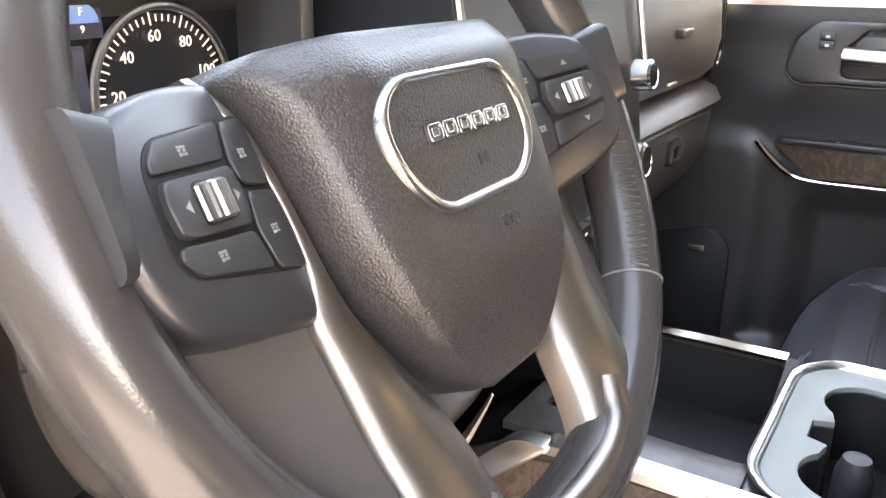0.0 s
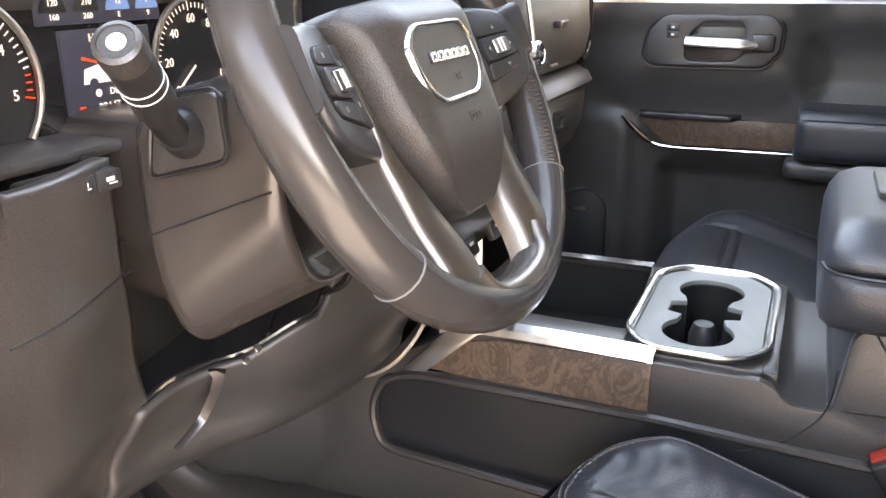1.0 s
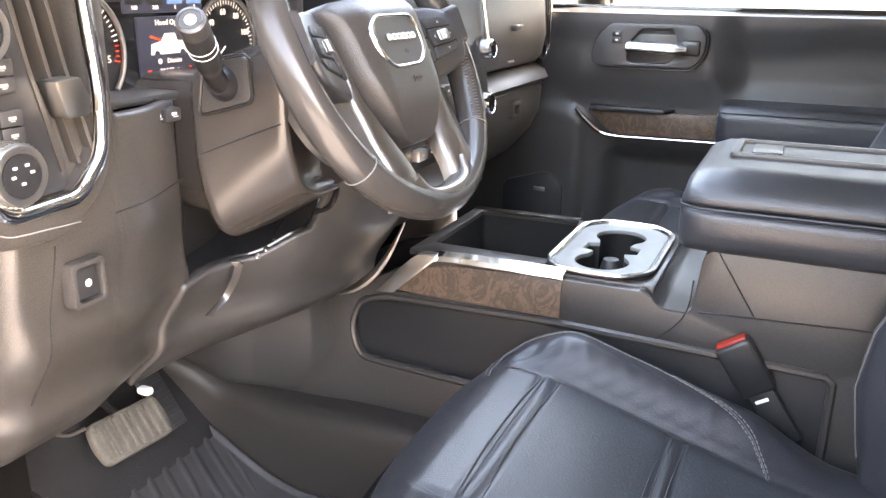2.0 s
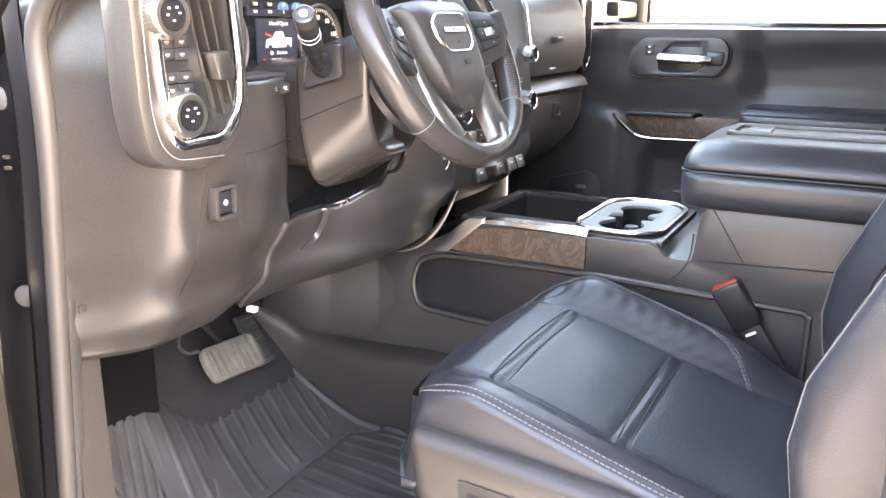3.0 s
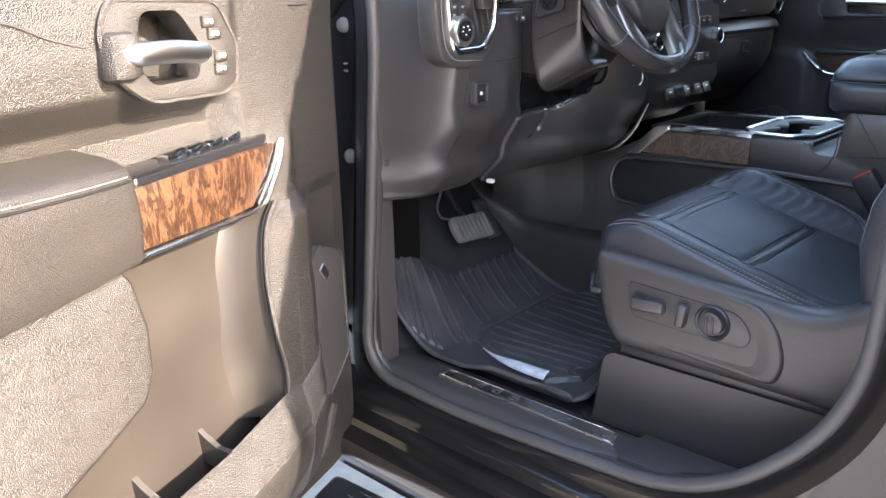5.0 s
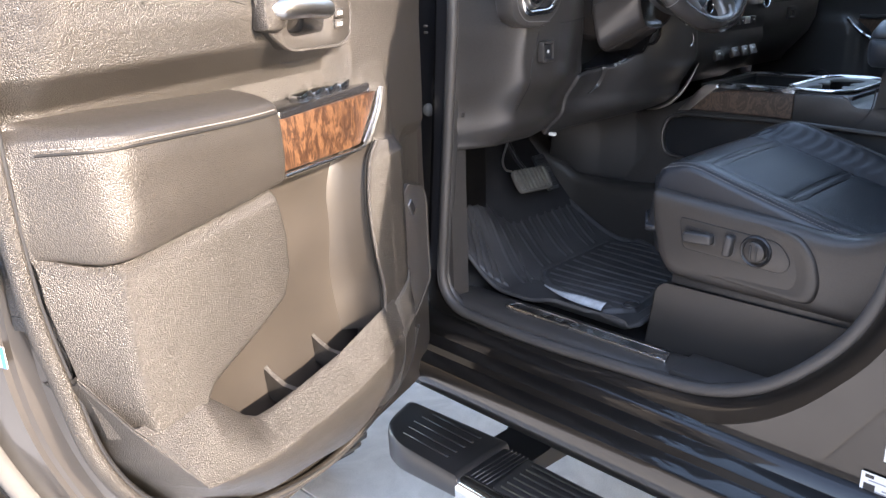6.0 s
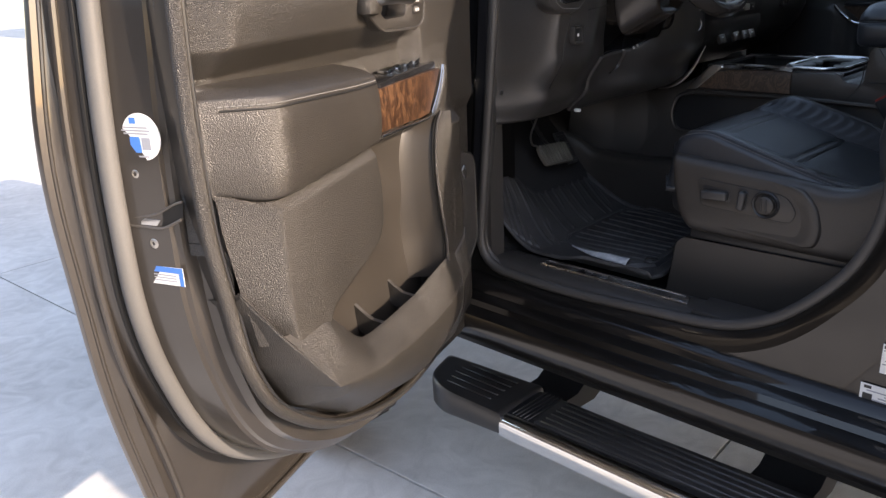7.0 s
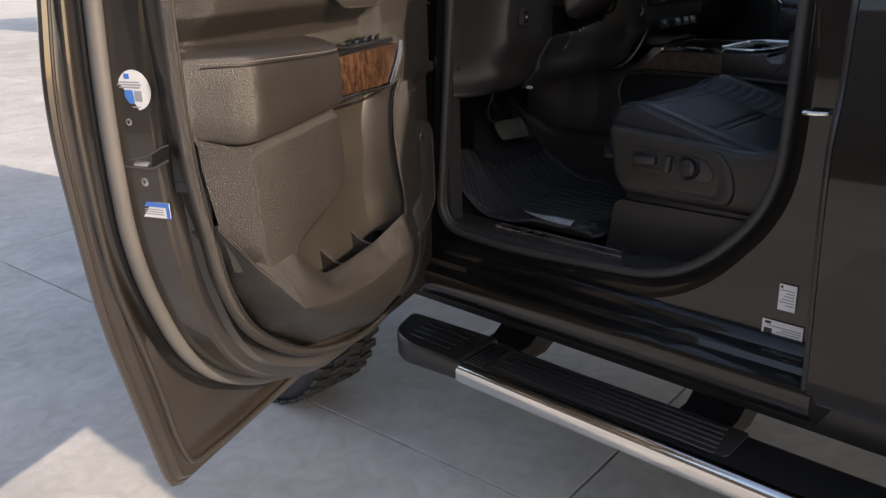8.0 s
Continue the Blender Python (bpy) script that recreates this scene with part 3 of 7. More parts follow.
# ---- open driver door, built in its own axes: x from hinge to latch, y inward, z up ----
OPEN = radians(68)
DOOR = Matrix(((-math.sin(OPEN), math.cos(OPEN), 0, -0.865), (-math.cos(OPEN), -math.sin(OPEN), 0, 0.405), (0, 0, 1, 0), (0, 0, 0, 1)))
door = thing("driver_door", "open driver door with brown-grey moulded trim and wood strip", "truck door", m=DOOR)


def door_outline(n=140):
    return evenly(rounded([(0.0, 0.585), (1.025, 0.575), (1.12, 0.98), (1.15, 1.35), (1.105, 1.62), (0.0, 1.62)], [0.03, 0.03, 0.1, 0.1, 0.03, 0.03], 6), n)


def seal_outline(grow=0.0, n=140):
    g = grow
    return evenly(rounded([(0.03 - g, 0.655 - g), (0.72, 0.685 - g), (0.99 + g * 0.7, 0.84 - g * 0.7), (1.09 + g, 1.10), (1.095 + g, 1.35), (1.075 + g, 1.60 + g), (0.03 - g, 1.60 + g)], [0.1, 0.16, 0.2, 0.1, 0.1, 0.03, 0.03], 8), n)


def at(n, loop):
    return [(p[0], n, p[1]) for p in loop]


def shrink(loop, d):
    c = Vector((0.56, 1.1))
    return [p + (c - p).normalized() * d for p in loop]


O = door_outline()
shell = [at(-0.135, shrink(O, 0.02)), at(-0.132, shrink(O, 0.006)), at(-0.124, O), at(-0.116, O), at(-0.112, shrink(O, 0.008)), at(-0.109, shrink(O, 0.014)), at(-0.105, shrink(O, 0.018)), at(-0.098, shrink(O, 0.024))]
S0 = seal_outline(0.026)
E0 = shrink(O, 0.024)


def between(w):
    """Loop between the hem and the seal channel, kept nearer the hem at the low rear corner."""
    out = []
    for p, q in zip(E0, S0):
        k = w * (1 - 0.72 * ease(0.92, 0.66, p.y) * ease(0.3, 0.9, p.x))
        out.append(p.lerp(q, k))
    return out


shell += [at(-0.099, between(0.10)), at(-0.097, between(0.44)), at(-0.093, between(0.5)), at(-0.0885, between(0.56)), at(-0.0885, between(0.61)), at(-0.094, between(0.67)), at(-0.103, between(0.75)), at(-0.106, between(0.86)), at(-0.104, between(0.95)), at(-0.094, seal_outline(0.022)), at(-0.075, seal_outline(0.018)), at(-0.06, seal_outline(0.014)), at(-0.05, seal_outline(0.0)), at(0.026, seal_outline(-0.004)), at(0.029, seal_outline(-0.010)), at(0.036, seal_outline(-0.013)), at(0.045, seal_outline(-0.03)), at(0.06, seal_outline(-0.035))]
part("door_shell", loft(shell), SUNLIT_PAINT, door)
part("hem_fold", tube(at(-0.111, shrink(O, 0.011)), 0.0032, 8, True), SUNLIT_PAINT, door, "folded outer hem")
part("pressed_ridge", tube(at(-0.091, between(0.585)), 0.006, 8, True), SUNLIT_PAINT, door, "pressed ridge inside the hem")
part("door_seal", tube(at(-0.048, seal_outline(0.008, 180)), 0.014, 10, True), SEAL_RUBBER, door, "grey-brown rubber door seal")
part("seal_shade", tube(at(-0.067, seal_outline(0.015, 180)), 0.0055, 8, True), WELL, door, "dark strip put in for shade beside the seal")
part("window_frame", frame_plate("y", [(0.0, 1.60), (0.02, 1.66), (0.60, 1.93), (1.06, 1.94), (1.10, 1.60)], [(0.10, 1.63), (0.12, 1.66), (0.62, 1.885), (1.01, 1.895), (1.04, 1.63)], -0.11, -0.03), PAINT, door)
part("pane", box(0.08, 1.04, -0.062, -0.058, 1.60, 1.91, 0), PANE, door)

# moulded trim panel: one section from the bottom edge over the sloped pocket rim to the window line, swept from hinge to latch
TRIM_LOW = [(0.165, 0.90), (0.2, 0.83), (0.27, 0.775), (0.536, 0.75), (0.78, 0.815), (0.947, 0.925), (1.02, 1.03), (1.05, 1.15), (1.075, 1.25)]
RIM_Z = [(0.165, 1.06), (0.30, 1.02), (0.35, 0.965), (0.41, 0.935), (0.60, 0.935), (0.72, 0.945), (0.85, 0.965), (0.975, 1.003), (0.99, 1.038), (1.012, 1.086), (1.05, 1.165), (1.075, 1.225)]
RIM_N = [(0.165, 0.10), (0.27, 0.12), (0.36, 0.17), (0.5, 0.19), (0.85, 0.207), (0.972, 0.206), (0.986, 0.192), (1.012, 0.149), (1.03, 0.130), (1.05, 0.109), (1.075, 0.084)]
SLOPE_TOP = [(0.165, 1.08), (0.30, 1.05), (0.38, 1.005), (0.42, 0.988), (0.568, 0.987), (0.72, 0.996), (0.85, 1.018), (0.90, 1.068), (0.94, 1.082), (1.02, 1.094), (1.075, 1.28)]
PAD_LOW = [(0.66, 1.15), (0.70, 1.115), (0.776, 1.075), (0.86, 1.08), (0.90, 1.105), (1.02, 1.13), (1.05, 1.2), (1.075, 1.29)]


WALL_N = [(0.165, 0.098), (0.25, 0.10), (0.29, 0.117), (0.325, 0.146), (0.345, 0.152), (0.385, 0.150), (0.410, 0.142), (0.419, 0.076), (0.43, 0.069), (0.66, 0.069), (0.685, 0.082), (0.71, 0.138), (0.725, 0.152), (0.76, 0.161), (0.88, 0.165), (0.98, 0.159), (1.012, 0.149), (1.073, 0.083)]


def trim_profile(u):
    low, rim, n = line(TRIM_LOW, u), line(RIM_Z, u), blend(RIM_N, u)
    rim = min(max(rim, low + 0.02), 1.225)
    top = min(max(line(SLOPE_TOP, u), rim + 0.003), 1.235)
    pad = ease(0.668, 0.715, u)
    pocket = ease(0.412, 0.428, u) * (1 - ease(0.825, 0.862, u))
    wall = line(WALL_N, u)
    brow = ease(0.30, 0.335, u) * (1 - ease(0.40, 0.43, u))
    inner = min(n - 0.002, 0.146 if u > 0.42 else wall)
    inner = inner + (min(wall - 0.004, n - 0.002) - inner) * ease(0.86, 0.89, u)
    inner = inner + (wall - inner) * ease(1.0, 1.022, u)
    pad = pad * (1 - ease(1.0, 1.022, u))
    e = ease(0.965, 1.02, u)
    floor = max(low + 0.07, 0.865)
    back = 0.069 + 0.01 * pad
    zb = min(max(line(PAD_LOW, u), top + 0.012), 1.25)
    scoop = ease(0.43, 0.47, u)

    def mixed(closed, opened):
        return (closed[0] + (opened[0] - closed[0]) * pocket, closed[1] + (opened[1] - closed[1]) * pocket)
    shut = (inner, top)
    pts = [(0.045, low), (0.075, low - 0.002), (0.075 + (n - 0.075) * (0.42 + 0.34 * e), low + (rim - low) * 0.10), (0.075 + (n - 0.075) * (0.76 + 0.2 * e), low + (rim - low) * 0.32), (0.075 + (n - 0.075) * (0.95 + 0.05 * e), low + (rim - low) * 0.66), (n, rim - 0.006), (n - 0.003, rim + 0.001),
           (inner + 0.004, top - 0.002), (inner - 0.002, top),
           mixed(shut, (0.134, top - 0.008)), mixed(shut, (0.130, floor + 0.01)), mixed(shut, (0.122, floor)), mixed(shut, (back + 0.012, floor)), mixed((inner, top + 0.003), (back, floor + 0.012)),
           mixed((inner + (wall - inner) * 0.2, top + 0.006), (back + 0.004, zb - 0.075)), mixed((inner + (wall - inner) * 0.5, zb - 0.01), (back + (wall - back) * 0.3, zb - 0.03)), (wall - 0.012 * pad, zb), (wall - 0.002, zb + 0.03),
           (wall, min((zb + 1.26) / 2 + 0.02, 1.259)), (wall, 1.262), (wall - 0.012 * pad, 1.275),
           (0.112 - 0.012 * scoop + 0.014 * brow, 1.30), (0.112 - 0.027 * scoop + 0.010 * brow, 1.38), (0.112 - 0.027 * scoop + 0.004 * brow, 1.40), (0.112 - 0.036 * scoop, 1.43), (0.112 - 0.03 * scoop, 1.452), (0.112 + 0.008 * scoop, 1.487), (0.114 + 0.014 * scoop, 1.53), (0.118 + 0.014 * scoop, 1.60), (0.105, 1.625)]
    out, m = [], len(pts)
    for i in range(m - 1):
        k = 14 if i >= 24 else 10 if i >= 16 else 7
        for j in range(k):
            out.append(Vector(pts[i]).lerp(Vector(pts[i + 1]), j / k))
    out.append(Vector(pts[-1]))
    for _ in range(2):
        out = [out[0]] + [(out[i - 1] + out[i] * 2 + out[i + 1]) / 4 for i in range(1, len(out) - 1)] + [out[-1]]
    edge = ease(1.035, 1.075, u)
    cup = ease(0.533, 0.541, u) * (1 - ease(0.645, 0.653, u))     # hollow behind the pull lever
    behind = ease(0.402, 0.408, u) * (1 - ease(1.040, 1.052, u))     # below the armrest the sweep is only a backing for the moulded pieces
    out = [Vector((p.x + (min(p.x, 0.062) - p.x) * behind * (1 - ease(1.296, 1.302, p.y)), p.y)) for p in out]
    return [Vector((p.x - 0.035 * edge * ease(1.28, 1.33, p.y) - 0.055 * cup * ease(1.486, 1.494, p.y) * (1 - ease(1.572, 1.582, p.y)), p.y)) for p in out]


us = [0.163] + steps(0.165, 1.075, 230) + [1.077]
rows = []
for u in us:
    prof = trim_profile(min(max(u, 0.165), 1.075))
    drop = u in (us[0], us[-1])
    rows.append([(u, 0.045 if drop else n, z) for n, z in prof])
for _ in range(12):     # ease the section into its neighbours round the rear corner
    eased = [list(r) for r in rows]
    for i in range(2, len(rows) - 2):
        w = ease(0.975, 1.0, us[i])
        if w > 0:
            for j in range(len(rows[i])):
                a, b, c = rows[i - 1][j], rows[i][j], rows[i + 1][j]
                eased[i][j] = (b[0], b[1] + w * ((a[1] + 2 * b[1] + c[1]) / 4 - b[1]), b[2] + w * ((a[2] + 2 * b[2] + c[2]) / 4 - b[2]))
    rows = eased
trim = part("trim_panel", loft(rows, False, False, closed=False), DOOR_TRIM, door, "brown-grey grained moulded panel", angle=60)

# front of the map pocket: skirt, broad sloping rim and the inner side of the pocket
POCKET_RIM = [(0.42, 0.938), (0.60, 0.938), (0.72, 0.948), (0.85, 0.968), (0.94, 0.992), (0.994, 1.009), (1.012, 1.048), (1.032, 1.090), (1.06, 1.165)]
POCKET_N = [(0.42, 0.172), (0.50, 0.186), (0.72, 0.198), (0.85, 0.206), (0.994, 0.211), (1.012, 0.183), (1.032, 0.151), (1.06, 0.100)]
RIM_TOP = [(0.42, 1.010), (0.435, 1.006), (0.60, 0.990), (0.72, 0.994), (0.80, 1.000), (0.835, 1.006), (0.858, 1.020), (0.90, 1.062), (0.935, 1.094), (0.949, 1.099), (1.032, 1.093), (1.06, 1.17)]
RIM_IN = [(0.42, 0.150), (0.60, 0.153), (0.837, 0.163), (0.949, 0.154), (1.032, 0.149), (1.06, 0.098)]


def pocket_front(u):
    low, rim, n = line(TRIM_LOW, u), line(POCKET_RIM, u), line(POCKET_N, u)
    top, inner = max(line(RIM_TOP, u), rim + 0.003), min(line(RIM_IN, u), n - 0.001)
    low = min(low, rim - 0.012)
    opened = 1 - ease(0.84, 0.90, u)
    skirt = [(0.082 + (n - 0.082) * (1 - (1 - q) ** 2.3), low + (rim - low) * q) for q in (0, 0.05, 0.12, 0.22, 0.34, 0.48, 0.63, 0.78, 0.90)]
    edge = [(n - 0.0006, rim - 0.005), (n - 0.0012, rim - 0.0015), (n - 0.004, rim + 0.0018)]
    slope = [(n + (inner - n) * q, rim + (top - rim) * q) for q in (0.2, 0.4, 0.6, 0.8, 0.94)] + [(inner - 0.0015, top - 0.0012), (inner - 0.004, top - 0.004)]
    shut = (inner - 0.02, top - 0.006)
    well = [tuple(Vector(shut).lerp(Vector(q), opened)) for q in ((inner - 0.008, top - 0.014), (0.136, 0.93), (0.130, 0.885), (0.118, 0.868), (0.062, 0.866))]
    return [(u, a, b) for a, b in [(0.045, low)] + skirt + edge + slope + well]


trim = part("pocket_front", loft([pocket_front(u) for u in steps(0.400, 1.058, 155)], False, False, closed=False), DOOR_TRIM, door, "grained rim and skirt of the map pocket", angle=42)

# lower pad with its crisp rear corner, folding into the hollow back of the pocket
PAD_LOOP = [(1.30, 1.40), (0.700, 1.40), (0.704, 1.30), (0.686, 1.235), (0.687, 1.165), (0.716, 1.117), (0.800, 1.090), (0.890, 1.066), (0.930, 1.020), (1.30, 1.0)]


def pocket_back(u, z):
    return 0.070 + 0.004 * math.sin(z * 26 + u * 5) + 0.010 * ease(1.20, 1.30, z)


HEM = [(0.19, 0.85), (0.27, 0.765), (0.536, 0.738), (0.785, 0.803), (0.957, 0.915), (1.032, 1.025), (1.063, 1.15), (1.083, 1.26), (1.09, 1.40), (1.088, 1.52), (1.083, 1.61)]
HEM_N = 0.084


def hem_u(z):
    return line([(z1, u1) for u1, z1 in HEM[2:]], z)


def crease(u):
    """Height of the joint between the armrest and the pad."""
    return 1.302 - 0.012 * (u - 0.70) / 0.30 + 0.012 * ease(1.03, 1.068, u)


def pad_n(u, z):
    back = pocket_back(u, z) - 0.004
    face = 0.156 + 0.005 * math.sin(min(max((u - 0.70) / 0.33, 0), 1) * math.pi) + 0.005 * ease(0.80, 1.0, u) - 0.012 * ease(crease(u) - 0.022, crease(u) + 0.004, z) ** 2
    d = in_loop(u, z, PAD_LOOP)
    n = back + (face - back) * ease(-0.006, 0.034, d) ** 0.8
    corner = min(1.024 - 0.004 * ease(1.22, 1.10, z), hem_u(z) - 0.034)
    face -= 0.03 * ease(crease(u) - 0.001, crease(u) + 0.006, z)
    fall = (face - 0.090) / (hem_u(z) - corner)
    return min(n, face - fall * soft_step(u - corner + 0.004, 0.009))


def pad_point(u, v):
    """The pad ends just below the rim where there is no pocket."""
    z0 = 0.94 + (line(RIM_TOP, u) - 0.022 - 0.075 * ease(0.94, 1.0, u) - 0.94) * ease(0.82, 0.87, u)
    z = z0 + (1.318 - z0) * v
    w = 0.66 + (u - 0.66) * (hem_u(z) - 0.668) / 0.41
    return Vector((w, pad_n(w, z), z))


hem_path = smooth_path([(u, HEM_N, z) for u, z in HEM], 8)
part("trim_hem", tube(hem_path, 0.0105, 10, flat=0.8), DOOR_TRIM, door, "rounded outer edge of the trim panel")
part("hem_gap", tube([(p[0] - 0.009, p[1] + 0.007, p[2] + 0.004) for p in hem_path], 0.0026, 6), SMOOTH_BLACK, door)
part("hem_side", loft([[(p[0] + d, n, p[2] - d * 0.5) for p in hem_path] for d, n in ((-0.020, 0.020), (-0.008, 0.052), (0.003, HEM_N))], False, False, closed=False), SUNLIT_PAINT, door, "painted side of the trim edge")
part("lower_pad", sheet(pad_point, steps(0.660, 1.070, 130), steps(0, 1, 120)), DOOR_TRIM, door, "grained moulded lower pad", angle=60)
part("pocket_back", sheet(lambda u, z: Vector((u, pocket_back(u, z), z)), steps(0.404, 0.86, 70), steps(0.862, 1.300, 60)), POCKET_TAN, door, "smooth tan-grey back of the map pocket", angle=60)
for u in (0.55, 0.685):
    part("pocket_divider", loft([[(u - 0.005, n, z), (u + 0.005, n, z), (u + 0.005, n - 0.02, z - 0.03), (u - 0.005, n - 0.02, z - 0.03)] for n, z in ((0.066, 0.992), (0.080, 0.980), (0.100, 0.966), (0.146, 0.958))]), DOOR_TRIM, door)

# padded armrest with a stitched top
ARM_N = [(0.700, 0.158), (0.80, 0.166), (0.93, 0.172), (0.985, 0.1725), (1.005, 0.171), (1.020, 0.166), (1.032, 0.156), (1.042, 0.142), (1.055, 0.124), (1.068, 0.106), (1.080, 0.090)]


def arm_section(u, k=0.0):
    n, zt, zb = line(ARM_N, u), 1.404 + 0.013 * ease(0.70, 1.06, u), crease(u) + 0.0025
    pts = [(0.075, zb + 0.001), (n - 0.004, zb), (n + 0.0015, zb + 0.030), (n - 0.001, zt - 0.020), (n - 0.004, zt - 0.004), (n - 0.007, zt + 0.010), (n - 0.034, zt + 0.021), (0.075, zt + 0.028)]
    loop = rounded(pts, [0.002, 0.008, 0.02, 0.02, 0.006, 0.014, 0.02, 0.002], 5)
    c = Vector((0.11, (zt + zb) / 2))
    return [(u, *(c + (Vector(p) - c) * (1 - k))) for p in loop]


arm_us = [(0.7035, 0.10), (0.706, 0.03), (0.712, 0.0)] + [(u, 0.0) for u in steps(0.73, 1.068, 28)] + [(1.074, 0.01), (1.078, 0.04), (1.080, 0.10)]
arm = part("armrest", loft([arm_section(u, k) for u, k in arm_us]), DOOR_LEATHER, door, "padded brown-grey leather armrest with stitched edge", angle=60)
for dn, dz, r, mt in ((-0.0032, -0.003, 0.0015, WELL),):
    part("seam", tube([(u, line(ARM_N, u) + dn, 1.404 + 0.013 * ease(0.70, 1.06, u) + dz) for u in steps(0.712, 1.062, 40)], r, 6), mt, arm)

thread = []
for k in range(74):
    u = 0.716 + 0.0047 * k
    thread.append(tube([(w, line(ARM_N, w) - 0.0038, 1.404 + 0.013 * ease(0.70, 1.06, w) + 0.0022) for w in (u, u + 0.0034)], 0.0009, 5))
part("stitching", joined(*thread), STITCH, arm, "line of light thread")

# frame ahead of the pocket: grained band, rounded edge overhanging the pocket's side wall, dark tube for its shade
frame_edge = smooth_path([(0.405, 0.136, 1.302), (0.436, 0.138, 1.268), (0.450, 0.141, 1.20), (0.445, 0.145, 1.12), (0.432, 0.149, 1.05), (0.432, 0.150, 1.000), (0.434, 0.146, 0.960)], 8)
def frame_row(du, n, k):
    """A line beside the edge; k pulls it from the edge to the fixed place (du, n)."""
    return [(p[0] + (du - p[0]) * k, p[1] + (n - p[1]) * k, p[2]) for p in frame_edge]
part("pocket_frame", loft([frame_row(0.386, 0.1495, 1.0), frame_row(0.386, 0.1495, 0.5), frame_row(0.386, 0.153, 0.15), frame_edge], False, False, closed=False), DOOR_TRIM, door, "grained frame ahead of the pocket", angle=60)
part("frame_edge", tube(frame_edge, 0.0045, 10), DOOR_TRIM, door, "rounded edge of the pocket frame")
part("pocket_side", loft([[(p[0] + d, 0.060 + (p[1] - 0.060) * k, p[2]) for p in frame_edge] for d, k in ((-0.002, 0.97), (0.004, 0.70), (0.011, 0.45), (0.020, 0.26), (0.032, 0.13), (0.050, 0.0))], False, False, closed=False), POCKET_TAN, door, "side wall of the map pocket", angle=60)
part("frame_shade", tube([(p[0] + 0.002, p[1] - 0.006, p[2]) for p in frame_edge], 0.0022, 6), WELL, door)

# wood strip with bright edge, and the switch ledge above it; the strip turns away towards the hinge
def raked(bm):
    for v in bm.verts:
        v.co.y -= 0.026 * (0.705 - v.co.x) / 0.345
    return bm


strip = part("wood_strip", raked(prism("y", [(0.380, 1.384), (0.48, 1.387), (0.60, 1.389), (0.704, 1.390), (0.704, 1.317), (0.60, 1.312), (0.50, 1.307), (0.455, 1.3065)], 0.10, 0.153, 0.003)), DOOR_WOOD, door, "reddish open-pored wood strip")
part("edge", raked(tube(smooth_path([(0.356, 0.150, 1.386), (0.374, 0.154, 1.362), (0.400, 0.154, 1.332), (0.436, 0.154, 1.303), (0.50, 0.154, 1.3015), (0.60, 0.154, 1.307), (0.704, 0.154, 1.312)], 6), [0.006] * 18 + [0.0034] * 19, 8)), SATIN_CHROME, strip, "bright metal edge")
part("inner_edge", raked(tube(smooth_path([(0.371, 0.153, 1.385), (0.388, 0.155, 1.362), (0.412, 0.155, 1.336), (0.446, 0.155, 1.308)], 6), 0.0022, 8)), SATIN_CHROME, strip, "thin bright line")
ledge = part("switch_ledge", raked(prism("z", rounded([(0.385, 0.105), (0.385, 0.146), (0.60, 0.150), (0.70, 0.151), (0.70, 0.098), (0.64, 0.088), (0.46, 0.090)], 0.012), 1.380, 1.400, 0.004)), GLOSS_BLACK, door)
for k in range(4):
    u = 0.455 + 0.044 * k
    part("window_switch", raked(moved(box(-0.018, 0.018, -0.013, 0.011, 0, 0.013, 0.004), Matrix.Translation((u, 0.122, 1.398)) @ Matrix.Rotation(radians(8), 4, "Y"))), CHROME, ledge, "bright-tipped window switch")

# handle pod
POD = Matrix.Translation((-0.035, -0.018, 0))
pod_out = rounded([(0.505, 1.482), (0.497, 1.53), (0.535, 1.588), (0.725, 1.592), (0.745, 1.555), (0.728, 1.51), (0.675, 1.476), (0.535, 1.472)], 0.02, 6)
pod_in = rounded([(0.582, 1.496), (0.572, 1.535), (0.612, 1.578), (0.672, 1.578), (0.684, 1.56), (0.684, 1.512), (0.665, 1.494)], 0.012, 5)
pod = part("handle_pod", moved(pierced("y", pod_out, [pod_in], 0.118, 0.154, 0.004), POD), DOOR_TRIM, door, "moulded handle pod")
part("pod_gap", moved(tube([(u, 0.153, z) for u, z in evenly(pod_out, 90)], 0.0035, 6, True), POD), DOOR_TRIM, pod)
part("pod_recess", moved(prism("y", [(0.57, 1.49), (0.565, 1.54), (0.605, 1.582), (0.69, 1.582), (0.69, 1.49)], 0.075, 0.085, 0.002), POD), DASH_DARK, pod)
part("pull_lever", moved(tube(smooth_path([(0.725, 0.158, 1.533), (0.70, 0.172, 1.533), (0.66, 0.177, 1.533), (0.62, 0.176, 1.53), (0.592, 0.172, 1.527)], 6), [0.012] * 4 + [0.0145] * 19 + [0.0135, 0.012], 14, flat=0.85), POD), SATIN, pod, "bright satin pull lever")
part("lever_base", moved(box(0.695, 0.742, 0.138, 0.170, 1.505, 1.558, 0.010), POD), DOOR_TRIM, pod)
for k, (u, z) in enumerate([(0.558, 1.563), (0.548, 1.548), (0.538, 1.520), (0.540, 1.504)]):
    part("lock_switch", moved(box(u - 0.014, u + 0.012, 0.152, 0.158, z - 0.007, z + 0.007, 0.0015), POD), DOOR_TRIM, pod)
    for d in (-0.005, 0.004):
        part("mark", moved(box(u + d - 0.0025, u + d + 0.0025, 0.158, 0.1585, z - 0.0025, z + 0.0025, 0), POD), ICON, pod)

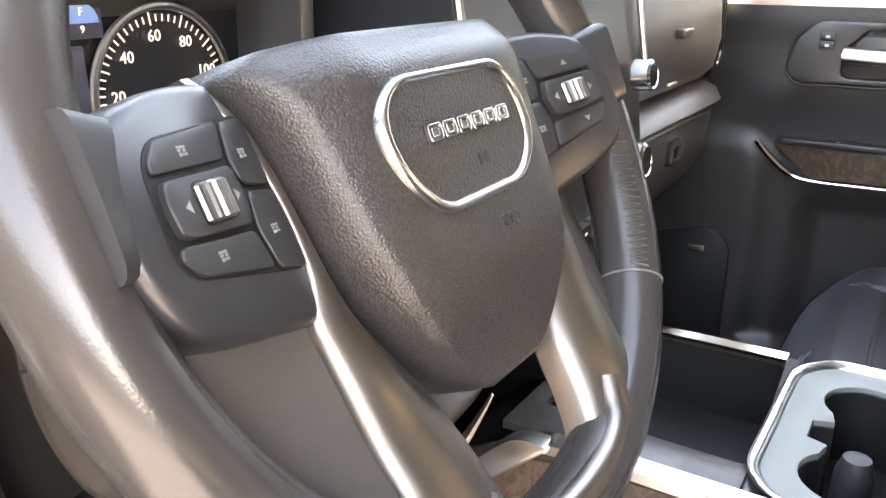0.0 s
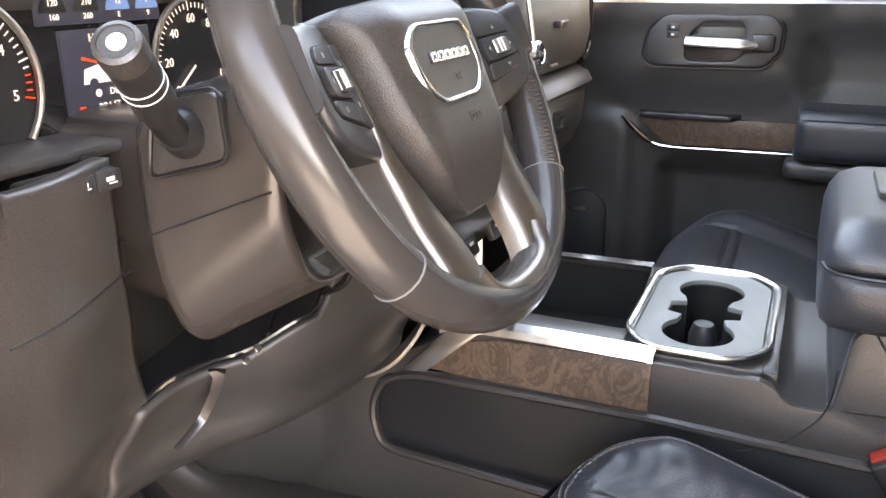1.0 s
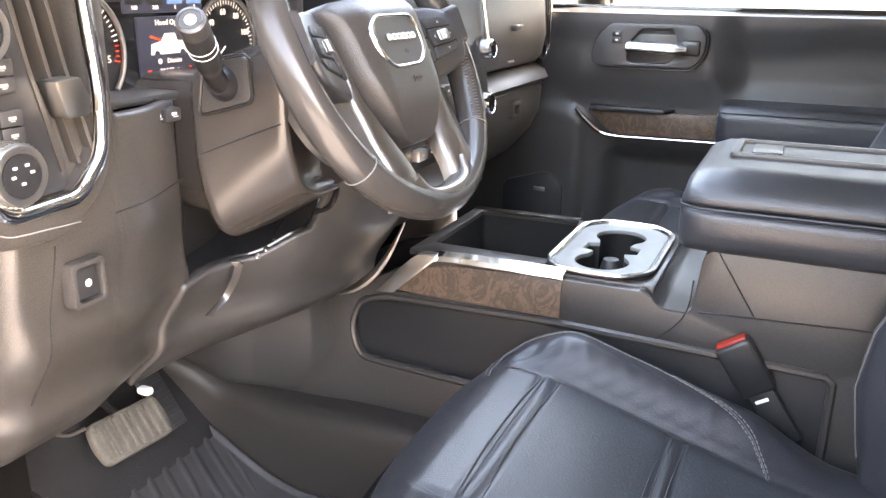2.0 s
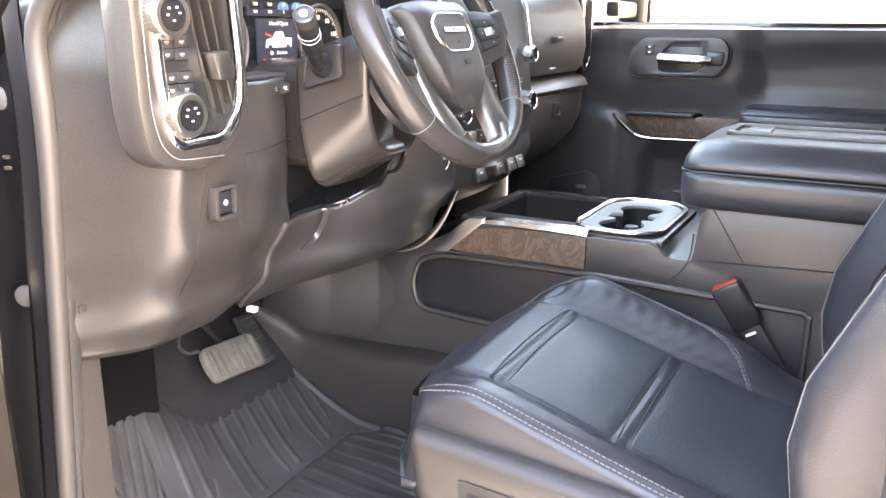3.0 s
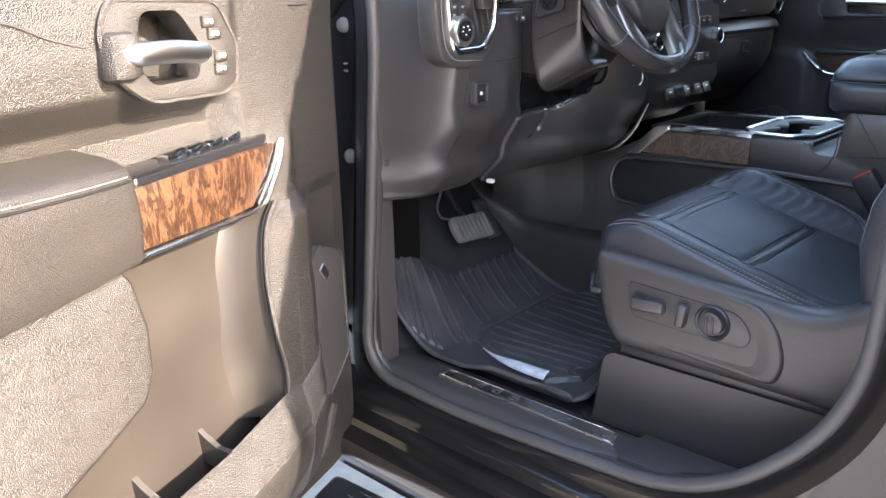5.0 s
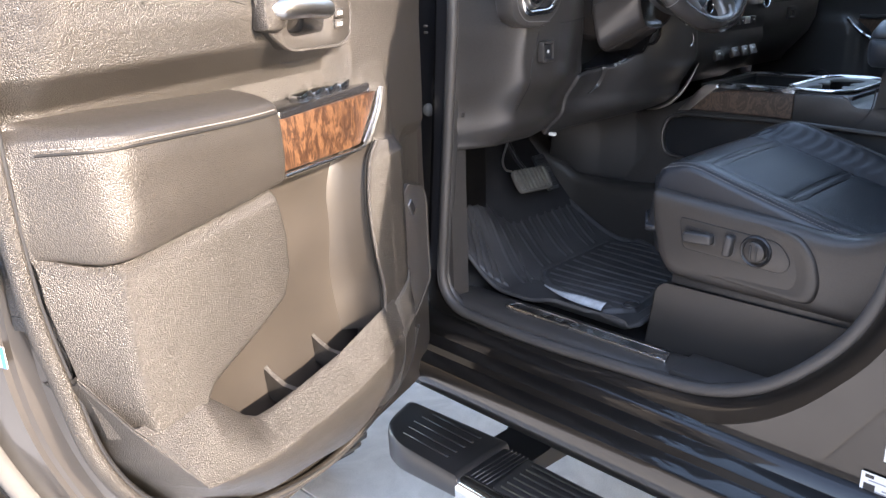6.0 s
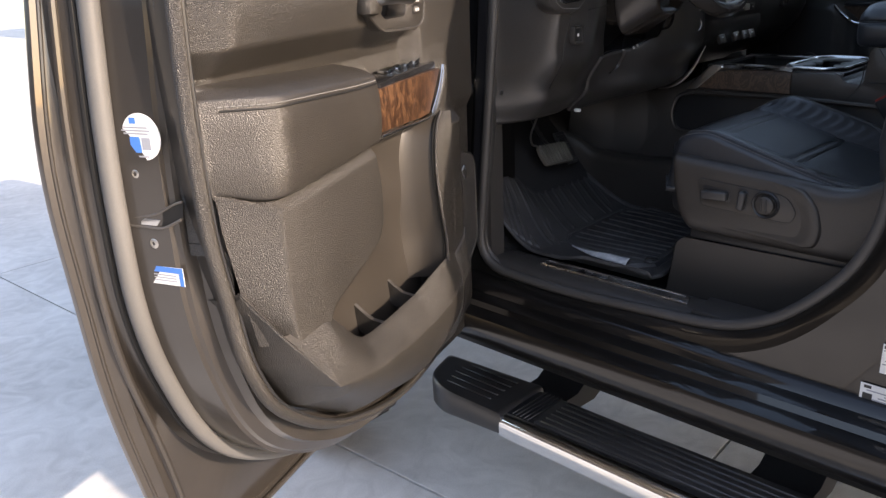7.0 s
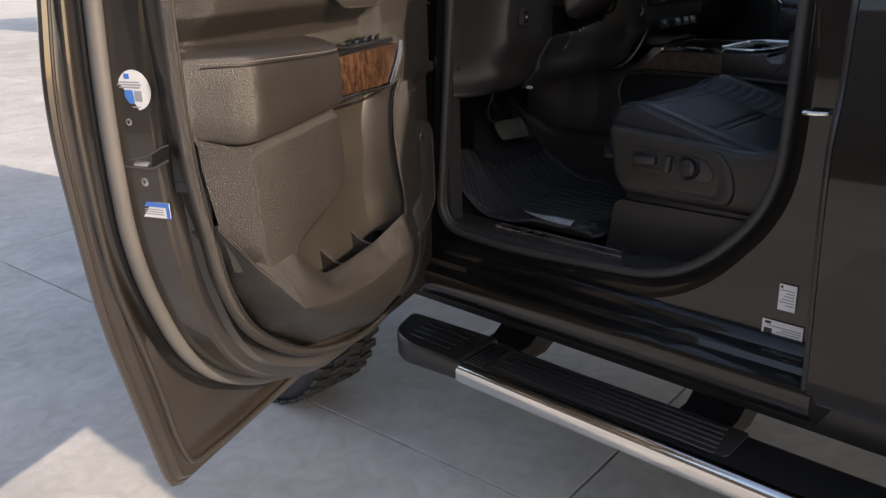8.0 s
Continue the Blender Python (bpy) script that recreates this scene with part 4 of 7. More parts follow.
# stitched line of the upper trim and the joint below the mirror sail
part("upper_seam", tube(smooth_path([(1.05, 0.133, 1.588), (0.90, 0.1325, 1.583), (0.82, 0.132, 1.572), (0.77, 0.1305, 1.555), (0.72, 0.129, 1.543)], 8), 0.0011, 6), DARK_SEAL, door, "stitched line")
part("sail_joint", tube([(u, 0.098 + 0.022 * ease(0.17, 0.26, u), 1.578) for u in steps(0.17, 0.30, 8)], 0.0008, 6), SMOOTH_BLACK, door)

# speaker grille with a plain badge
grille = part("speaker_grille", prism("y", rounded([(0.185, 0.965), (0.190, 1.145), (0.205, 1.172), (0.270, 1.192), (0.300, 1.160), (0.292, 0.922), (0.262, 0.910)], 0.015, 5), 0.07, 0.124, 0.003), DASH_DARK, door)
part("grille_edge", tube([(u, 0.1235, z) for u, z in evenly(rounded([(0.185, 0.965), (0.190, 1.145), (0.205, 1.172), (0.270, 1.192), (0.300, 1.160), (0.292, 0.922), (0.262, 0.910)], 0.015, 5), 80)], 0.0022, 6, True), DOOR_TRIM, grille)
part("badge", moved(box(-0.0085, 0.0085, 0.0, 0.004, -0.015, 0.015, 0.0015), Matrix.Translation((0.258, 0.123, 1.142)) @ Matrix.Rotation(radians(35), 4, "Y")), SATIN, grille, "small bright badge")

# latch edge: stickers, latch, screws, in the plane of the edge (x = 1.088)
EDGE_X = 1.0885
sticker = part("round_sticker", lathe([(0.0, 0), (0.031, 0), (0.031, 0.0008), (0.0, 0.0008)], (EDGE_X, 0.004, 1.383), (1, 0, 0), 32), PAPER, door, "round white and blue printed sticker")
part("print", prism("x", rounded([(-0.016, 1.362), (0.002, 1.362), (0.001, 1.383), (-0.015, 1.383)], 0.003), EDGE_X + 0.0008, EDGE_X + 0.0013, 0), BLUE_INK, sticker)
part("print", box(EDGE_X + 0.0008, EDGE_X + 0.0013, -0.012, -0.002, 1.400, 1.408, 0), BLUE_INK, sticker)
for k, (z, w) in enumerate(((1.395, 0.02), (1.391, 0.023), (1.387, 0.02), (1.357, 0.016))):
    part("print", box(EDGE_X + 0.0008, EDGE_X + 0.0013, -0.004 - w, -0.004 + w, z - 0.001, z + 0.001, 0), GREY_INK, sticker)
part("print", box(EDGE_X + 0.0008, EDGE_X + 0.0013, 0.004, 0.018, 1.366, 1.382, 0), GREY_INK, sticker)
tag = part("paper_label", box(EDGE_X, EDGE_X + 0.0008, -0.016, 0.038, 1.178, 1.204, 0), PAPER, door, "white label with a blue heading")
part("heading", box(EDGE_X + 0.0008, EDGE_X + 0.0013, -0.016, 0.038, 1.196, 1.204, 0), BLUE_INK, tag)
part("heading", box(EDGE_X + 0.0008, EDGE_X + 0.0013, 0.031, 0.038, 1.178, 1.196, 0), BLUE_INK, tag)
for z in (1.192, 1.188, 1.184):
    part("print", box(EDGE_X + 0.0008, EDGE_X + 0.0013, -0.012, 0.026, z - 0.0008, z + 0.0008, 0), GREY_INK, tag)
MOUTH = [(-0.046, 1.267), (-0.036, 1.260), (0.018, 1.261), (0.052, 1.276), (0.056, 1.299), (0.041, 1.295), (0.008, 1.279), (-0.028, 1.272)]
latch = part("latch_mouth", prism("x", rounded(MOUTH, 0.003), EDGE_X - 0.002, EDGE_X + 0.0012, 0), WELL, door, "open door latch with worn steel edges")
part("latch_lip", tube(smooth_path([(EDGE_X + 0.002, -0.045, 1.268), (EDGE_X + 0.003, -0.036, 1.261), (EDGE_X + 0.003, -0.008, 1.2605), (EDGE_X + 0.003, 0.020, 1.2615), (EDGE_X + 0.002, 0.050, 1.275)], 5), 0.0020, 8), PRIMER, latch, "worn steel edge")
part("latch_lip", tube(smooth_path([(EDGE_X + 0.002, -0.046, 1.268), (EDGE_X + 0.002, -0.028, 1.272), (EDGE_X + 0.002, 0.008, 1.279), (EDGE_X + 0.002, 0.041, 1.295), (EDGE_X + 0.002, 0.056, 1.300)], 5), 0.0017, 8), PRIMER, latch)
part("latch_fork", prism("x", [(-0.030, 1.263), (0.008, 1.263), (0.016, 1.272), (-0.010, 1.272)], EDGE_X + 0.0012, EDGE_X + 0.003, 0.0005), STEEL, latch, "worn steel latch fork")
for n, z in ((-0.056, 1.330), (-0.015, 1.333), (-0.003, 1.237)):
    part("screw", lathe([(0, 0), (0.0075, 0), (0.0075, 0.002), (0.005, 0.0035), (0.003, 0.0035), (0.0025, 0.0015), (0, 0.0015)], (EDGE_X - 0.0005, n, z), (1, 0, 0), 16), SATIN, door)
part("plug", lathe([(0, 0), (0.0085, 0), (0.0085, 0.002), (0.006, 0.003), (0, 0.003)], (1.116, -0.094, 1.386), (1, 0.1, 0), 20), PRIMER, door)
part("drain_plug", moved(lathe([(0, 0), (0.006, 0), (0.006, 0.004), (0, 0.005)], (0, 0, 0), (0, 1, 0), 16), Matrix.Translation((0.90, -0.098, 0.612)) @ Matrix.Diagonal((2.4, 1, 0.9, 1))), SMOOTH_BLACK, door)
part("check_strap", box(-0.012, 0.006, -0.01, 0.012, 1.272, 1.302, 0.003), STEEL, door, "steel door check")
# ---- dashboard, driver side ----
dash = thing("dashboard", "dark grey grained dashboard with chrome-framed vents", "dashboard", at=(0, 0.3, 1.1))


def dash_front(x, z):
    """How far ahead (y) the driver-side panel stands."""
    y = blend([(1.18, 0.285), (1.26, 0.225), (1.36, 0.175), (1.46, 0.158), (1.56, 0.158), (1.66, 0.20), (1.76, 0.26)], z)
    # outer end sweeps forward, more so low down
    y += line([(1.18, 0.08), (1.30, 0.14), (1.40, 0.165), (1.55, 0.17), (1.7, 0.13)], z) * (1 - ease(-0.83, -0.70 - 0.05 * ease(1.2, 1.45, z), x))
    y += 0.03 * ease(-0.62, -0.50, x)
    return y


def panel_low(x):
    return line([(-0.82, 1.185), (-0.70, 1.195), (-0.52, 1.20), (-0.40, 1.23), (-0.2, 1.25)], x)


def panel_point(x, v):
    high = 1.70 - 0.148 * ease(-0.648, -0.632, x)
    z = panel_low(x) + (high - panel_low(x)) * v
    x += line([(1.19, 0.062), (1.25, 0.054), (1.30, 0.043), (1.36, 0.024), (1.46, 0.0), (1.55, 0.002)], z) * ease(-0.64, -0.528, x)
    return Vector((x, dash_front(x, z), z))


knee = part("knee_panel", sheet(panel_point, steps(-0.815, -0.528, 60), steps(0, 1, 60)), DASH, dash, "dark grey grained knee panel")
thick(knee, 0.012)
part("column_recess", loft([[panel_point(-0.528, v) + Vector((0.0 if k else -0.001, 0.085 * k + 0.002, 0)) for v in steps(0, 1, 24)] for k in (0, 0.4, 1)], False, False, closed=False), DASH_DARK, dash, "dark side of the column recess")
part("end_cap", loft([[(-0.815, dash_front(-0.815, z) + 0.001, z) for z in steps(1.185, 1.70, 16)] + [(-0.785, 0.46, 1.70), (-0.785, 0.46, 1.185)], [(-0.78, dash_front(-0.80, z) + 0.01, z) for z in steps(1.19, 1.70, 16)] + [(-0.78, 0.46, 1.70), (-0.78, 0.46, 1.19)]]), DASH, dash)
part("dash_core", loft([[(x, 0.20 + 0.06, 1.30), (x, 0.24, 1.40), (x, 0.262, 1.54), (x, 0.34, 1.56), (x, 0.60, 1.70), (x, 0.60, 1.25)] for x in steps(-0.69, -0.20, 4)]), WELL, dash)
part("dash_top", loft([[(x, 0.23, 1.735), (x, 0.22, 1.75), (x, 0.25, 1.775), (x, 0.45, 1.765), (x, 0.85, 1.60), (x, 0.85, 1.5), (x, 0.3, 1.6)] for x in steps(-0.80, 0.78, 10)]), DASH_DARK, dash)

# left vent: chrome-framed upright vent with vanes and switches, leaning a little outward at the top
vent = part("vent_surround", frame_plate("y", rounded([(-0.812, 1.478), (-0.78, 1.462), (-0.712, 1.456), (-0.660, 1.495), (-0.646, 1.552), (-0.644, 1.70), (-0.824, 1.70), (-0.822, 1.53)], [0.03, 0.03, 0.03, 0.025, 0.03, 0.02, 0.02, 0.04], 6), rounded([(-0.770, 1.494), (-0.700, 1.497), (-0.672, 1.528), (-0.668, 1.574), (-0.676, 1.68), (-0.787, 1.68), (-0.786, 1.58), (-0.777, 1.505)], [0.006, 0.010, 0.012, 0.02, 0.02, 0.02, 0.02, 0.008], 6), 0.141, 0.19, bev=0.010), DASH, dash, "stitched dark surround")
ring_path = rounded([(-0.767, 1.489), (-0.697, 1.4915), (-0.667, 1.525), (-0.662, 1.574), (-0.672, 1.69), (-0.793, 1.69), (-0.791, 1.579), (-0.780, 1.501)], [0.009, 0.014, 0.014, 0.02, 0.02, 0.02, 0.02, 0.010], 6)
part("vent_ring", tube([(x, 0.142, z) for x, z in evenly(ring_path, 110)], 0.0072, 10, True), CHROME, dash, "bright chrome vent ring")
bezel = part("switch_plate", prism("y", rounded([(-0.768, 1.496), (-0.702, 1.499), (-0.700, 1.53), (-0.722, 1.60), (-0.735, 1.68), (-0.786, 1.68), (-0.781, 1.53)], 0.008, 4), 0.148, 0.16, 0.002), SMOOTH_BLACK, dash)
for x, z in ((-0.768, 1.525), (-0.784, 1.634)):
    part("rotary_knob", lathe([(0.0, 0), (0.0245, 0), (0.0255, 0.008), (0.025, 0.022), (0.0235, 0.0245), (0.0185, 0.0245), (0.018, 0.023), (0, 0.023)], (x + 0.004, 0.148, z), (0, -1, 0), 40), SATIN, bezel, "knurled bright rotary knob")
    for k in range(36):
        w = 2 * math.pi * k / 36
        part("knurl", moved(box(-0.0010, 0.0010, 0.128, 0.144, 0.0245, 0.0262, 0), Matrix.Translation((x + 0.004, 0, z)) @ Matrix.Rotation(w, 4, "Y")), SATIN, bezel)
    part("knob_face", lathe([(0, 0), (0.0175, 0), (0.0175, 0.001), (0, 0.001)], (x + 0.004, 0.1245, z), (0, -1, 0), 28), GLOSS_BLACK, bezel)
    for dx, dz in ((-0.006, 0.007), (0.005, 0.008), (0, -0.006), (-0.008, 0.0), (0.009, 0.002)):
        part("mark", box(x + 0.004 + dx - 0.0018, x + 0.004 + dx + 0.0018, 0.1230, 0.1234, z + dz - 0.001, z + dz + 0.001, 0), ICON, bezel)
for x0, z0 in ((-0.7645, 1.5985), (-0.7615, 1.5595)):
    for r in range(2):
        for c in range(2):
            x, z = x0 - 0.0108 + 0.0216 * c, z0 - 0.0068 + 0.0136 * r
            part("switch", box(x - 0.0103, x + 0.0103, 0.1425, 0.150, z - 0.0063, z + 0.0063, 0.0012), KEY_BLACK, bezel)
            part("mark", box(x - 0.0034, x + 0.0034, 0.1421, 0.1425, z - 0.0012, z + 0.0014, 0), SOFT_MARK, bezel)
            part("mark", box(x - 0.0018, x + 0.0022, 0.1421, 0.1425, z - 0.0026, z - 0.0018, 0), SOFT_MARK, bezel)
for k in range(3):
    x = -0.7255 + 0.0175 * k
    part("vane", loft([[(x + d - 0.0018, 0.147, z), (x + d + 0.0018, 0.147, z), (x + d + 0.0048, 0.178, z), (x + d + 0.0012, 0.178, z)] for d, z in ((-0.016, 1.68), (0.0, 1.60), (0.020, 1.515 + 0.004 * k))]), SEAT_PLASTIC, dash, "slim upright vane")
part("vent_back", box(-0.745, -0.665, 0.18, 0.186, 1.50, 1.69, 0.001), GLOSS_BLACK, dash)
part("vent_tab", prism("y", rounded([(-0.717, 1.592), (-0.691, 1.594), (-0.682, 1.575), (-0.686, 1.561), (-0.708, 1.561)], 0.003), 0.130, 0.152, 0.003), SATIN, dash, "bright vent tab")

# parking-brake switch and the row of small switches
pb = part("brake_switch_frame", frame_plate("y", rounded([(-0.709, 1.386), (-0.669, 1.386), (-0.669, 1.43), (-0.709, 1.43)], 0.007), rounded([(-0.703, 1.392), (-0.675, 1.392), (-0.675, 1.424), (-0.703, 1.424)], 0.004), 0.150, 0.166, n=48, bev=0.002), DASH, dash)
part("brake_switch", box(-0.702, -0.676, 0.154, 0.17, 1.393, 1.423, 0.003), SMOOTH_BLACK, pb)
part("mark", lathe([(0, 0), (0.0036, 0), (0.0036, 0.0006), (0, 0.0006)], (-0.689, 0.1538, 1.408), (0, -1, 0), 16), ICON, pb)
row = part("switch_bank", box(-0.593, -0.525, 0.178, 0.205, 1.530, 1.547, 0.004), SMOOTH_BLACK, dash)
for k in range(3):
    x = -0.582 + 0.023 * k
    part("key", box(x - 0.0105, x + 0.0105, 0.1745, 0.181, 1.532, 1.546, 0.002), KEY_BLACK, row)
    part("mark", box(x - 0.004, x + 0.003, 0.1741, 0.1746, 1.5385, 1.5415, 0), ICON, row)
    part("mark", box(x - 0.002, x + 0.005, 0.1741, 0.1746, 1.5365, 1.5375, 0), ICON, row)

# seam lines and details of the knee panel
def on_panel(x, z, lift_by=0.001):
    return Vector((x, dash_front(x, z) - lift_by, z))
part("panel_gap", tube([on_panel(x, 1.462 + 0.03 * (x + 0.65), 0.0) for x in steps(-0.645, -0.518, 10)], 0.0012, 6), SMOOTH_BLACK, dash)
part("panel_gap", tube([on_panel(-0.715 - 0.004 * math.sin(3.1 * t), 1.45 - 0.17 * t, 0.0) for t in steps(0, 1, 16)], 0.0012, 6), SMOOTH_BLACK, dash)
part("surround_seam", tube([(x, 0.1408, z) for x, z in rounded([(-0.810, 1.70), (-0.806, 1.53), (-0.796, 1.492), (-0.775, 1.474), (-0.70, 1.470)], [0, 0.03, 0.02, 0.02, 0], 6)], 0.0007, 6), STITCH, dash, "pale stitched seam")
part("airbag_mark", box(-0.806, -0.795, 0.30, 0.304, 1.27, 1.28, 0.001), DASH_DARK, dash)
part("hood_release_clip", box(-0.529, -0.517, 0.262, 0.28, 1.189, 1.198, 0.003), ICON, dash, "small pale clip under the panel")

# lower closing panel right of the knee panel, under the column, with the start button
UNDER_TOP = [(-0.51, 1.338), (-0.47, 1.345), (-0.42, 1.350), (-0.36, 1.375), (-0.325, 1.42), (-0.285, 1.462), (-0.165, 1.478)]


def under(x, t):
    top = blend(UNDER_TOP, x)
    low = 1.19 + 0.04 * ease(-0.5, -0.22, x)
    z = top + (low - top) * t
    k = min(max((1.455 - z) / 0.265, 0), 1)
    y = blend([(0, 0.16), (0.35, 0.155), (0.7, 0.20), (1.0, 0.30)], k) - 0.045 * ease(-0.45, -0.24, x)
    w = ease(-0.475, -0.35, x)
    y = (dash_front(-0.52, z) + 0.006) * (1 - w) + y * w
    return Vector((x, y, z))


thick(part("column_panel", sheet(under, steps(-0.51, -0.165, 36), steps(0, 1, 30)), DASH_DARK, dash), 0.01)
sb = part("start_button", lathe([(0, 0), (0.02, 0), (0.0205, 0.006), (0.018, 0.009), (0.0165, 0.0075), (0.0155, 0.0065), (0, 0.0065)], (-0.203, 0.112, 1.397), (-0.2, -1, 0.15), 32), SATIN, dash, "bright-ringed start button")
part("button_face", lathe([(0, 0), (0.0145, 0), (0.014, 0.0015), (0, 0.0015)], (-0.2043, 0.1055, 1.398), (-0.2, -1, 0.15), 28), GLOSS_BLACK, sb)
part("mark", box(-0.2095, -0.2005, 0.1025, 0.1031, 1.396, 1.4, 0), ICON, sb)
# bright blade between column panel and console
def blade(t):
    a = Vector((-0.160, 0.098, 1.335)).lerp(Vector((-0.190, 0.222, 1.212)), t)
    return a + Vector((0, -0.010, -0.028)) * math.sin(math.pi * t)
part("trim_blade", tube([blade(t) for t in steps(0, 1, 16)], [0.002 + 0.007 * math.sin(math.pi * t) for t in steps(0, 1, 16)], 8, flat=0.5), SATIN, dash, "bright curved trim blade")
part("column_gap_trim", tube([under(x, 0) + Vector((0, -0.001, 0.001)) for x in steps(-0.505, -0.275, 30)], 0.0032, 8), GLOSS_BLACK, dash, "glossy black edge below the column")
part("recess_floor", loft([[under(x, 0) + Vector((0, d, h)) for x in steps(-0.508, -0.27, 16)] for d, h in ((0.003, 0.0), (0.05, 0.004), (0.12, 0.01))], False, False, closed=False), GLOSS_BLACK, dash)
part("release_bracket", loft([[(x + dx, y + dy - 0.012, z) for dx, dy in ((-w, 0), (0, -0.006), (w, 0), (0, 0.004))] for x, y, z, w in ((-0.446, 0.197, 1.350, 0.004), (-0.441, 0.193, 1.345, 0.009), (-0.443, 0.196, 1.332, 0.009), (-0.450, 0.203, 1.314, 0.008), (-0.458, 0.206, 1.304, 0.007), (-0.472, 0.208, 1.297, 0.005), (-0.484, 0.210, 1.291, 0.003))]), SHROUD, dash, "smooth plastic release bracket", angle=60)
part("tilt_lever", tube(smooth_path([(-0.352, 0.13, 1.395), (-0.335, 0.118, 1.40), (-0.325, 0.112, 1.418), (-0.318, 0.115, 1.438)], 5), 0.0042, 8, flat=0.6), GLOSS_BLACK, dash, "glossy black column lever")
for k in range(3):
    part("small_screw", lathe([(0, 0), (0.004, 0), (0.0035, 0.002), (0, 0.0022)], (-0.425 + 0.018 * k, 0.165, 1.353 + 0.004 * k), (0, -1, 0.5), 12), STEEL, dash)

# ---- instrument cluster ----
cluster = thing("instrument_cluster", "lit instrument cluster with two dials and a colour screen", "instrument cluster", at=(-0.42, 0.22, 1.6))
FACE = Matrix.Rotation(radians(90), 4, "X")


def print_on(text, x, z, size, y=0.2415):
    return letters(text, size, Matrix.Translation((x, y, z)) @ FACE)


part("hood", frame_plate("y", rounded([(-0.655, 1.553), (-0.275, 1.553), (-0.27, 1.735), (-0.66, 1.735)], 0.03, 5), rounded([(-0.645, 1.562), (-0.29, 1.562), (-0.285, 1.72), (-0.65, 1.72)], 0.03, 5), 0.185, 0.26, bev=0.004), DASH_DARK, cluster)
part("face", box(-0.66, -0.27, 0.246, 0.256, 1.555, 1.73, 0.001), GLOSS_BLACK, cluster)
for cx, cz, r, nums, span in ((-0.587, 1.602, 0.060, ("0", "1", "2", "3", "4", "5"), (215, -12)), (-0.358, 1.600, 0.054, ("0", "20", "40", "60", "80", "100", "120"), (218, -22))):
    dial = part("dial", lathe([(0, 0), (r, 0), (r, 0.0015), (0, 0.0015)], (cx, 0.2455, cz), (0, -1, 0), 40), SMOOTH_BLACK, cluster)
    part("dial_ring", tube([(cx + r * math.cos(a), 0.241, cz + r * 1.02 * math.sin(a)) for a in steps(radians(-40), radians(220), 48)], 0.0028, 8), SATIN, dial, "bright dial ring")
    n = len(nums)
    for k, word in enumerate(nums):
        a = radians(span[0] + (span[1] - span[0]) * k / (n - 1))
        part("number", print_on(word, cx + r * 0.68 * math.cos(a), cz + r * 0.68 * math.sin(a), 0.0105), LIT_WHITE, dial)
    for k in range(41):
        a = radians(span[0] + (span[1] - span[0]) * k / 40)
        w = 0.004 if k % 5 == 0 else 0.0022
        bar = moved(box(-w, w, -0.0002, 0.0002, -0.0005, 0.0005, 0), Matrix.Translation((cx + r * 0.88 * math.cos(a), 0.2425, cz + r * 0.88 * math.sin(a))) @ Matrix.Rotation(-a, 4, "Y"))
        part("tick", bar, LIT_RED if (r > 0.055 and k > 36) else LIT_WHITE, dial)
    needle = radians(span[0])
    part("needle", moved(box(0.006, r * 0.8, -0.0006, 0.0006, -0.0008, 0.0008, 0), Matrix.Translation((cx, 0.241, cz)) @ Matrix.Rotation(-needle, 4, "Y")), LIT_WHITE, dial)
screen = part("screen", box(-0.503, -0.413, 0.243, 0.2465, 1.572, 1.634, 0.001), SCREEN, cluster, "dark blue information screen")
part("message", print_on("Hood Open", -0.457, 1.6275, 0.0085), LIT_WHITE, screen)
part("message", print_on("Dismiss", -0.452, 1.5865, 0.0075), LIT_WHITE, screen)
part("message", print_on("22647mi", -0.461, 1.5755, 0.0085), LIT_WHITE, screen)
part("message", print_on("P", -0.427, 1.5755, 0.008), LIT_RED, screen)
part("tick_icon", lathe([(0.0022, 0), (0.003, 0), (0.003, 0.0003), (0.0022, 0.0003)], (-0.474, 0.2425, 1.5865), (0, -1, 0), 16), LIT_WHITE, screen)
part("belt_icon", box(-0.494, -0.489, 0.2415, 0.242, 1.573, 1.578, 0), LIT_RED, screen)
car = [(-0.487, 1.594), (-0.430, 1.594), (-0.428, 1.607), (-0.445, 1.608), (-0.448, 1.616), (-0.464, 1.616), (-0.470, 1.608), (-0.485, 1.605)]
part("truck_picture", prism("y", car, 0.2418, 0.2425, 0), LIT_WHITE, screen)
for x in (-0.478, -0.438):
    part("truck_picture", lathe([(0, 0), (0.0042, 0), (0.0042, 0.0004), (0, 0.0004)], (x, 0.2416, 1.594), (0, -1, 0), 16), SCREEN, screen)
part("raised_hood_picture", prism("y", [(-0.487, 1.6125), (-0.471, 1.6085), (-0.471, 1.610), (-0.486, 1.6145)], 0.2415, 0.2422, 0), LIT_RED, screen)
top = part("gauge_screen", box(-0.520, -0.398, 0.243, 0.2465, 1.638, 1.70, 0.001), SCREEN, cluster)
for k in range(4):
    x = -0.506 + 0.031 * k
    part("small_gauge", prism("y", [(x + 0.012 * math.cos(a), 1.647 + 0.012 * math.sin(a)) for a in steps(0, math.pi, 12)], 0.242, 0.2428, 0), LIT_BLUE if k > 1 else SMOOTH_BLACK, top)
    part("number", print_on(("120", "210", "12", "F")[k], x, 1.6535, 0.0065), LIT_WHITE, top)
    part("number", print_on(("160", "260", "E", "9")[k], x, 1.6435, 0.006), LIT_WHITE, top)
# the cluster sits deep in its hood
DEEP = Vector((-1.0, -0.28, 1.672)) * (1 - 1.055)
cluster.matrix_basis = Matrix.Translation(DEEP) @ Matrix.Scale(1.055, 4) @ cluster.matrix_basis
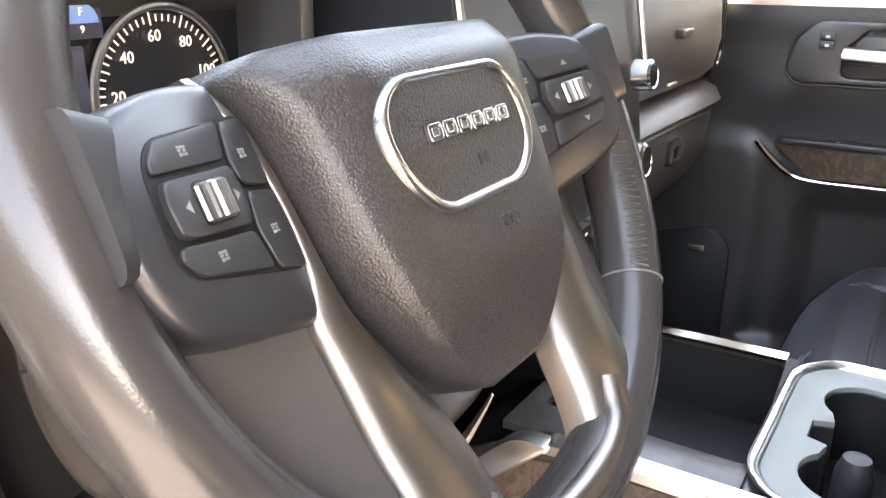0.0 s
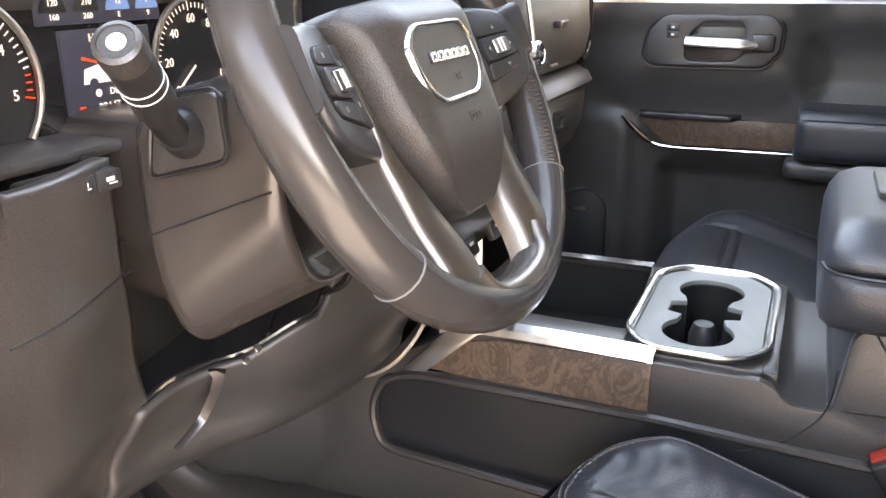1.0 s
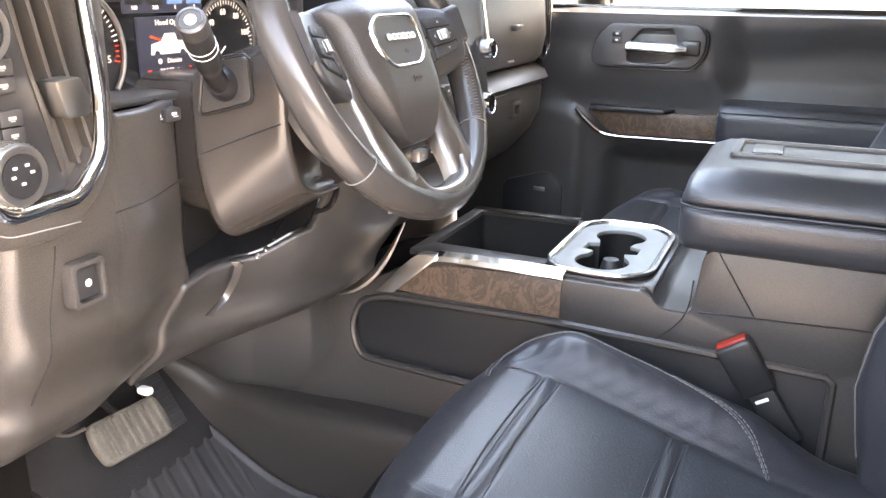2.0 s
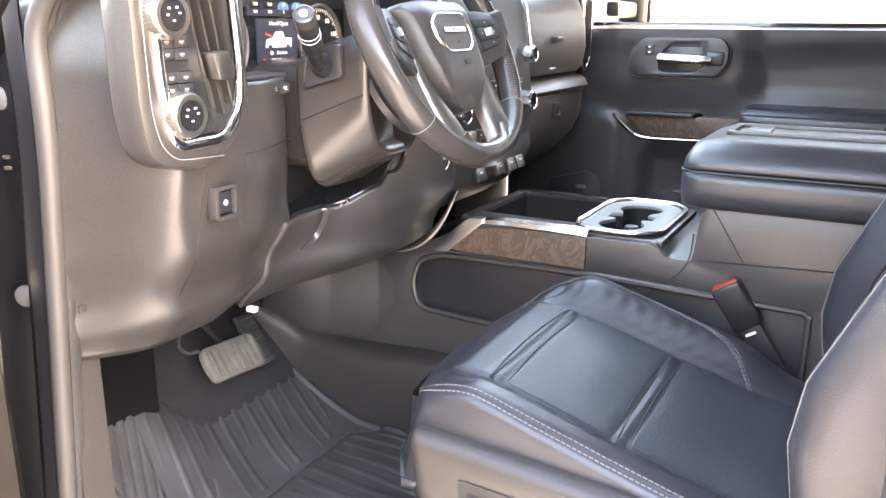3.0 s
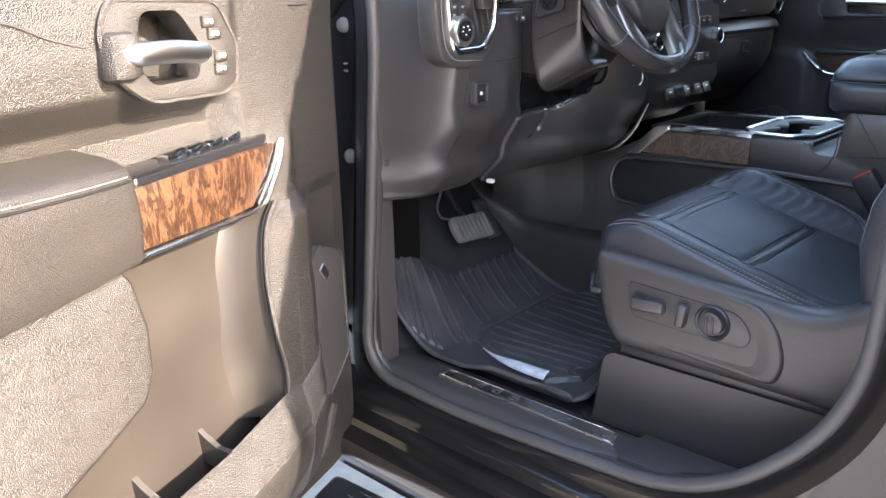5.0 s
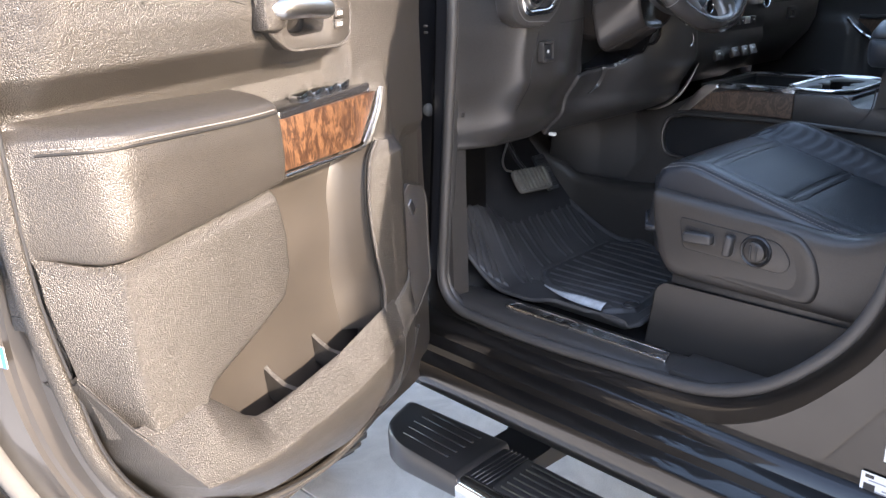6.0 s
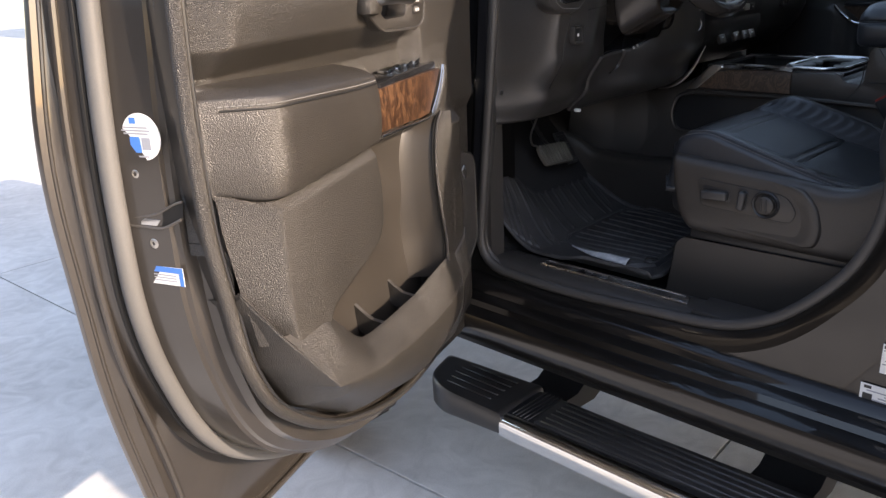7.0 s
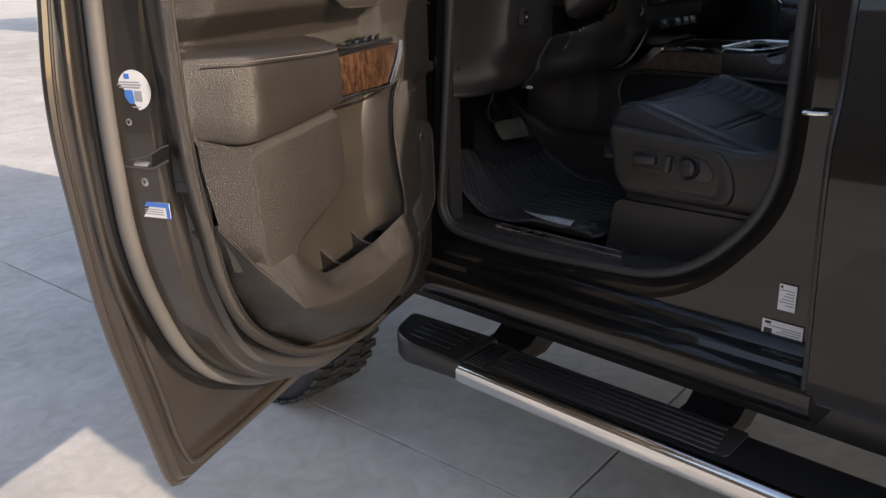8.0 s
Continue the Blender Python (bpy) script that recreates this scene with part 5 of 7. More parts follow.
# ---- steering wheel: its own axes are x right, y up the rim, z towards the driver ----
def wheel_axes(tilt, x, y, z):
    a = radians(tilt)
    return Matrix(((1, 0, 0, x), (0, math.sin(a), -math.cos(a), y), (0, math.cos(a), math.sin(a), z), (0, 0, 0, 1)))


WHEEL = wheel_axes(26, -0.405, 0.0, 1.605)
HUB = WHEEL.inverted() @ wheel_axes(22, -0.406, -0.0235, 1.601)     # the hub stands proud of the rim and a little steeper


def hub_part(name, bm, material, parent, label="", angle=38):
    return part(name, moved(bm, HUB), material, parent, label, angle)


wheel = thing("steering_wheel", "worn dark leather steering wheel with bronze-grey metal spokes", "steering wheel", m=WHEEL)
R = 0.178


def rim_at(a, out=0.0, z=0.0):
    k = 1.0 if math.sin(a) > -0.5 else 1.0 - 0.02 * ease(-0.5, -1.0, math.sin(a))
    return Vector(((R + out) * math.cos(a), (R * k + out) * math.sin(a), z))


rim = part("rim", tube([rim_at(a) for a in steps(0, 2 * math.pi, 120)[:-1]], 0.017, 20, True, flat=1.12, up=(0, 0, 1)), WHEEL_LEATHER, wheel, "worn smooth dark leather rim")


def collar(a):
    """A thin seam round the rim at angle a."""
    c, out = rim_at(a), Vector((math.cos(a), math.sin(a), 0))
    return tube([c + out * math.cos(b) * 0.0173 + Vector((0, 0, math.sin(b) * 0.0193)) for b in steps(0, 2 * math.pi, 20)[:-1]], 0.0007, 5, True)


for deg in (-39, -141, 32, 148):
    part("seam", collar(radians(deg)), STITCH, rim)
# laced stitching on the inner side of the rim
def lace(a0, a1, n):
    pts = []
    for i in range(n):
        a = radians(a0 + (a1 - a0) * i / n)
        out = Vector((math.cos(a), math.sin(a), 0))
        b = radians(150 if i % 2 else 118)
        pts.append(rim_at(a) + out * math.cos(b) * 0.0177 + Vector((0, 0, math.sin(b) * 0.0196)))
    return tube(pts, 0.0006, 5)
for a0, a1 in ((-38, -6), (34, 80), (146, 100)):
    part("lacing", lace(a0, a1, 44), STITCH, rim, "pale laced stitching")

# airbag cover: shield shape, flat in front, with sloping side, top and chin facets
COVER_W = [(-0.094, 0.020), (-0.088, 0.033), (-0.078, 0.044), (-0.06, 0.058), (-0.04, 0.069), (-0.015, 0.077), (0.01, 0.081), (0.03, 0.084), (0.045, 0.089), (0.056, 0.095), (0.062, 0.088)]


def cover_z(x, y):
    z = 0.0045 - 0.5 * soft_step(abs(x) - 0.046, 0.022) - 0.32 * soft_step(-0.030 - y, 0.03) - 0.75 * soft_step(y - 0.040, 0.016)
    return z - 0.3 * soft_step(abs(x) + 0.35 * (-0.04 - y) - 0.05, 0.03) * ease(-0.02, -0.06, y)


def cover_row(y, n=56):
    w = line(COVER_W, y)
    front = [(w * s, y, cover_z(w * s, y) - 0.010 * ease(0.9, 1.0, abs(s)) ** 2) for s in (-1 + 2 * i / n for i in range(n + 1))]
    end = front[0][2]
    return [(-w - 0.001, y, end - 0.03)] + front + [(w + 0.001, y, end - 0.03)]


cover_ys = [-0.094, -0.0925, -0.090] + steps(-0.088, 0.056, 48) + [0.059, 0.062]
cover_rows = [cover_row(y) for y in cover_ys]
cover_rows = [[(x, y, z - 0.03) for x, y, z in cover_rows[0]], [(x, y, z - 0.006) for x, y, z in cover_rows[0]]] + cover_rows[1:] + [[(x, y + 0.001, z - 0.03) for x, y, z in cover_rows[-1]]]
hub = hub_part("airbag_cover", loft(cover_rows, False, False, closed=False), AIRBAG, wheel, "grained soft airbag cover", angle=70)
ring = rounded([(-0.045, 0.0415), (0.035, 0.0415), (0.047, 0.029), (0.051, 0.003), (0.031, -0.016), (-0.037, -0.017), (-0.057, 0.003), (-0.061, 0.027)], 0.012, 6)


def shrunk(loop, d):
    c = Vector((-0.005, 0.013))
    return [tuple(Vector(p) + (c - Vector(p)).normalized() * d) for p in loop]


hub_part("badge_ring", loft([[(x, y, z) for x, y in evenly(shrunk(ring, d), 110)] for d, z in ((0.0, 0.002), (0.0004, 0.0052), (0.0016, 0.0068), (0.0030, 0.0072), (0.0046, 0.0066), (0.0062, 0.0050), (0.0066, 0.002))], False, False), SATIN_CHROME, hub, "satin chrome badge ring", angle=60)
hub_part("badge_plate", prism("z", shrunk(ring, 0.006), 0.0, 0.0052, 0), AIRBAG, hub)
for k in range(6):
    x = -0.0285 + 0.0107 * k
    hub_part("badge_backing", prism("z", rounded([(x - 0.0055, 0.0120), (x + 0.0055, 0.0120), (x + 0.0055, 0.0205), (x - 0.0055, 0.0205)], 0.001, 2), 0.005, 0.0060, 0), SMOOTH_BLACK, hub)
    hub_part("badge_bar", frame_plate("z", rounded([(x - 0.0046, 0.0128), (x + 0.0046, 0.0128), (x + 0.0046, 0.0198), (x - 0.0046, 0.0198)], 0.001, 2), [(x - 0.0022, 0.0150), (x + 0.0022, 0.0150), (x + 0.0022, 0.0176), (x - 0.0022, 0.0176)], 0.006, 0.0074, n=24, bev=0.0004), CHROME, hub, "plain chrome badge bars")
hub_part("horn_mark", prism("z", [(-0.002, -0.0022), (0.002, -0.0007), (0.005, -0.0027), (0.005, 0.0033), (0.002, 0.0013), (-0.002, 0.0028)], 0.0048, 0.0058, 0), SMOOTH_BLACK, hub)
for k in range(3):
    x = 0.0015 + k * 0.0062
    hub_part("moulded_mark", frame_plate("z", [(x - 0.0027, -0.0325), (x + 0.0027, -0.0325), (x + 0.0027, -0.0255), (x - 0.0027, -0.0255)], [(x - 0.0013, -0.0305), (x + 0.0013, -0.0305), (x + 0.0013, -0.0275), (x - 0.0013, -0.0275)], 0.003, 0.0056, n=16, bev=0), AIRBAG, hub)


def pod_z(x, y):
    """The thumb pods face the hub: their outer side stands nearer the driver."""
    return -0.0265 + 0.34 * (abs(x) - 0.093) + 0.10 * (0.044 - y)


def pod_part(name, bm, material, parent, label="", angle=38):
    for v in bm.verts:
        v.co.z += pod_z(v.co.x, v.co.y)
    return hub_part(name, bm, material, parent, label, angle)


POD_LOOP = rounded([(0.101, 0.057), (0.128, 0.056), (0.158, 0.048), (0.169, 0.030), (0.171, 0.002), (0.160, -0.019), (0.135, -0.028), (0.091, -0.036), (0.087, -0.012), (0.090, 0.015)], [0.004, 0.01, 0.012, 0.012, 0.016, 0.014, 0.012, 0.006, 0.01, 0.01], 6)
PLATE = [(0.0925, 0.0435), (0.146, 0.0385), (0.153, 0.031), (0.156, 0.004), (0.150, -0.004), (0.0905, -0.0150)]
KEY_SHAPES = {"upper_key": [(0.109, 0.0415), (0.145, 0.0380), (0.1515, 0.031), (0.1515, 0.0275), (0.113, 0.0285)], "inner_key": [(0.0935, 0.0425), (0.108, 0.0415), (0.112, 0.0280), (0.109, 0.0185), (0.0925, 0.0165)], "lower_key": [(0.110, -0.0100), (0.149, -0.0035), (0.1545, 0.0035), (0.1525, 0.0065), (0.113, 0.0040)], "corner_key": [(0.0925, 0.0155), (0.1085, 0.0175), (0.112, 0.0040), (0.108, -0.0115), (0.0910, -0.0145)]}


def key_shape(pts, d, z0, z1):
    c = sum((Vector(p) for p in pts), Vector((0, 0))) / len(pts)
    loops = [rounded([tuple(Vector(p) + (c - Vector(p)).normalized() * g) for p in pts], 0.0028, 4) for g in (d, d, d + 0.0007, d + 0.003)]
    return [[(s * x, y, z) for x, y in loop] for loop, z in zip(loops, (z0, z1 - 0.0006, z1, z1 + 0.0002))]


for s in (-1, 1):
    pc = Vector((0.122, 0.012))
    pod = pod_part("button_pod", loft([[(s * (pc.x + (x - pc.x) * k), pc.y + (y - pc.y) * k, z) for x, y in POD_LOOP] for k, z in ((1.0, -0.045), (1.02, -0.022), (1.0, -0.010), (0.985, -0.005), (0.95, -0.0015), (0.88, 0.0))]), POD_BLACK, wheel, "soft black thumb-button pod", angle=60)
    plate = pod_part("switch_plate", prism("z", [(s * x, y) for x, y in rounded(PLATE, 0.006, 5)], -0.002, 0.0006, 0.0004), WELL, pod)
    for name, pts in KEY_SHAPES.items():
        key = pod_part(name, loft(key_shape(pts, 0.0006, -0.001, 0.0022)), KEY_BLACK, plate, "dark rubbery key")
        cx, cy = sum(p[0] for p in pts) / len(pts), sum(p[1] for p in pts) / len(pts)
        if s > 0 and name in ("upper_key", "lower_key"):
            k = 1 if name == "upper_key" else -1
            pod_part("mark", prism("z", [(s * (cx - 0.0022), cy - 0.0012 * k), (s * (cx + 0.0022), cy - 0.0012 * k), (s * cx, cy + 0.0018 * k)], 0.0025, 0.0027, 0), SOFT_MARK, plate)
        else:
            for dx, dy, w, h in ((0, 0.0012, 0.0021, 0.0004), (-0.0012, 0.0002, 0.0008, 0.0004), (0.0012, 0.0001, 0.0006, 0.0005), (0.0010, -0.0011, 0.0012, 0.0004), (-0.0012, -0.0011, 0.0006, 0.0006)):
                pod_part("mark", box(s * cx + dx - w, s * cx + dx + w, cy + dy - h, cy + dy + h, 0.0024, 0.0027, 0), SOFT_MARK, plate)
    rock = [(0.114, 0.0265), (0.1505, 0.0255), (0.1525, 0.0190), (0.1515, 0.0085), (0.146, 0.0070), (0.1145, 0.0060), (0.1115, 0.0160)]
    pod_part("rocker", loft(key_shape(rock, 0.0006, -0.001, 0.0042)), KEY_BLACK, plate, "square rocker key round the roller")
    pod_part("roller_slot", prism("z", [(s * x, y) for x, y in rounded([(0.1225, 0.0095), (0.1395, 0.0095), (0.1395, 0.0235), (0.1225, 0.0235)], 0.003, 3)], 0.003, 0.0048, 0.0004), WELL, plate)
    ribs = []
    for k in range(36):
        a, r = 2 * math.pi * k / 36, 0.0074 if k % 2 else 0.0068
        ribs.append((r * math.cos(a), r * math.sin(a)))
    pod_part("thumb_roller", loft([[(s * 0.131 + p * f, 0.0165 + h, 0.0035 + q * f) for p, q in ribs] for h, f in ((-0.0062, 0.8), (-0.0054, 1.0), (0.0054, 1.0), (0.0062, 0.8))]), ROLLER, plate, "ribbed bright thumb roller", angle=30)
    for k in (-1, 1):
        pod_part("mark", prism("z", [(s * 0.131 + k * 0.0118, 0.0145), (s * 0.131 + k * 0.0118, 0.0185), (s * 0.131 + k * 0.0145, 0.0165)], 0.0044, 0.0047, 0), SOFT_MARK, plate)
    # horizontal arm from pod to rim
    hub_part("side_arm", loft([[(s * x, y + dy, z + dz) for dy, dz in rounded([(-h, -0.014), (h, -0.014), (h, 0.012), (-h, 0.012)], 0.008, 4)] for x, y, h, z in ((0.13, 0.022, 0.026, -0.032), (0.155, 0.024, 0.024, -0.018), (0.174, 0.026, 0.024, -0.006))]), POD_BLACK, wheel)
    # bright strip between cover and pod that widens into the lower spoke
    sec = [(0.1035, 0.0975, 0.060, -0.036), (0.1015, 0.0945, 0.052, -0.031), (0.0965, 0.0895, 0.040, -0.027), (0.0925, 0.0855, 0.020, -0.024), (0.0905, 0.083, 0.0, -0.022), (0.0925, 0.080, -0.020, -0.020), (0.0985, 0.0755, -0.034, -0.019), (0.0985, 0.070, -0.046, -0.018), (0.0975, 0.060, -0.065, -0.015), (0.0965, 0.051, -0.085, -0.012), (0.0955, 0.046, -0.105, -0.007), (0.0955, 0.043, -0.125, -0.003), (0.097, 0.040, -0.142, -0.001), (0.099, 0.038, -0.150, -0.002)]

    def bar(xo, xi, y, z):
        w = xo - xi
        h = 0.004 * min(w / 0.03, 1)
        pts = [(0, -0.022), (0, -0.006), (0.02, -0.0025), (0.07, 0.0), (0.16, h * 0.5), (0.3, h * 0.9), (0.48, h * 1.05), (0.66, h * 0.8), (0.84, -0.001), (0.95, -0.005), (1, -0.010), (1, -0.022)]
        return [(s * (xo - w * a), y, z + b) for a, b in pts]
    hub_part("lower_spoke", loft([bar(*q) for q in smooth_path(sec, 3)]), SPOKE, wheel, "brushed bronze-grey metal spoke", angle=50)
    hub_part("spoke_side", loft([[(s * x0, y, z0), (s * (x0 + x1) / 2, y + 0.001, (z0 + z1) / 2 + 0.001), (s * x1, y + 0.002, z1), (s * x1, y + 0.002, z1 - 0.012), (s * x0, y, z0 - 0.012)] for x0, x1, y, z0, z1 in ((0.0955, 0.142, -0.026, -0.024, -0.040), (0.0965, 0.140, -0.050, -0.021, -0.034), (0.0955, 0.132, -0.080, -0.017, -0.026), (0.0945, 0.122, -0.105, -0.011, -0.018), (0.0945, 0.116, -0.128, -0.007, -0.012))]), SPOKE_SIDE, wheel, "matte bronze-grey spoke backing", angle=50)
bow = [(-0.066, -0.128, -0.007), (-0.056, -0.146, -0.004), (-0.036, -0.155, -0.002), (0.0, -0.158, -0.001), (0.036, -0.155, -0.002), (0.056, -0.146, -0.004), (0.066, -0.128, -0.007)]
hub_part("bottom_bezel", tube(smooth_path(bow, 6), 0.013, 14, flat=0.75), SPOKE, wheel, "brushed bronze-grey metal bezel", angle=70)
part("boss", lathe([(0.05, -0.085), (0.052, -0.06), (0.045, -0.045), (0.02, -0.04)], (0, 0, 0), (0, 0, 1), 32), SMOOTH_BLACK, wheel)

# ---- steering column ----
column = thing("steering_column", "dark plastic steering column shroud with turn-signal stalk", "steering column", at=(-0.40, 0.1, 1.5))
def shroud(t):
    """Section of the shroud; t runs from the wheel to the dashboard."""
    front = [(-0.080, 1.622), (0.080, 1.622), (0.101, 1.597), (0.094, 1.52), (0.050, 1.436), (-0.050, 1.436), (-0.094, 1.52), (-0.101, 1.597)]
    back = [(-0.085, 1.592), (0.085, 1.592), (0.105, 1.570), (0.104, 1.46), (0.072, 1.385), (-0.072, 1.385), (-0.104, 1.46), (-0.105, 1.570)]
    pts = [Vector(p).lerp(Vector(q), t) for p, q in zip(front, back)]
    loop = evenly(rounded(pts, [0.022, 0.022, 0.02, 0.05, 0.035, 0.035, 0.05, 0.02], 10), 96)
    return [(-0.405 + p.x, 0.062 + 0.108 * t + 0.018 * (1.62 - p.y) / 0.2 * (1 - t), p.y) for p in loop]


body = part("shroud", loft([[((x + 0.405) * k - 0.405, y + dy, 1.54 + (z - 1.54) * k) for x, y, z in shroud(0)] for k, dy in ((0.80, 0.010), (0.88, -0.003), (0.93, -0.006), (0.97, -0.004))] + [shroud(t) for t in steps(0, 1, 14)] + [[((x + 0.405) * k - 0.405, y + dy, 1.50 + (z - 1.50) * k) for x, y, z in shroud(1)] for k, dy in ((0.985, 0.006), (0.94, 0.010), (0.8, 0.012), (0.78, 0.12))]), SHROUD, column, "smooth dark brown plastic shroud", angle=70)
part("shroud_front", lathe([(0.0, 0.055), (0.060, 0.052), (0.078, 0.03), (0.082, 0.012), (0.088, 0.010), (0.090, 0.0)], (-0.405, 0.070, 1.548), (0, -0.9, 0.44), 36), SMOOTH_BLACK, column)
part("shroud_gap", tube([Vector(shroud(t)[i]) * 1.0 for t, i in ((k / 16, 84) for k in range(17))], 0.0009, 5), SMOOTH_BLACK, column)
PLATE_YZ = [(0.160, 1.538), (0.094, 1.556), (0.098, 1.600), (0.150, 1.590)]
plate = part("stalk_plate", pierced("x", rounded(PLATE_YZ, 0.008, 4), [rounded([(0.142, 1.556), (0.112, 1.562), (0.114, 1.588), (0.140, 1.584)], 0.012, 4)], -0.513, -0.503, 0.0015), DASH, column)
part("plate_gap", tube([(-0.5125, y, z) for y, z in evenly(rounded([(0.163, 1.535), (0.091, 1.554), (0.095, 1.603), (0.153, 1.593)], 0.009, 4), 60)], 0.0014, 6, True), SMOOTH_BLACK, plate)
part("boot", lathe([(0.019, 0.0), (0.0185, 0.006), (0.015, 0.012), (0.0125, 0.016)], (-0.508, 0.128, 1.571), (-1, -0.1, 0.15), 24), SMOOTH_BLACK, plate)
spath = smooth_path([(-0.500, 0.130, 1.570), (-0.512, 0.128, 1.571), (-0.526, 0.124, 1.575), (-0.541, 0.118, 1.586), (-0.555, 0.111, 1.600), (-0.572, 0.103, 1.615), (-0.588, 0.095, 1.628)], 6)
stalk = part("stalk", tube(spath, [0.0105] * 20 + [0.0115, 0.0125, 0.0135, 0.0138] + [0.014] * (len(spath) - 24), 20), SMOOTH_BLACK, column, "black turn-signal stalk with a lamp-symbol end")
ax = (Vector(spath[-1]) - Vector(spath[-2])).normalized()
part("end_cap", lathe([(0, 0), (0.0142, 0), (0.0145, 0.010), (0.0138, 0.016), (0.0108, 0.0175), (0.0104, 0.0165), (0, 0.0165)], Vector(spath[-1]), ax, 28), DASH, stalk)
part("end_mark", lathe([(0, 0), (0.0055, 0), (0.0055, 0.0006), (0, 0.0006)], Vector(spath[-1]) + ax * 0.0165, ax, 20), ICON, stalk)
for k in (-9, -7):
    p0 = Vector(spath[k])
    part("stalk_ring", lathe([(0.0142, -0.0004), (0.0146, 0), (0.0142, 0.0004)], p0, ax, 28), ICON, stalk)

# ---- centre console ----
console = thing("centre_console", "dark centre console with wood strip, chrome edges and padded lid", "console", at=(0.02, -0.2, 0.9))
full = rounded([(0.46, 0.85), (0.42, 1.08), (0.30, 1.185), (0.17, 1.225), (0.085, 1.272), (-0.255, 1.272), (-0.275, 1.250), (-0.315, 1.250), (-0.325, 1.345), (-0.80, 1.345), (-0.80, 0.85)], [0.01, 0.06, 0.05, 0.03, 0.02, 0.02, 0.01, 0.012, 0.02, 0.02, 0.01], 4)
low = rounded([(0.30, 0.85), (0.26, 1.14), (0.17, 1.19), (-0.26, 1.19), (-0.275, 1.250), (-0.315, 1.250), (-0.325, 1.345), (-0.80, 1.345), (-0.80, 0.85)], [0.01, 0.05, 0.03, 0.005, 0.005, 0.012, 0.02, 0.02, 0.01], 4)
part("core", prism("x", low, -0.108, 0.168, 0.002), SMOOTH_BLACK, console)
# left flank with its sunk cubby
cubby = rounded([(0.195, 1.185), (0.215, 1.14), (0.20, 1.085), (0.16, 1.083), (-0.50, 1.055), (-0.50, 1.195), (-0.14, 1.205), (0.15, 1.20)], [0.01, 0.03, 0.03, 0.01, 0.01, 0.01, 0.01, 0.02], 5)
part("flank", pierced("x", full, [cubby], -0.124, -0.104, 0.004), DASH, console, "brown-grey grained flank", angle=50)
part("cubby_lining", prism("x", [(y, z) for y, z in cubby], -0.1075, -0.09, 0.0), DASH, console)
part("cubby_lip", tube([(-0.124, y, z) for y, z in evenly(cubby, 120)], 0.006, 8, True), DASH, console)
part("far_flank", prism("x", full, 0.164, 0.184, 0.005), DASH, console)
part("flank_gap", tube([(-0.1245, y, z) for y, z in smooth_path([(-0.315, 1.30), (-0.312, 1.262), (-0.300, 1.235), (-0.27, 1.205), (-0.23, 1.185)], 5)], 0.0012, 6), SMOOTH_BLACK, console)
part("flank_gap", tube([(-0.1245, y, z) for y, z in smooth_path([(-0.325, 1.256), (-0.45, 1.262), (-0.62, 1.27)], 5)], 0.0014, 6), SMOOTH_BLACK, console)
part("flank_gap", tube([(-0.1245, -0.340 - 0.055 * (1 - t), 1.262 + 0.085 * t) for t in steps(1, 0, 6)], 0.0012, 6), SMOOTH_BLACK, console)
# wood strip and chrome
part("wood_strip", loft([[(-0.1235, y, z0), (-0.1305, y, z0 + 0.004), (-0.1305, y, z1 - 0.014), (-0.127, y, z1 - 0.004), (-0.118, y, z1)] for y, z0, z1 in ((0.128, 1.212, 1.226), (0.10, 1.211, 1.248), (0.075, 1.211, 1.263), (0.03, 1.211, 1.272), (-0.06, 1.211, 1.275), (-0.136, 1.211, 1.275))]), WOOD, console, "dark open-pored wood strip")
part("front_blade", prism("x", rounded([(0.163, 1.208), (0.132, 1.211), (0.060, 1.2755), (0.060, 1.281), (0.088, 1.2815), (0.108, 1.266)], [0.003, 0.003, 0.01, 0.002, 0.02, 0.02], 5), -0.1335, -0.112, 0.0025), SATIN, console, "bright metal blade")
part("edge", loft([[(-0.130, y, 1.2745 - d), (-0.127, y, 1.282 - d), (-0.108, y, 1.2845 - d), (-0.105, y, 1.278 - d)] for y, d in ((0.085, 0.008), (0.06, 0.002), (0.02, 0), (-0.06, 0), (-0.12, 0), (-0.137, 0.001))]), CHROME, console, "bright metal edge strip")
# open bin ahead of the cup holders
bin_hole = rounded([(0.095, -0.06), (0.095, 0.155), (-0.085, 0.160), (-0.098, -0.062)], 0.012, 4)
part("bin_frame", pierced("z", [(-0.108, 0.115), (0.168, 0.115), (0.168, -0.098), (-0.108, -0.098)], [[(y, x) for x, y in bin_hole]], 1.270, 1.279, 0.002), DASH, console)
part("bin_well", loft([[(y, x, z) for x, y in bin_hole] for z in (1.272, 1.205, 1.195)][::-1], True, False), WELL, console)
part("bin_strip", loft([[(x0, y, 1.2785), (x1, y, 1.2785), (x1, y, 1.2835), (x0, y, 1.2825)] for y, x0, x1 in ((0.11, 0.148, 0.164), (0.0, 0.152, 0.168), (-0.085, 0.154, 0.170))]), CHROME, console, "bright far edge strip")
part("bin_strip", loft([[(x, y, 1.262), (x + 0.012, y, 1.25), (x + 0.012, y, 1.246), (x, y, 1.256)] for y, x in ((0.09, -0.055), (0.0, -0.055), (-0.09, -0.055))]), SATIN, console, "bright near edge strip")
for k in range(4):
    part("tambour_slat", box(-0.045 + 0.012 * k, -0.036 + 0.012 * k, -0.09, 0.09, 1.232 - 0.004 * k, 1.236 - 0.004 * k, 0.001), SMOOTH_BLACK, console)
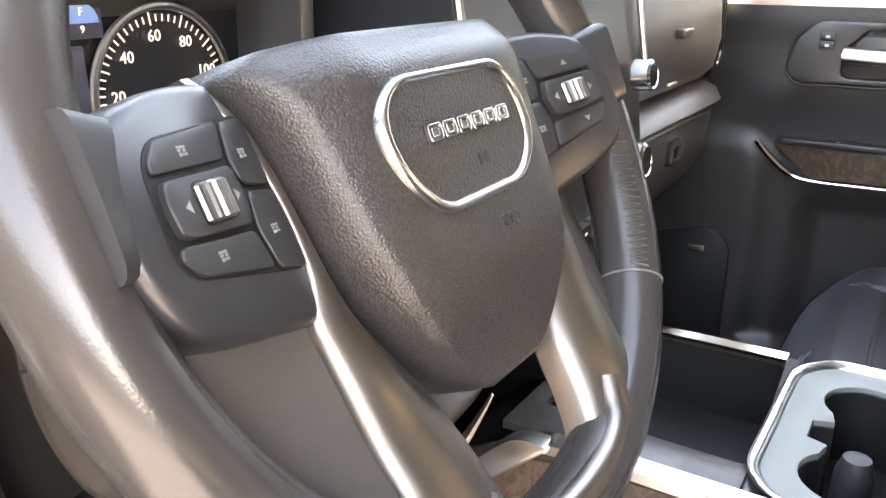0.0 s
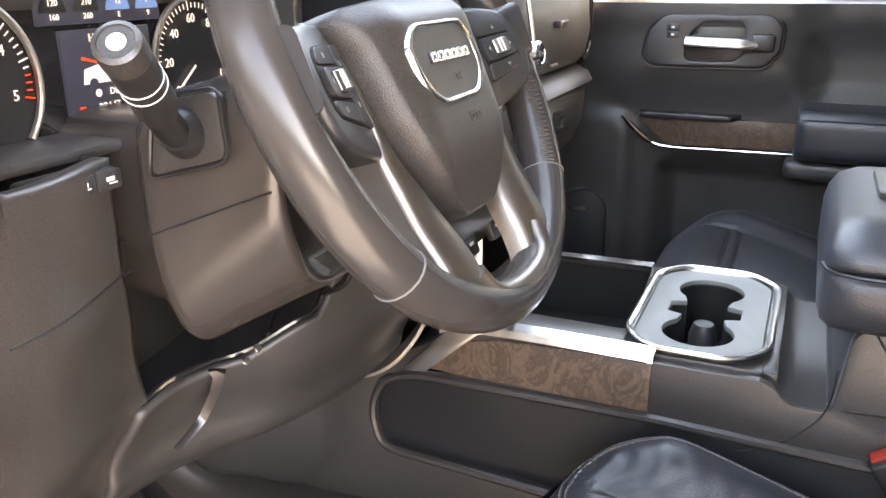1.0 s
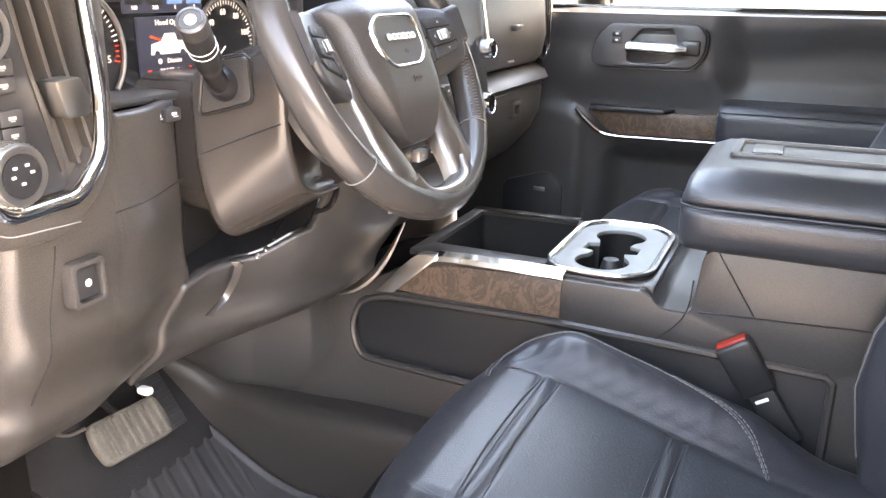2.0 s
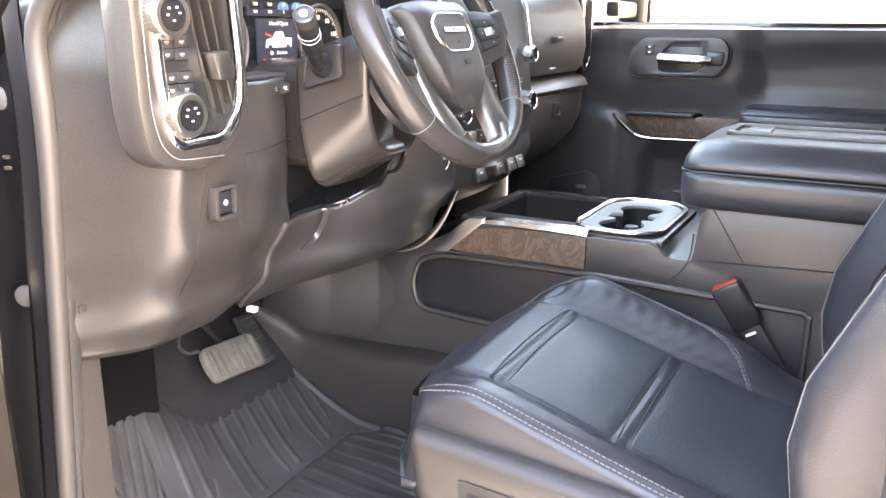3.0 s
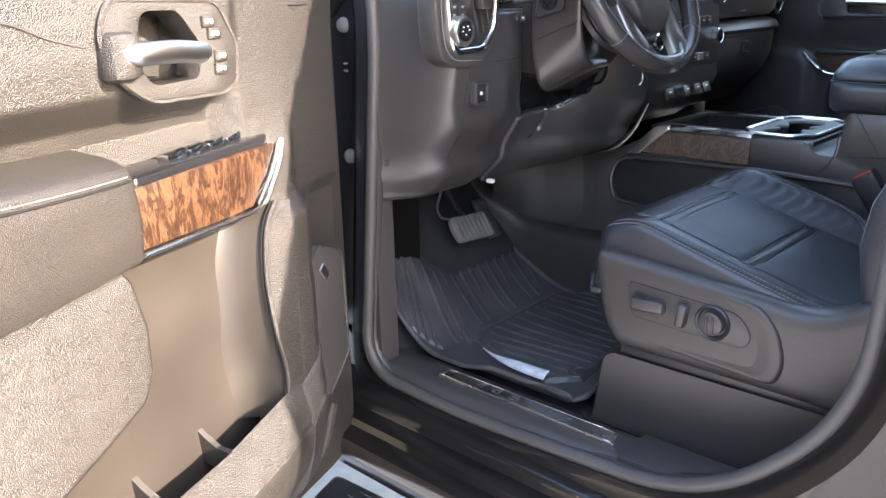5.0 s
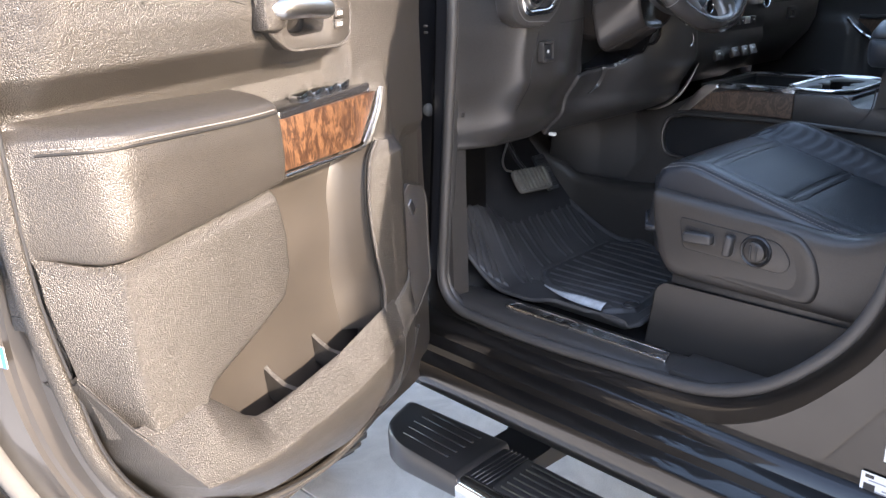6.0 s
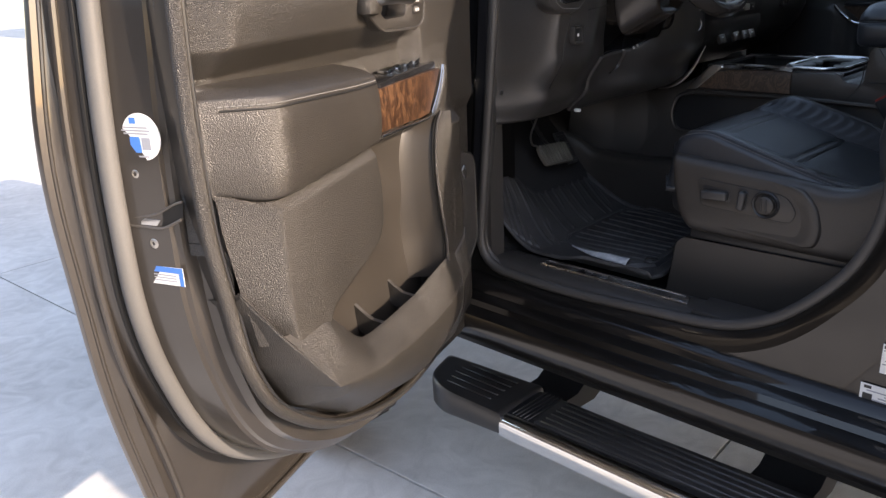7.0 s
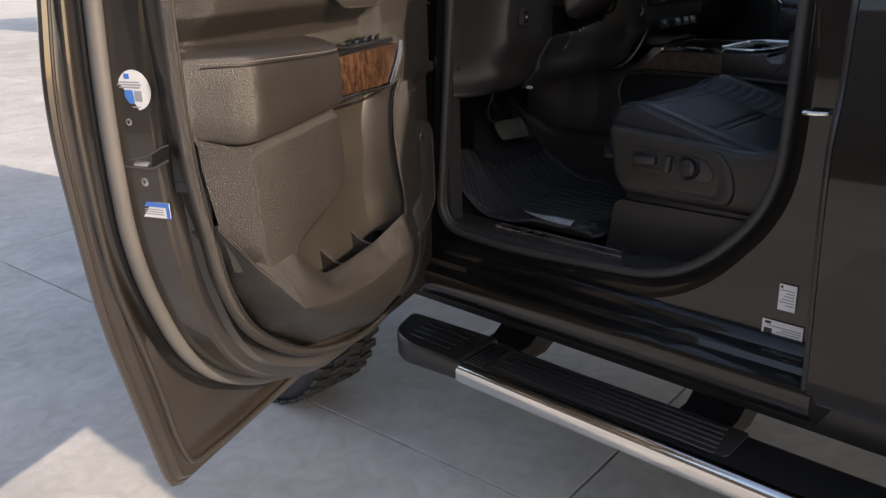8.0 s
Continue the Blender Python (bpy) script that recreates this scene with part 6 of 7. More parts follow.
# cup holders
CX, CY, CR = 0.027, -0.172, 0.040
def cup_outline():
    pts = []
    for c, a0, a1 in ((-0.068, 130, 410), (0.068, -50, 230)):
        for a in steps(radians(a0), radians(a1), 22):
            pts.append((CX + c + CR * math.cos(a) * (1 if c > 0 else 1), CY + CR * math.sin(a)))
    left = [(CX - 0.068 + CR * math.cos(a), CY + CR * math.sin(a)) for a in steps(radians(45), radians(315), 24)]
    right = [(CX + 0.068 + CR * math.cos(a), CY + CR * math.sin(a)) for a in steps(radians(-135), radians(135), 24)]
    down = [(CX - 0.022, CY - 0.024), (CX - 0.016, CY - 0.042), (CX + 0.016, CY - 0.042), (CX + 0.022, CY - 0.024)]
    up = [(CX + 0.022, CY + 0.024), (CX + 0.016, CY + 0.042), (CX - 0.016, CY + 0.042), (CX - 0.022, CY + 0.024)]
    return left + down + right + up
outer = rounded([(-0.098, -0.128), (-0.098, -0.212), (-0.068, -0.243), (0.132, -0.243), (0.166, -0.214), (0.166, -0.130), (0.132, -0.104), (-0.068, -0.104)], 0.018, 5)
part("cup_plate", pierced("z", outer, [cup_outline()], 1.272, 1.281, 0.0012), CUP_GREY, console, "satin grey cup-holder plate")
part("cup_surround", pierced("z", [(-0.108, -0.097), (0.168, -0.097), (0.168, -0.262), (-0.108, -0.262)], [[(x * 0.97 + 0.001, -0.1735 + (y + 0.1735) * 0.96) for x, y in outer]], 1.262, 1.2755, 0.002), DASH, console)
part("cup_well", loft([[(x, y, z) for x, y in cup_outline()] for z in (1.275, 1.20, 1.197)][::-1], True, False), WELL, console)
part("cup_post", lathe([(0.018, 0), (0.017, 0.05), (0.012, 0.065), (0, 0.068)], (CX, CY, 1.198), (0, 0, 1), 24), RUBBER, console)
part("cup_ring", tube([(x, y, 1.281) for x, y in evenly(rounded([(-0.105, -0.127), (-0.105, -0.214), (-0.070, -0.2495), (0.134, -0.2495), (0.173, -0.216), (0.173, -0.128), (0.134, -0.0975), (-0.070, -0.0975)], 0.02, 5), 120)], 0.0062, 10, True, flat=0.7), SATIN_CHROME, console, "satin chrome cup-holder ring")
part("rear_step", loft([[(x, y, z) for x in (-0.122, 0.182)] + [(x, y, z - 0.03) for x in (0.182, -0.122)] for y, z in ((-0.246, 1.276), (-0.256, 1.272), (-0.268, 1.258), (-0.28, 1.252), (-0.318, 1.252))]), DASH, console)
# padded lid with an open tray
lid_sections = ((-0.287, 0.035, 0.04, 0.012), (-0.291, 0.016, 0.022, 0.004), (-0.30, 0.006, 0.009, 0), (-0.32, 0.001, 0.002, 0), (-0.36, 0, 0, 0), (-0.6, 0, 0, 0), (-0.78, 0, 0, 0))
part("lid_lower", loft([[(x, y, z) for x, z in rounded([(-0.143 + d, 1.345 + f), (0.173 - d, 1.345 + f), (0.184 - d, 1.375), (0.182 - d, 1.405), (-0.152 + d, 1.405), (-0.155 + d, 1.375)], 0.014, 5)] for y, d, e, f in lid_sections]), LEATHER, console, "padded black leather lid side")
lid = part("lid", loft([[(x, y, z) for x, z in rounded([(-0.150 + d, 1.405), (0.180 - d, 1.405), (0.176 - d, 1.43 - e * 0.5), (0.145 - d, 1.452 - e), (-0.105 + d, 1.452 - e), (-0.140 + d, 1.432 - e * 0.5)], 0.016, 5)] for y, d, e, f in lid_sections]), LEATHER, console, "padded black leather lid top")
part("lid_seam", tube([(-0.1525 + d, y, 1.4055) for y, d, e, f in lid_sections], 0.0018, 6), SMOOTH_BLACK, lid)
part("lid_seam", tube([(x, -0.2935, 1.4055) for x in steps(-0.125, 0.155, 8)], 0.0018, 6), SMOOTH_BLACK, lid)
part("lid_tray", frame_plate("z", rounded([(-0.028, -0.333), (0.098, -0.333), (0.098, -0.62), (-0.028, -0.62)], 0.01, 4), rounded([(-0.018, -0.345), (0.088, -0.345), (0.088, -0.61), (-0.018, -0.61)], 0.006, 4), 1.448, 1.458, n=80, bev=0.002), DASH, lid)
part("tray_floor", box(-0.02, 0.09, -0.615, -0.34, 1.4495, 1.4525, 0), SMOOTH_BLACK, lid)
part("tray_clip", box(0.0, 0.07, -0.40, -0.36, 1.4525, 1.4565, 0.002), DASH, lid)

# ---- seats ----
def seat(x0, name, label, mirror=1, rise=0.0):
    """x0: centre line; mirror -1 puts the outer side on the right."""
    m = mirror
    th = thing(name, label, "seat", at=(x0, -0.4, 0.85))
    HALF = 0.247

    def outward(x):
        """Distance from the centre line, positive towards the door."""
        return (x0 - x) * m

    def front_edge(x):
        return -0.028 - 0.060 * (abs(x - x0) / HALF) ** 3

    def top_z(x, y):
        o = outward(x)
        a = abs(o)
        z = line([(-0.72, 1.065), (-0.55, 1.088), (-0.45, 1.104), (-0.34, 1.134), (-0.25, 1.160), (-0.165, 1.186), (-0.11, 1.190), (-0.05, 1.180), (0.0, 1.165)], y)
        fade = 1 - 0.8 * ease(-0.20, -0.08, y)
        rise_by = 0.022 if o > 0 else 0.032 * ease(-0.52, -0.40, y) + 0.010
        z += rise_by * ease(0.150, 0.205, a) * fade
        z -= 0.005 * (1 - ease(0, 0.010, abs(a - 0.153))) * ease(-0.10, -0.14, y)
        # rounded flanks and nose
        z -= 0.010 * ease(0.212, 0.238, a) ** 2 + 0.09 * ease(0.233, HALF, a) ** 3
        level = z
        nose = front_edge(x) - y
        z -= 0.095 * (1 - ease(-0.010, 0.030, nose)) ** 1.6 + 0.022 * (1 - ease(0.0, 0.085, nose)) ** 2
        z = max(z, level - 0.105, 1.065)
        if a < 0.152:
            z += 0.004 * math.sin(min(max((y + 0.178) / -0.144, 0), 1) * math.pi) ** 2 * math.cos(o * 9)
            for s0 in (-0.156, -0.178, -0.322, -0.342):
                z -= 0.003 * (1 - ease(0.0, 0.008, abs(y - s0 - 0.02 * o * o * 10)))
        # soft creases where the inner bolster meets the insert
        if o < -0.15 and a < 0.21:
            z += 0.0014 * math.sin(y * 230 + 4 * math.sin(x * 80)) * ease(0.155, 0.168, a) * (1 - ease(0.178, 0.205, a)) * ease(-0.46, -0.40, y)
        return z + rise

    def skin(x, v):
        y0, y1 = -0.72, front_edge(x) + 0.010
        y = y0 + (y1 - y0) * (1 - (1 - v) ** 1.35)
        return Vector((x, y, top_z(x, y)))

    across = [x0 + HALF * (2 * ease(0, 1, i / 120) * 0.45 + 2 * (i / 120) * 0.55 - 1) for i in range(121)]
    cushion = part("cushion", sheet(skin, across, steps(0, 1, 150)), LEATHER, th, "black leather cushion with soft bolsters", angle=80)
    thick(cushion, 0.012)

    def seam(pts, r, mat, n=8, up=0.0006):
        path = [Vector((p.x, p.y, top_z(p.x, p.y) + up)) for p in smooth_path([(x0 - m * a, b, 0) for a, b in pts], n)]
        return part("seam", tube(path, r, 6), mat, cushion)

    def stitches(pts, gap=0.0065, n=14):
        """A run of separate stitches along a seam, joined into one part."""
        path = evenly([Vector((p.x, p.y, top_z(p.x, p.y) + 0.0006)) for p in smooth_path([(x0 - m * a, b, 0) for a, b in pts], n)], int(0.6 / gap), False)
        out = [tube([p, p.lerp(q, 0.68)], 0.0009, 5) for p, q in zip(path, path[1:])]
        return part("stitching", joined(*out), STITCH, cushion, "pale thread")
    for y in (-0.154, -0.160, -0.178, -0.320, -0.326, -0.342):
        seam([(-0.150, y), (-0.07, y + 0.004), (0.0, y + 0.005), (0.07, y + 0.004), (0.150, y)], 0.0013, SMOOTH_BLACK, up=-0.0003)
    for k in (0.0, 0.007):
        stitches([(0.120, -0.048), (0.175 + k, -0.064 - k), (0.214 + k, -0.096 - k * 0.6), (0.2245 + k, -0.16), (0.2255 + k, -0.30), (0.2255 + k, -0.45), (0.2245 + k, -0.60)])
    seam([(0.10, -0.050), (0.178, -0.068), (0.217, -0.100), (0.228, -0.16), (0.229, -0.30), (0.229, -0.45), (0.228, -0.60)], 0.0012, SMOOTH_BLACK)
    seam([(0.148, -0.10), (0.152, -0.18), (0.153, -0.33), (0.151, -0.50), (0.146, -0.64)], 0.0014, SMOOTH_BLACK, up=-0.0002)
    seam([(-0.140, -0.105), (-0.151, -0.15), (-0.154, -0.25), (-0.153, -0.38), (-0.150, -0.50), (-0.146, -0.64)], 0.0018, SMOOTH_BLACK, up=-0.0004)
    arc = [(-0.120, -0.085), (-0.165, -0.078), (-0.205, -0.100), (-0.222, -0.16), (-0.226, -0.25), (-0.214, -0.34), (-0.190, -0.405), (-0.165, -0.432), (-0.150, -0.442)]
    seam(arc, 0.0012, SMOOTH_BLACK)
    for k in (-0.004, 0.004):
        stitches([(a - k * 0.9, b + (k if i < 3 else 0)) for i, (a, b) in enumerate(arc)], 0.0085)
    part("perforated_insert", sheet(lambda x, y: Vector((x, y, top_z(x, y) + 0.0012)), steps(x0 - 0.147, x0 + 0.147, 24), steps(-0.60, -0.345, 22)), PERFORATED, cushion, "perforated leather insert", angle=80)
    part("perforated_insert", sheet(lambda x, y: Vector((x, y, top_z(x, y) + 0.0012)), steps(x0 - 0.147, x0 + 0.147, 24), steps(-0.318, -0.181, 16)), PERFORATED, cushion, "perforated leather insert", angle=80)

    # leather band round the sides and nose below the edge seam
    plan = evenly(rounded([(-0.245, -0.70), (-0.245, -0.10), (-0.18, -0.036), (0.18, -0.036), (0.245, -0.10), (0.245, -0.70)], [0.01, 0.05, 0.06, 0.06, 0.05, 0.01], 8), 120)

    def band(k, h):
        return [(x0 + p.x * k, -0.40 + (p.y + 0.40) * k, (top_z(x0 + p.x * 0.93, -0.40 + (p.y + 0.40) * 0.93) - 0.018 if h is None else h + rise)) for p in plan]
    part("cushion_base", loft([band(0.93, 0.99), band(0.965, 1.0), band(0.985, 1.05), band(0.985, 1.09), band(0.975, None)], True, False), LEATHER, th, "leather side of the cushion", angle=60)
    # outer shield with switches
    xs = x0 - m * 0.265

    def X(a):
        return xs + a * m

    shield = [(-0.098, 1.148), (-0.104, 1.07), (-0.122, 1.005), (-0.15, 0.974), (-0.76, 0.966), (-0.76, 1.25), (-0.62, 1.195), (-0.56, 1.158), (-0.51, 1.124), (-0.455, 1.117), (-0.38, 1.127), (-0.23, 1.139)]
    pts = rounded(shield, [0.014, 0.03, 0.025, 0.015, 0.01, 0.01, 0.03, 0.03, 0.03, 0.04, 0.05, 0.1], 6)
    c = Vector((-0.4, 1.06))

    def shell_loop(x, d):
        return [(X(x), *(Vector(p) + (Vector((min(max(p[0], -0.70), -0.17), 1.06)) - Vector(p)).normalized() * d)) for p in pts]
    panel = part("side_panel", loft([shell_loop(0.065, 0.004), shell_loop(0.030, 0.0), shell_loop(0.012, 0.0), shell_loop(0.004, 0.003), shell_loop(-0.001, 0.008), shell_loop(-0.004, 0.016), shell_loop(-0.006, 0.030)]), SEAT_PLASTIC, th, "brown-grey plastic side panel", angle=60)
    # raised field round the switches that ends in a sweeping crease
    field = rounded([(-0.135, 1.126), (-0.128, 1.06), (-0.145, 1.0), (-0.44, 0.988), (-0.452, 1.03), (-0.436, 1.085), (-0.402, 1.116), (-0.36, 1.118)], [0.015, 0.03, 0.02, 0.02, 0.03, 0.03, 0.02, 0.02], 6)

    def field_loop(x, k):
        fc = Vector((-0.28, 1.06))
        return [(X(-0.0035 + (x + 0.0035) * ease(-0.33, -0.43, p[0])), *(fc + (Vector(p) - fc) * k)) for p in field]
    part("switch_field", loft([field_loop(-0.003, 1.0), field_loop(-0.009, 0.985), field_loop(-0.0115, 0.95), field_loop(-0.0095, 0.85), field_loop(-0.0045, 0.70)]), SEAT_PLASTIC, panel, angle=60)
    inset = rounded([(-0.170, 1.104), (-0.180, 1.042), (-0.372, 1.035), (-0.386, 1.040), (-0.394, 1.060), (-0.372, 1.093)], [0.01, 0.012, 0.01, 0.012, 0.012, 0.02], 5)
    plate = part("switch_plate", prism("x", inset, X(-0.003), X(-0.0078), 0.0012), SEAT_PLASTIC, panel)
    part("plate_gap", tube([(X(-0.0070), y, z) for y, z in evenly(inset, 90)], 0.0012, 6, True), SMOOTH_BLACK, panel)
    part("slide_well", prism("x", rounded([(-0.183, 1.092), (-0.186, 1.062), (-0.248, 1.058), (-0.250, 1.082)], 0.008, 4), X(-0.007), X(-0.0084), 0.0006), SMOOTH_BLACK, plate)
    part("slide_switch", moved(box(-0.010, 0.010, -0.030, 0.030, -0.0105, 0.0105, 0.005, 3), Matrix.Translation((X(-0.015), -0.216, 1.072)) @ Matrix.Rotation(radians(-3), 4, "X")), DASH_DARK, plate)
    part("recline_well", prism("x", rounded([(-0.266, 1.096), (-0.268, 1.046), (-0.288, 1.046), (-0.290, 1.092)], 0.008, 4), X(-0.007), X(-0.0084), 0.0006), SMOOTH_BLACK, plate)
    part("recline_switch", moved(box(-0.010, 0.010, -0.008, 0.008, -0.021, 0.021, 0.005, 3), Matrix.Translation((X(-0.015), -0.279, 1.070)) @ Matrix.Rotation(radians(8), 4, "X")), DASH_DARK, plate)
    part("lumbar_ring", lathe([(0.0, 0), (0.030, 0), (0.030, 0.004), (0.0275, 0.0065), (0.0235, 0.004), (0.023, 0.001), (0, 0.001)], (X(-0.007), -0.329, 1.068), (-m, 0, 0), 40), SMOOTH_BLACK, plate)
    part("lumbar_knob", lathe([(0.0, 0), (0.0205, 0), (0.0200, 0.010), (0.017, 0.012), (0, 0.0125)], (X(-0.008), -0.329, 1.068), (-m, 0, 0), 36), SEAT_PLASTIC, plate)
    for k in (-0.0055, 0.0055):
        part("lumbar_bar", box(X(-0.0195), X(-0.0220), -0.329 + k - 0.0022, -0.329 + k + 0.0022, 1.054, 1.082, 0.001), SMOOTH_BLACK, plate)
    riser = rounded([(-0.096, 0.80), (-0.116, 0.935), (-0.135, 0.953), (-0.76, 0.962), (-0.78, 0.80)], [0.01, 0.03, 0.02, 0.01, 0.01], 5)
    part("riser", loft([[(X(0.006 + d), y, min(z, 0.962 - d * 0.4)) for y, z in riser] for d in (0.004, 0.0, 0.06, 0.46)]), SEAT_PLASTIC, th, "brown-grey plastic base cover", angle=50)
    part("riser_gap", box(X(0.012), X(0.28), -0.7, -0.15, 0.955, 0.975, 0.002), SMOOTH_BLACK, th)

    # backrest
    def back(x, v):
        side = abs(x - x0) / 0.258
        z = 1.06 + 0.71 * v
        y = line([(1.07, -0.60), (1.15, -0.585), (1.22, -0.575), (1.29, -0.585), (1.38, -0.625), (1.5, -0.68), (1.77, -0.80)], z)
        y += 0.055 * ease(0.58, 0.82, side) - 0.02 * ease(0.86, 0.96, side) ** 2 - 0.11 * ease(0.93, 1.0, side) ** 2
        y -= 0.006 * (1 - ease(0, 0.05, abs(side - 0.62)))
        return Vector((x, y, z + rise))
    cols = [x0 + 0.258 * (2 * ease(0, 1, i / 70) * 0.35 + 2 * (i / 70) * 0.65 - 1) for i in range(71)]
    b = part("backrest", sheet(back, cols, steps(0, 1, 60)), LEATHER, th, "black leather backrest", angle=80)
    thick(b, 0.05)
    for s in (-1, 1):
        for k, r, mt in ((0.214, 0.0009, STITCH), (0.221, 0.0009, STITCH), (0.2175, 0.0013, SMOOTH_BLACK), (0.166, 0.0016, SMOOTH_BLACK)):
            path = [back(x0 + s * (k - 0.01 * ease(0.3, 0, v)), v) + Vector((0, 0.0008, 0)) for v in steps(0.10, 1, 36)]
            part("seam", tube(path, r, 6), mt, b)
    part("backrest_shell", loft([[(x, y, z + rise) for x in (x0 - 0.24, x0 + 0.24)] + [(x, y - 0.09, z + rise) for x in (x0 + 0.24, x0 - 0.24)] for y, z in ((-0.64, 1.02), (-0.66, 1.25), (-0.70, 1.45), (-0.82, 1.76))]), LEATHER, th)
    return th


driver_seat = seat(-0.405, "driver_seat", "black leather driver seat with power switches on its side")
seat(0.445, "leather_car_seat", "black leather seat on the passenger side", -1, 0.035)

# seat-belt buckle beside the driver cushion
buckle = thing("seat_belt_buckle", "black seat-belt buckle with a red release button", "buckle", at=(-0.15, -0.40, 1.15))
AIM = Matrix.Translation((-0.132, -0.391, 1.197)) @ Matrix.Rotation(radians(-33), 4, "X") @ Matrix.Rotation(radians(-6), 4, "Y")
part("housing", moved(box(-0.012, 0.012, -0.024, 0.024, -0.045, 0.034, 0.005, 3), AIM), SMOOTH_BLACK, buckle)
part("release_button", moved(box(-0.006, 0.0095, -0.0205, 0.0205, 0.030, 0.0375, 0.002), AIM), RED, buckle, "red release button")
part("strap", moved(box(-0.004, 0.004, -0.017, 0.017, -0.13, -0.04, 0.002), AIM), RUBBER, buckle)
part("rivet", moved(box(-0.0135, -0.011, -0.008, 0.010, -0.056, -0.051, 0.001), AIM), PAPER, buckle)

# ---- closed passenger door ----
pdoor = thing("passenger_door", "closed passenger door with dark trim, wood strip and chrome lever", "truck door", at=(0.85, 0.0, 0.8))


def ptrim(y, z):
    """Inner face of the trim panel."""
    x = 0.800
    x -= 0.022 * (1 - ease(-0.05, 0.05, inside(y, z, -0.24, 0.14, 1.44, 1.72, 0.06)))      # raised area round the lever
    x -= 0.012 * ease(1.54, 1.60, z)                                                       # shoulder under the window
    x += 0.020 * (1 - ease(-0.05, 0.03, inside(y, z, -0.80, -0.25, 1.43, 1.555 + 0.02 * ease(-0.3, -0.5, y), 0.04)))     # hollow above the armrest
    x += 0.035 * (1 - ease(-0.04, 0.02, inside(y, z, -0.80, 0.02, 0.98, 1.30, 0.04)))      # map pocket hollow
    x -= 0.060 * (1 - ease(-0.02, 0.03, inside(y, z, -0.80, 0.10, 0.80, 1.0, 0.04)))       # pocket front
    x -= 0.016 * (1 - ease(-0.02, 0.02, inside(y, z, 0.08, 0.40, 0.80, 1.39, 0.05)))       # front panel with the speaker
    x += 0.10 * ease(1.615, 1.632, z)
    return Vector((x, y, z))


thick(part("trim_panel", sheet(lambda y, z: ptrim(y, z), steps(-0.76, 0.42, 110), steps(0.78, 1.632, 100)), DASH_DARK, pdoor, "dark grained trim panel", angle=60), 0.01)
part("skin", box(0.90, 0.97, -0.75, 0.45, 0.62, 1.58, 0.02), PAINT, pdoor)
strip = part("wood_strip", prism("x", [(0.072, 1.3875), (-0.243, 1.3925), (-0.243, 1.336), (0.004, 1.333)], 0.779, 0.80, 0.003), WOOD, pdoor, "dark open-pored wood strip")
part("edge", tube(smooth_path([(0.779, 0.098, 1.389), (0.778, 0.072, 1.362), (0.778, 0.038, 1.337), (0.778, 0.0, 1.328), (0.778, -0.10, 1.3285), (0.778, -0.24, 1.330)], 6), [0.006] * 12 + [0.004] * 7 + [0.003] * 12, 8), CHROME, strip, "bright metal edge")
ledge = part("switch_ledge", prism("z", rounded([(0.765, 0.06), (0.80, 0.07), (0.80, -0.14), (0.765, -0.12)], 0.01), 1.388, 1.400, 0.003), SMOOTH_BLACK, pdoor)
part("mark", box(0.772, 0.776, -0.034, -0.030, 1.400, 1.4005, 0), ICON, ledge)
rings = []
for y, s in ((-0.240, 0.80), (-0.245, 0.93), (-0.262, 1.0), (-0.5, 1.0), (-0.75, 1.0)):
    sec = rounded([(0.80, 1.335), (0.735, 1.325), (0.712, 1.345), (0.712, 1.405), (0.728, 1.425), (0.80, 1.432)], [0.004, 0.02, 0.02, 0.02, 0.012, 0.004], 5)
    rings.append([(0.775 + (x - 0.775) * s, y, 1.38 + (z - 1.38) * s) for x, z in sec])
arm = part("armrest", loft(rings), LEATHER, pdoor, "padded black leather armrest", angle=60)
part("seam", tube([(0.7125, y, 1.410) for y in steps(-0.25, -0.74, 10)], 0.0013, 6), SMOOTH_BLACK, arm)
part("arm_shelf", box(0.745, 0.81, -0.75, -0.225, 1.285, 1.325, 0.015, 3), DASH_DARK, pdoor)
pod = part("handle_pod", frame_plate("x", rounded([(0.062, 1.512), (0.052, 1.562), (0.020, 1.594), (-0.178, 1.594), (-0.196, 1.570), (-0.194, 1.528), (-0.168, 1.497), (0.045, 1.495)], 0.012, 5), rounded([(-0.020, 1.512), (-0.022, 1.552), (-0.052, 1.582), (-0.122, 1.582), (-0.130, 1.565), (-0.130, 1.522), (-0.112, 1.506), (-0.03, 1.506)], 0.008, 5), 0.757, 0.772, n=96, bev=0.003), DASH_DARK, pdoor)
part("pod_gap", tube([(0.7705, y, z) for y, z in evenly(rounded([(0.066, 1.510), (0.056, 1.564), (0.022, 1.598), (-0.180, 1.598), (-0.200, 1.572), (-0.198, 1.526), (-0.170, 1.493), (0.048, 1.491)], 0.012, 5), 90)], 0.003, 6, True), SMOOTH_BLACK, pod)
part("pod_recess", box(0.772, 0.778, -0.135, -0.015, 1.50, 1.586, 0.001), DASH, pod)
part("pull_lever", tube(smooth_path([(0.748, -0.022, 1.543), (0.745, -0.06, 1.542), (0.745, -0.11, 1.541), (0.750, -0.155, 1.539)], 6), [0.0145] * 14 + [0.0140, 0.013, 0.012, 0.010, 0.009], 14, flat=0.72), SATIN_CHROME, pod, "bright chrome pull lever")
part("lever_base", box(0.748, 0.768, -0.185, -0.142, 1.526, 1.560, 0.006), SMOOTH_BLACK, pod)
for z in (1.570, 1.556):
    part("lock_switch", box(0.7545, 0.758, -0.006, 0.016, z - 0.006, z + 0.006, 0.001), SMOOTH_BLACK, pod)
    part("mark", box(0.754, 0.7545, 0.002, 0.008, z - 0.002, z + 0.002, 0), ICON, pod)
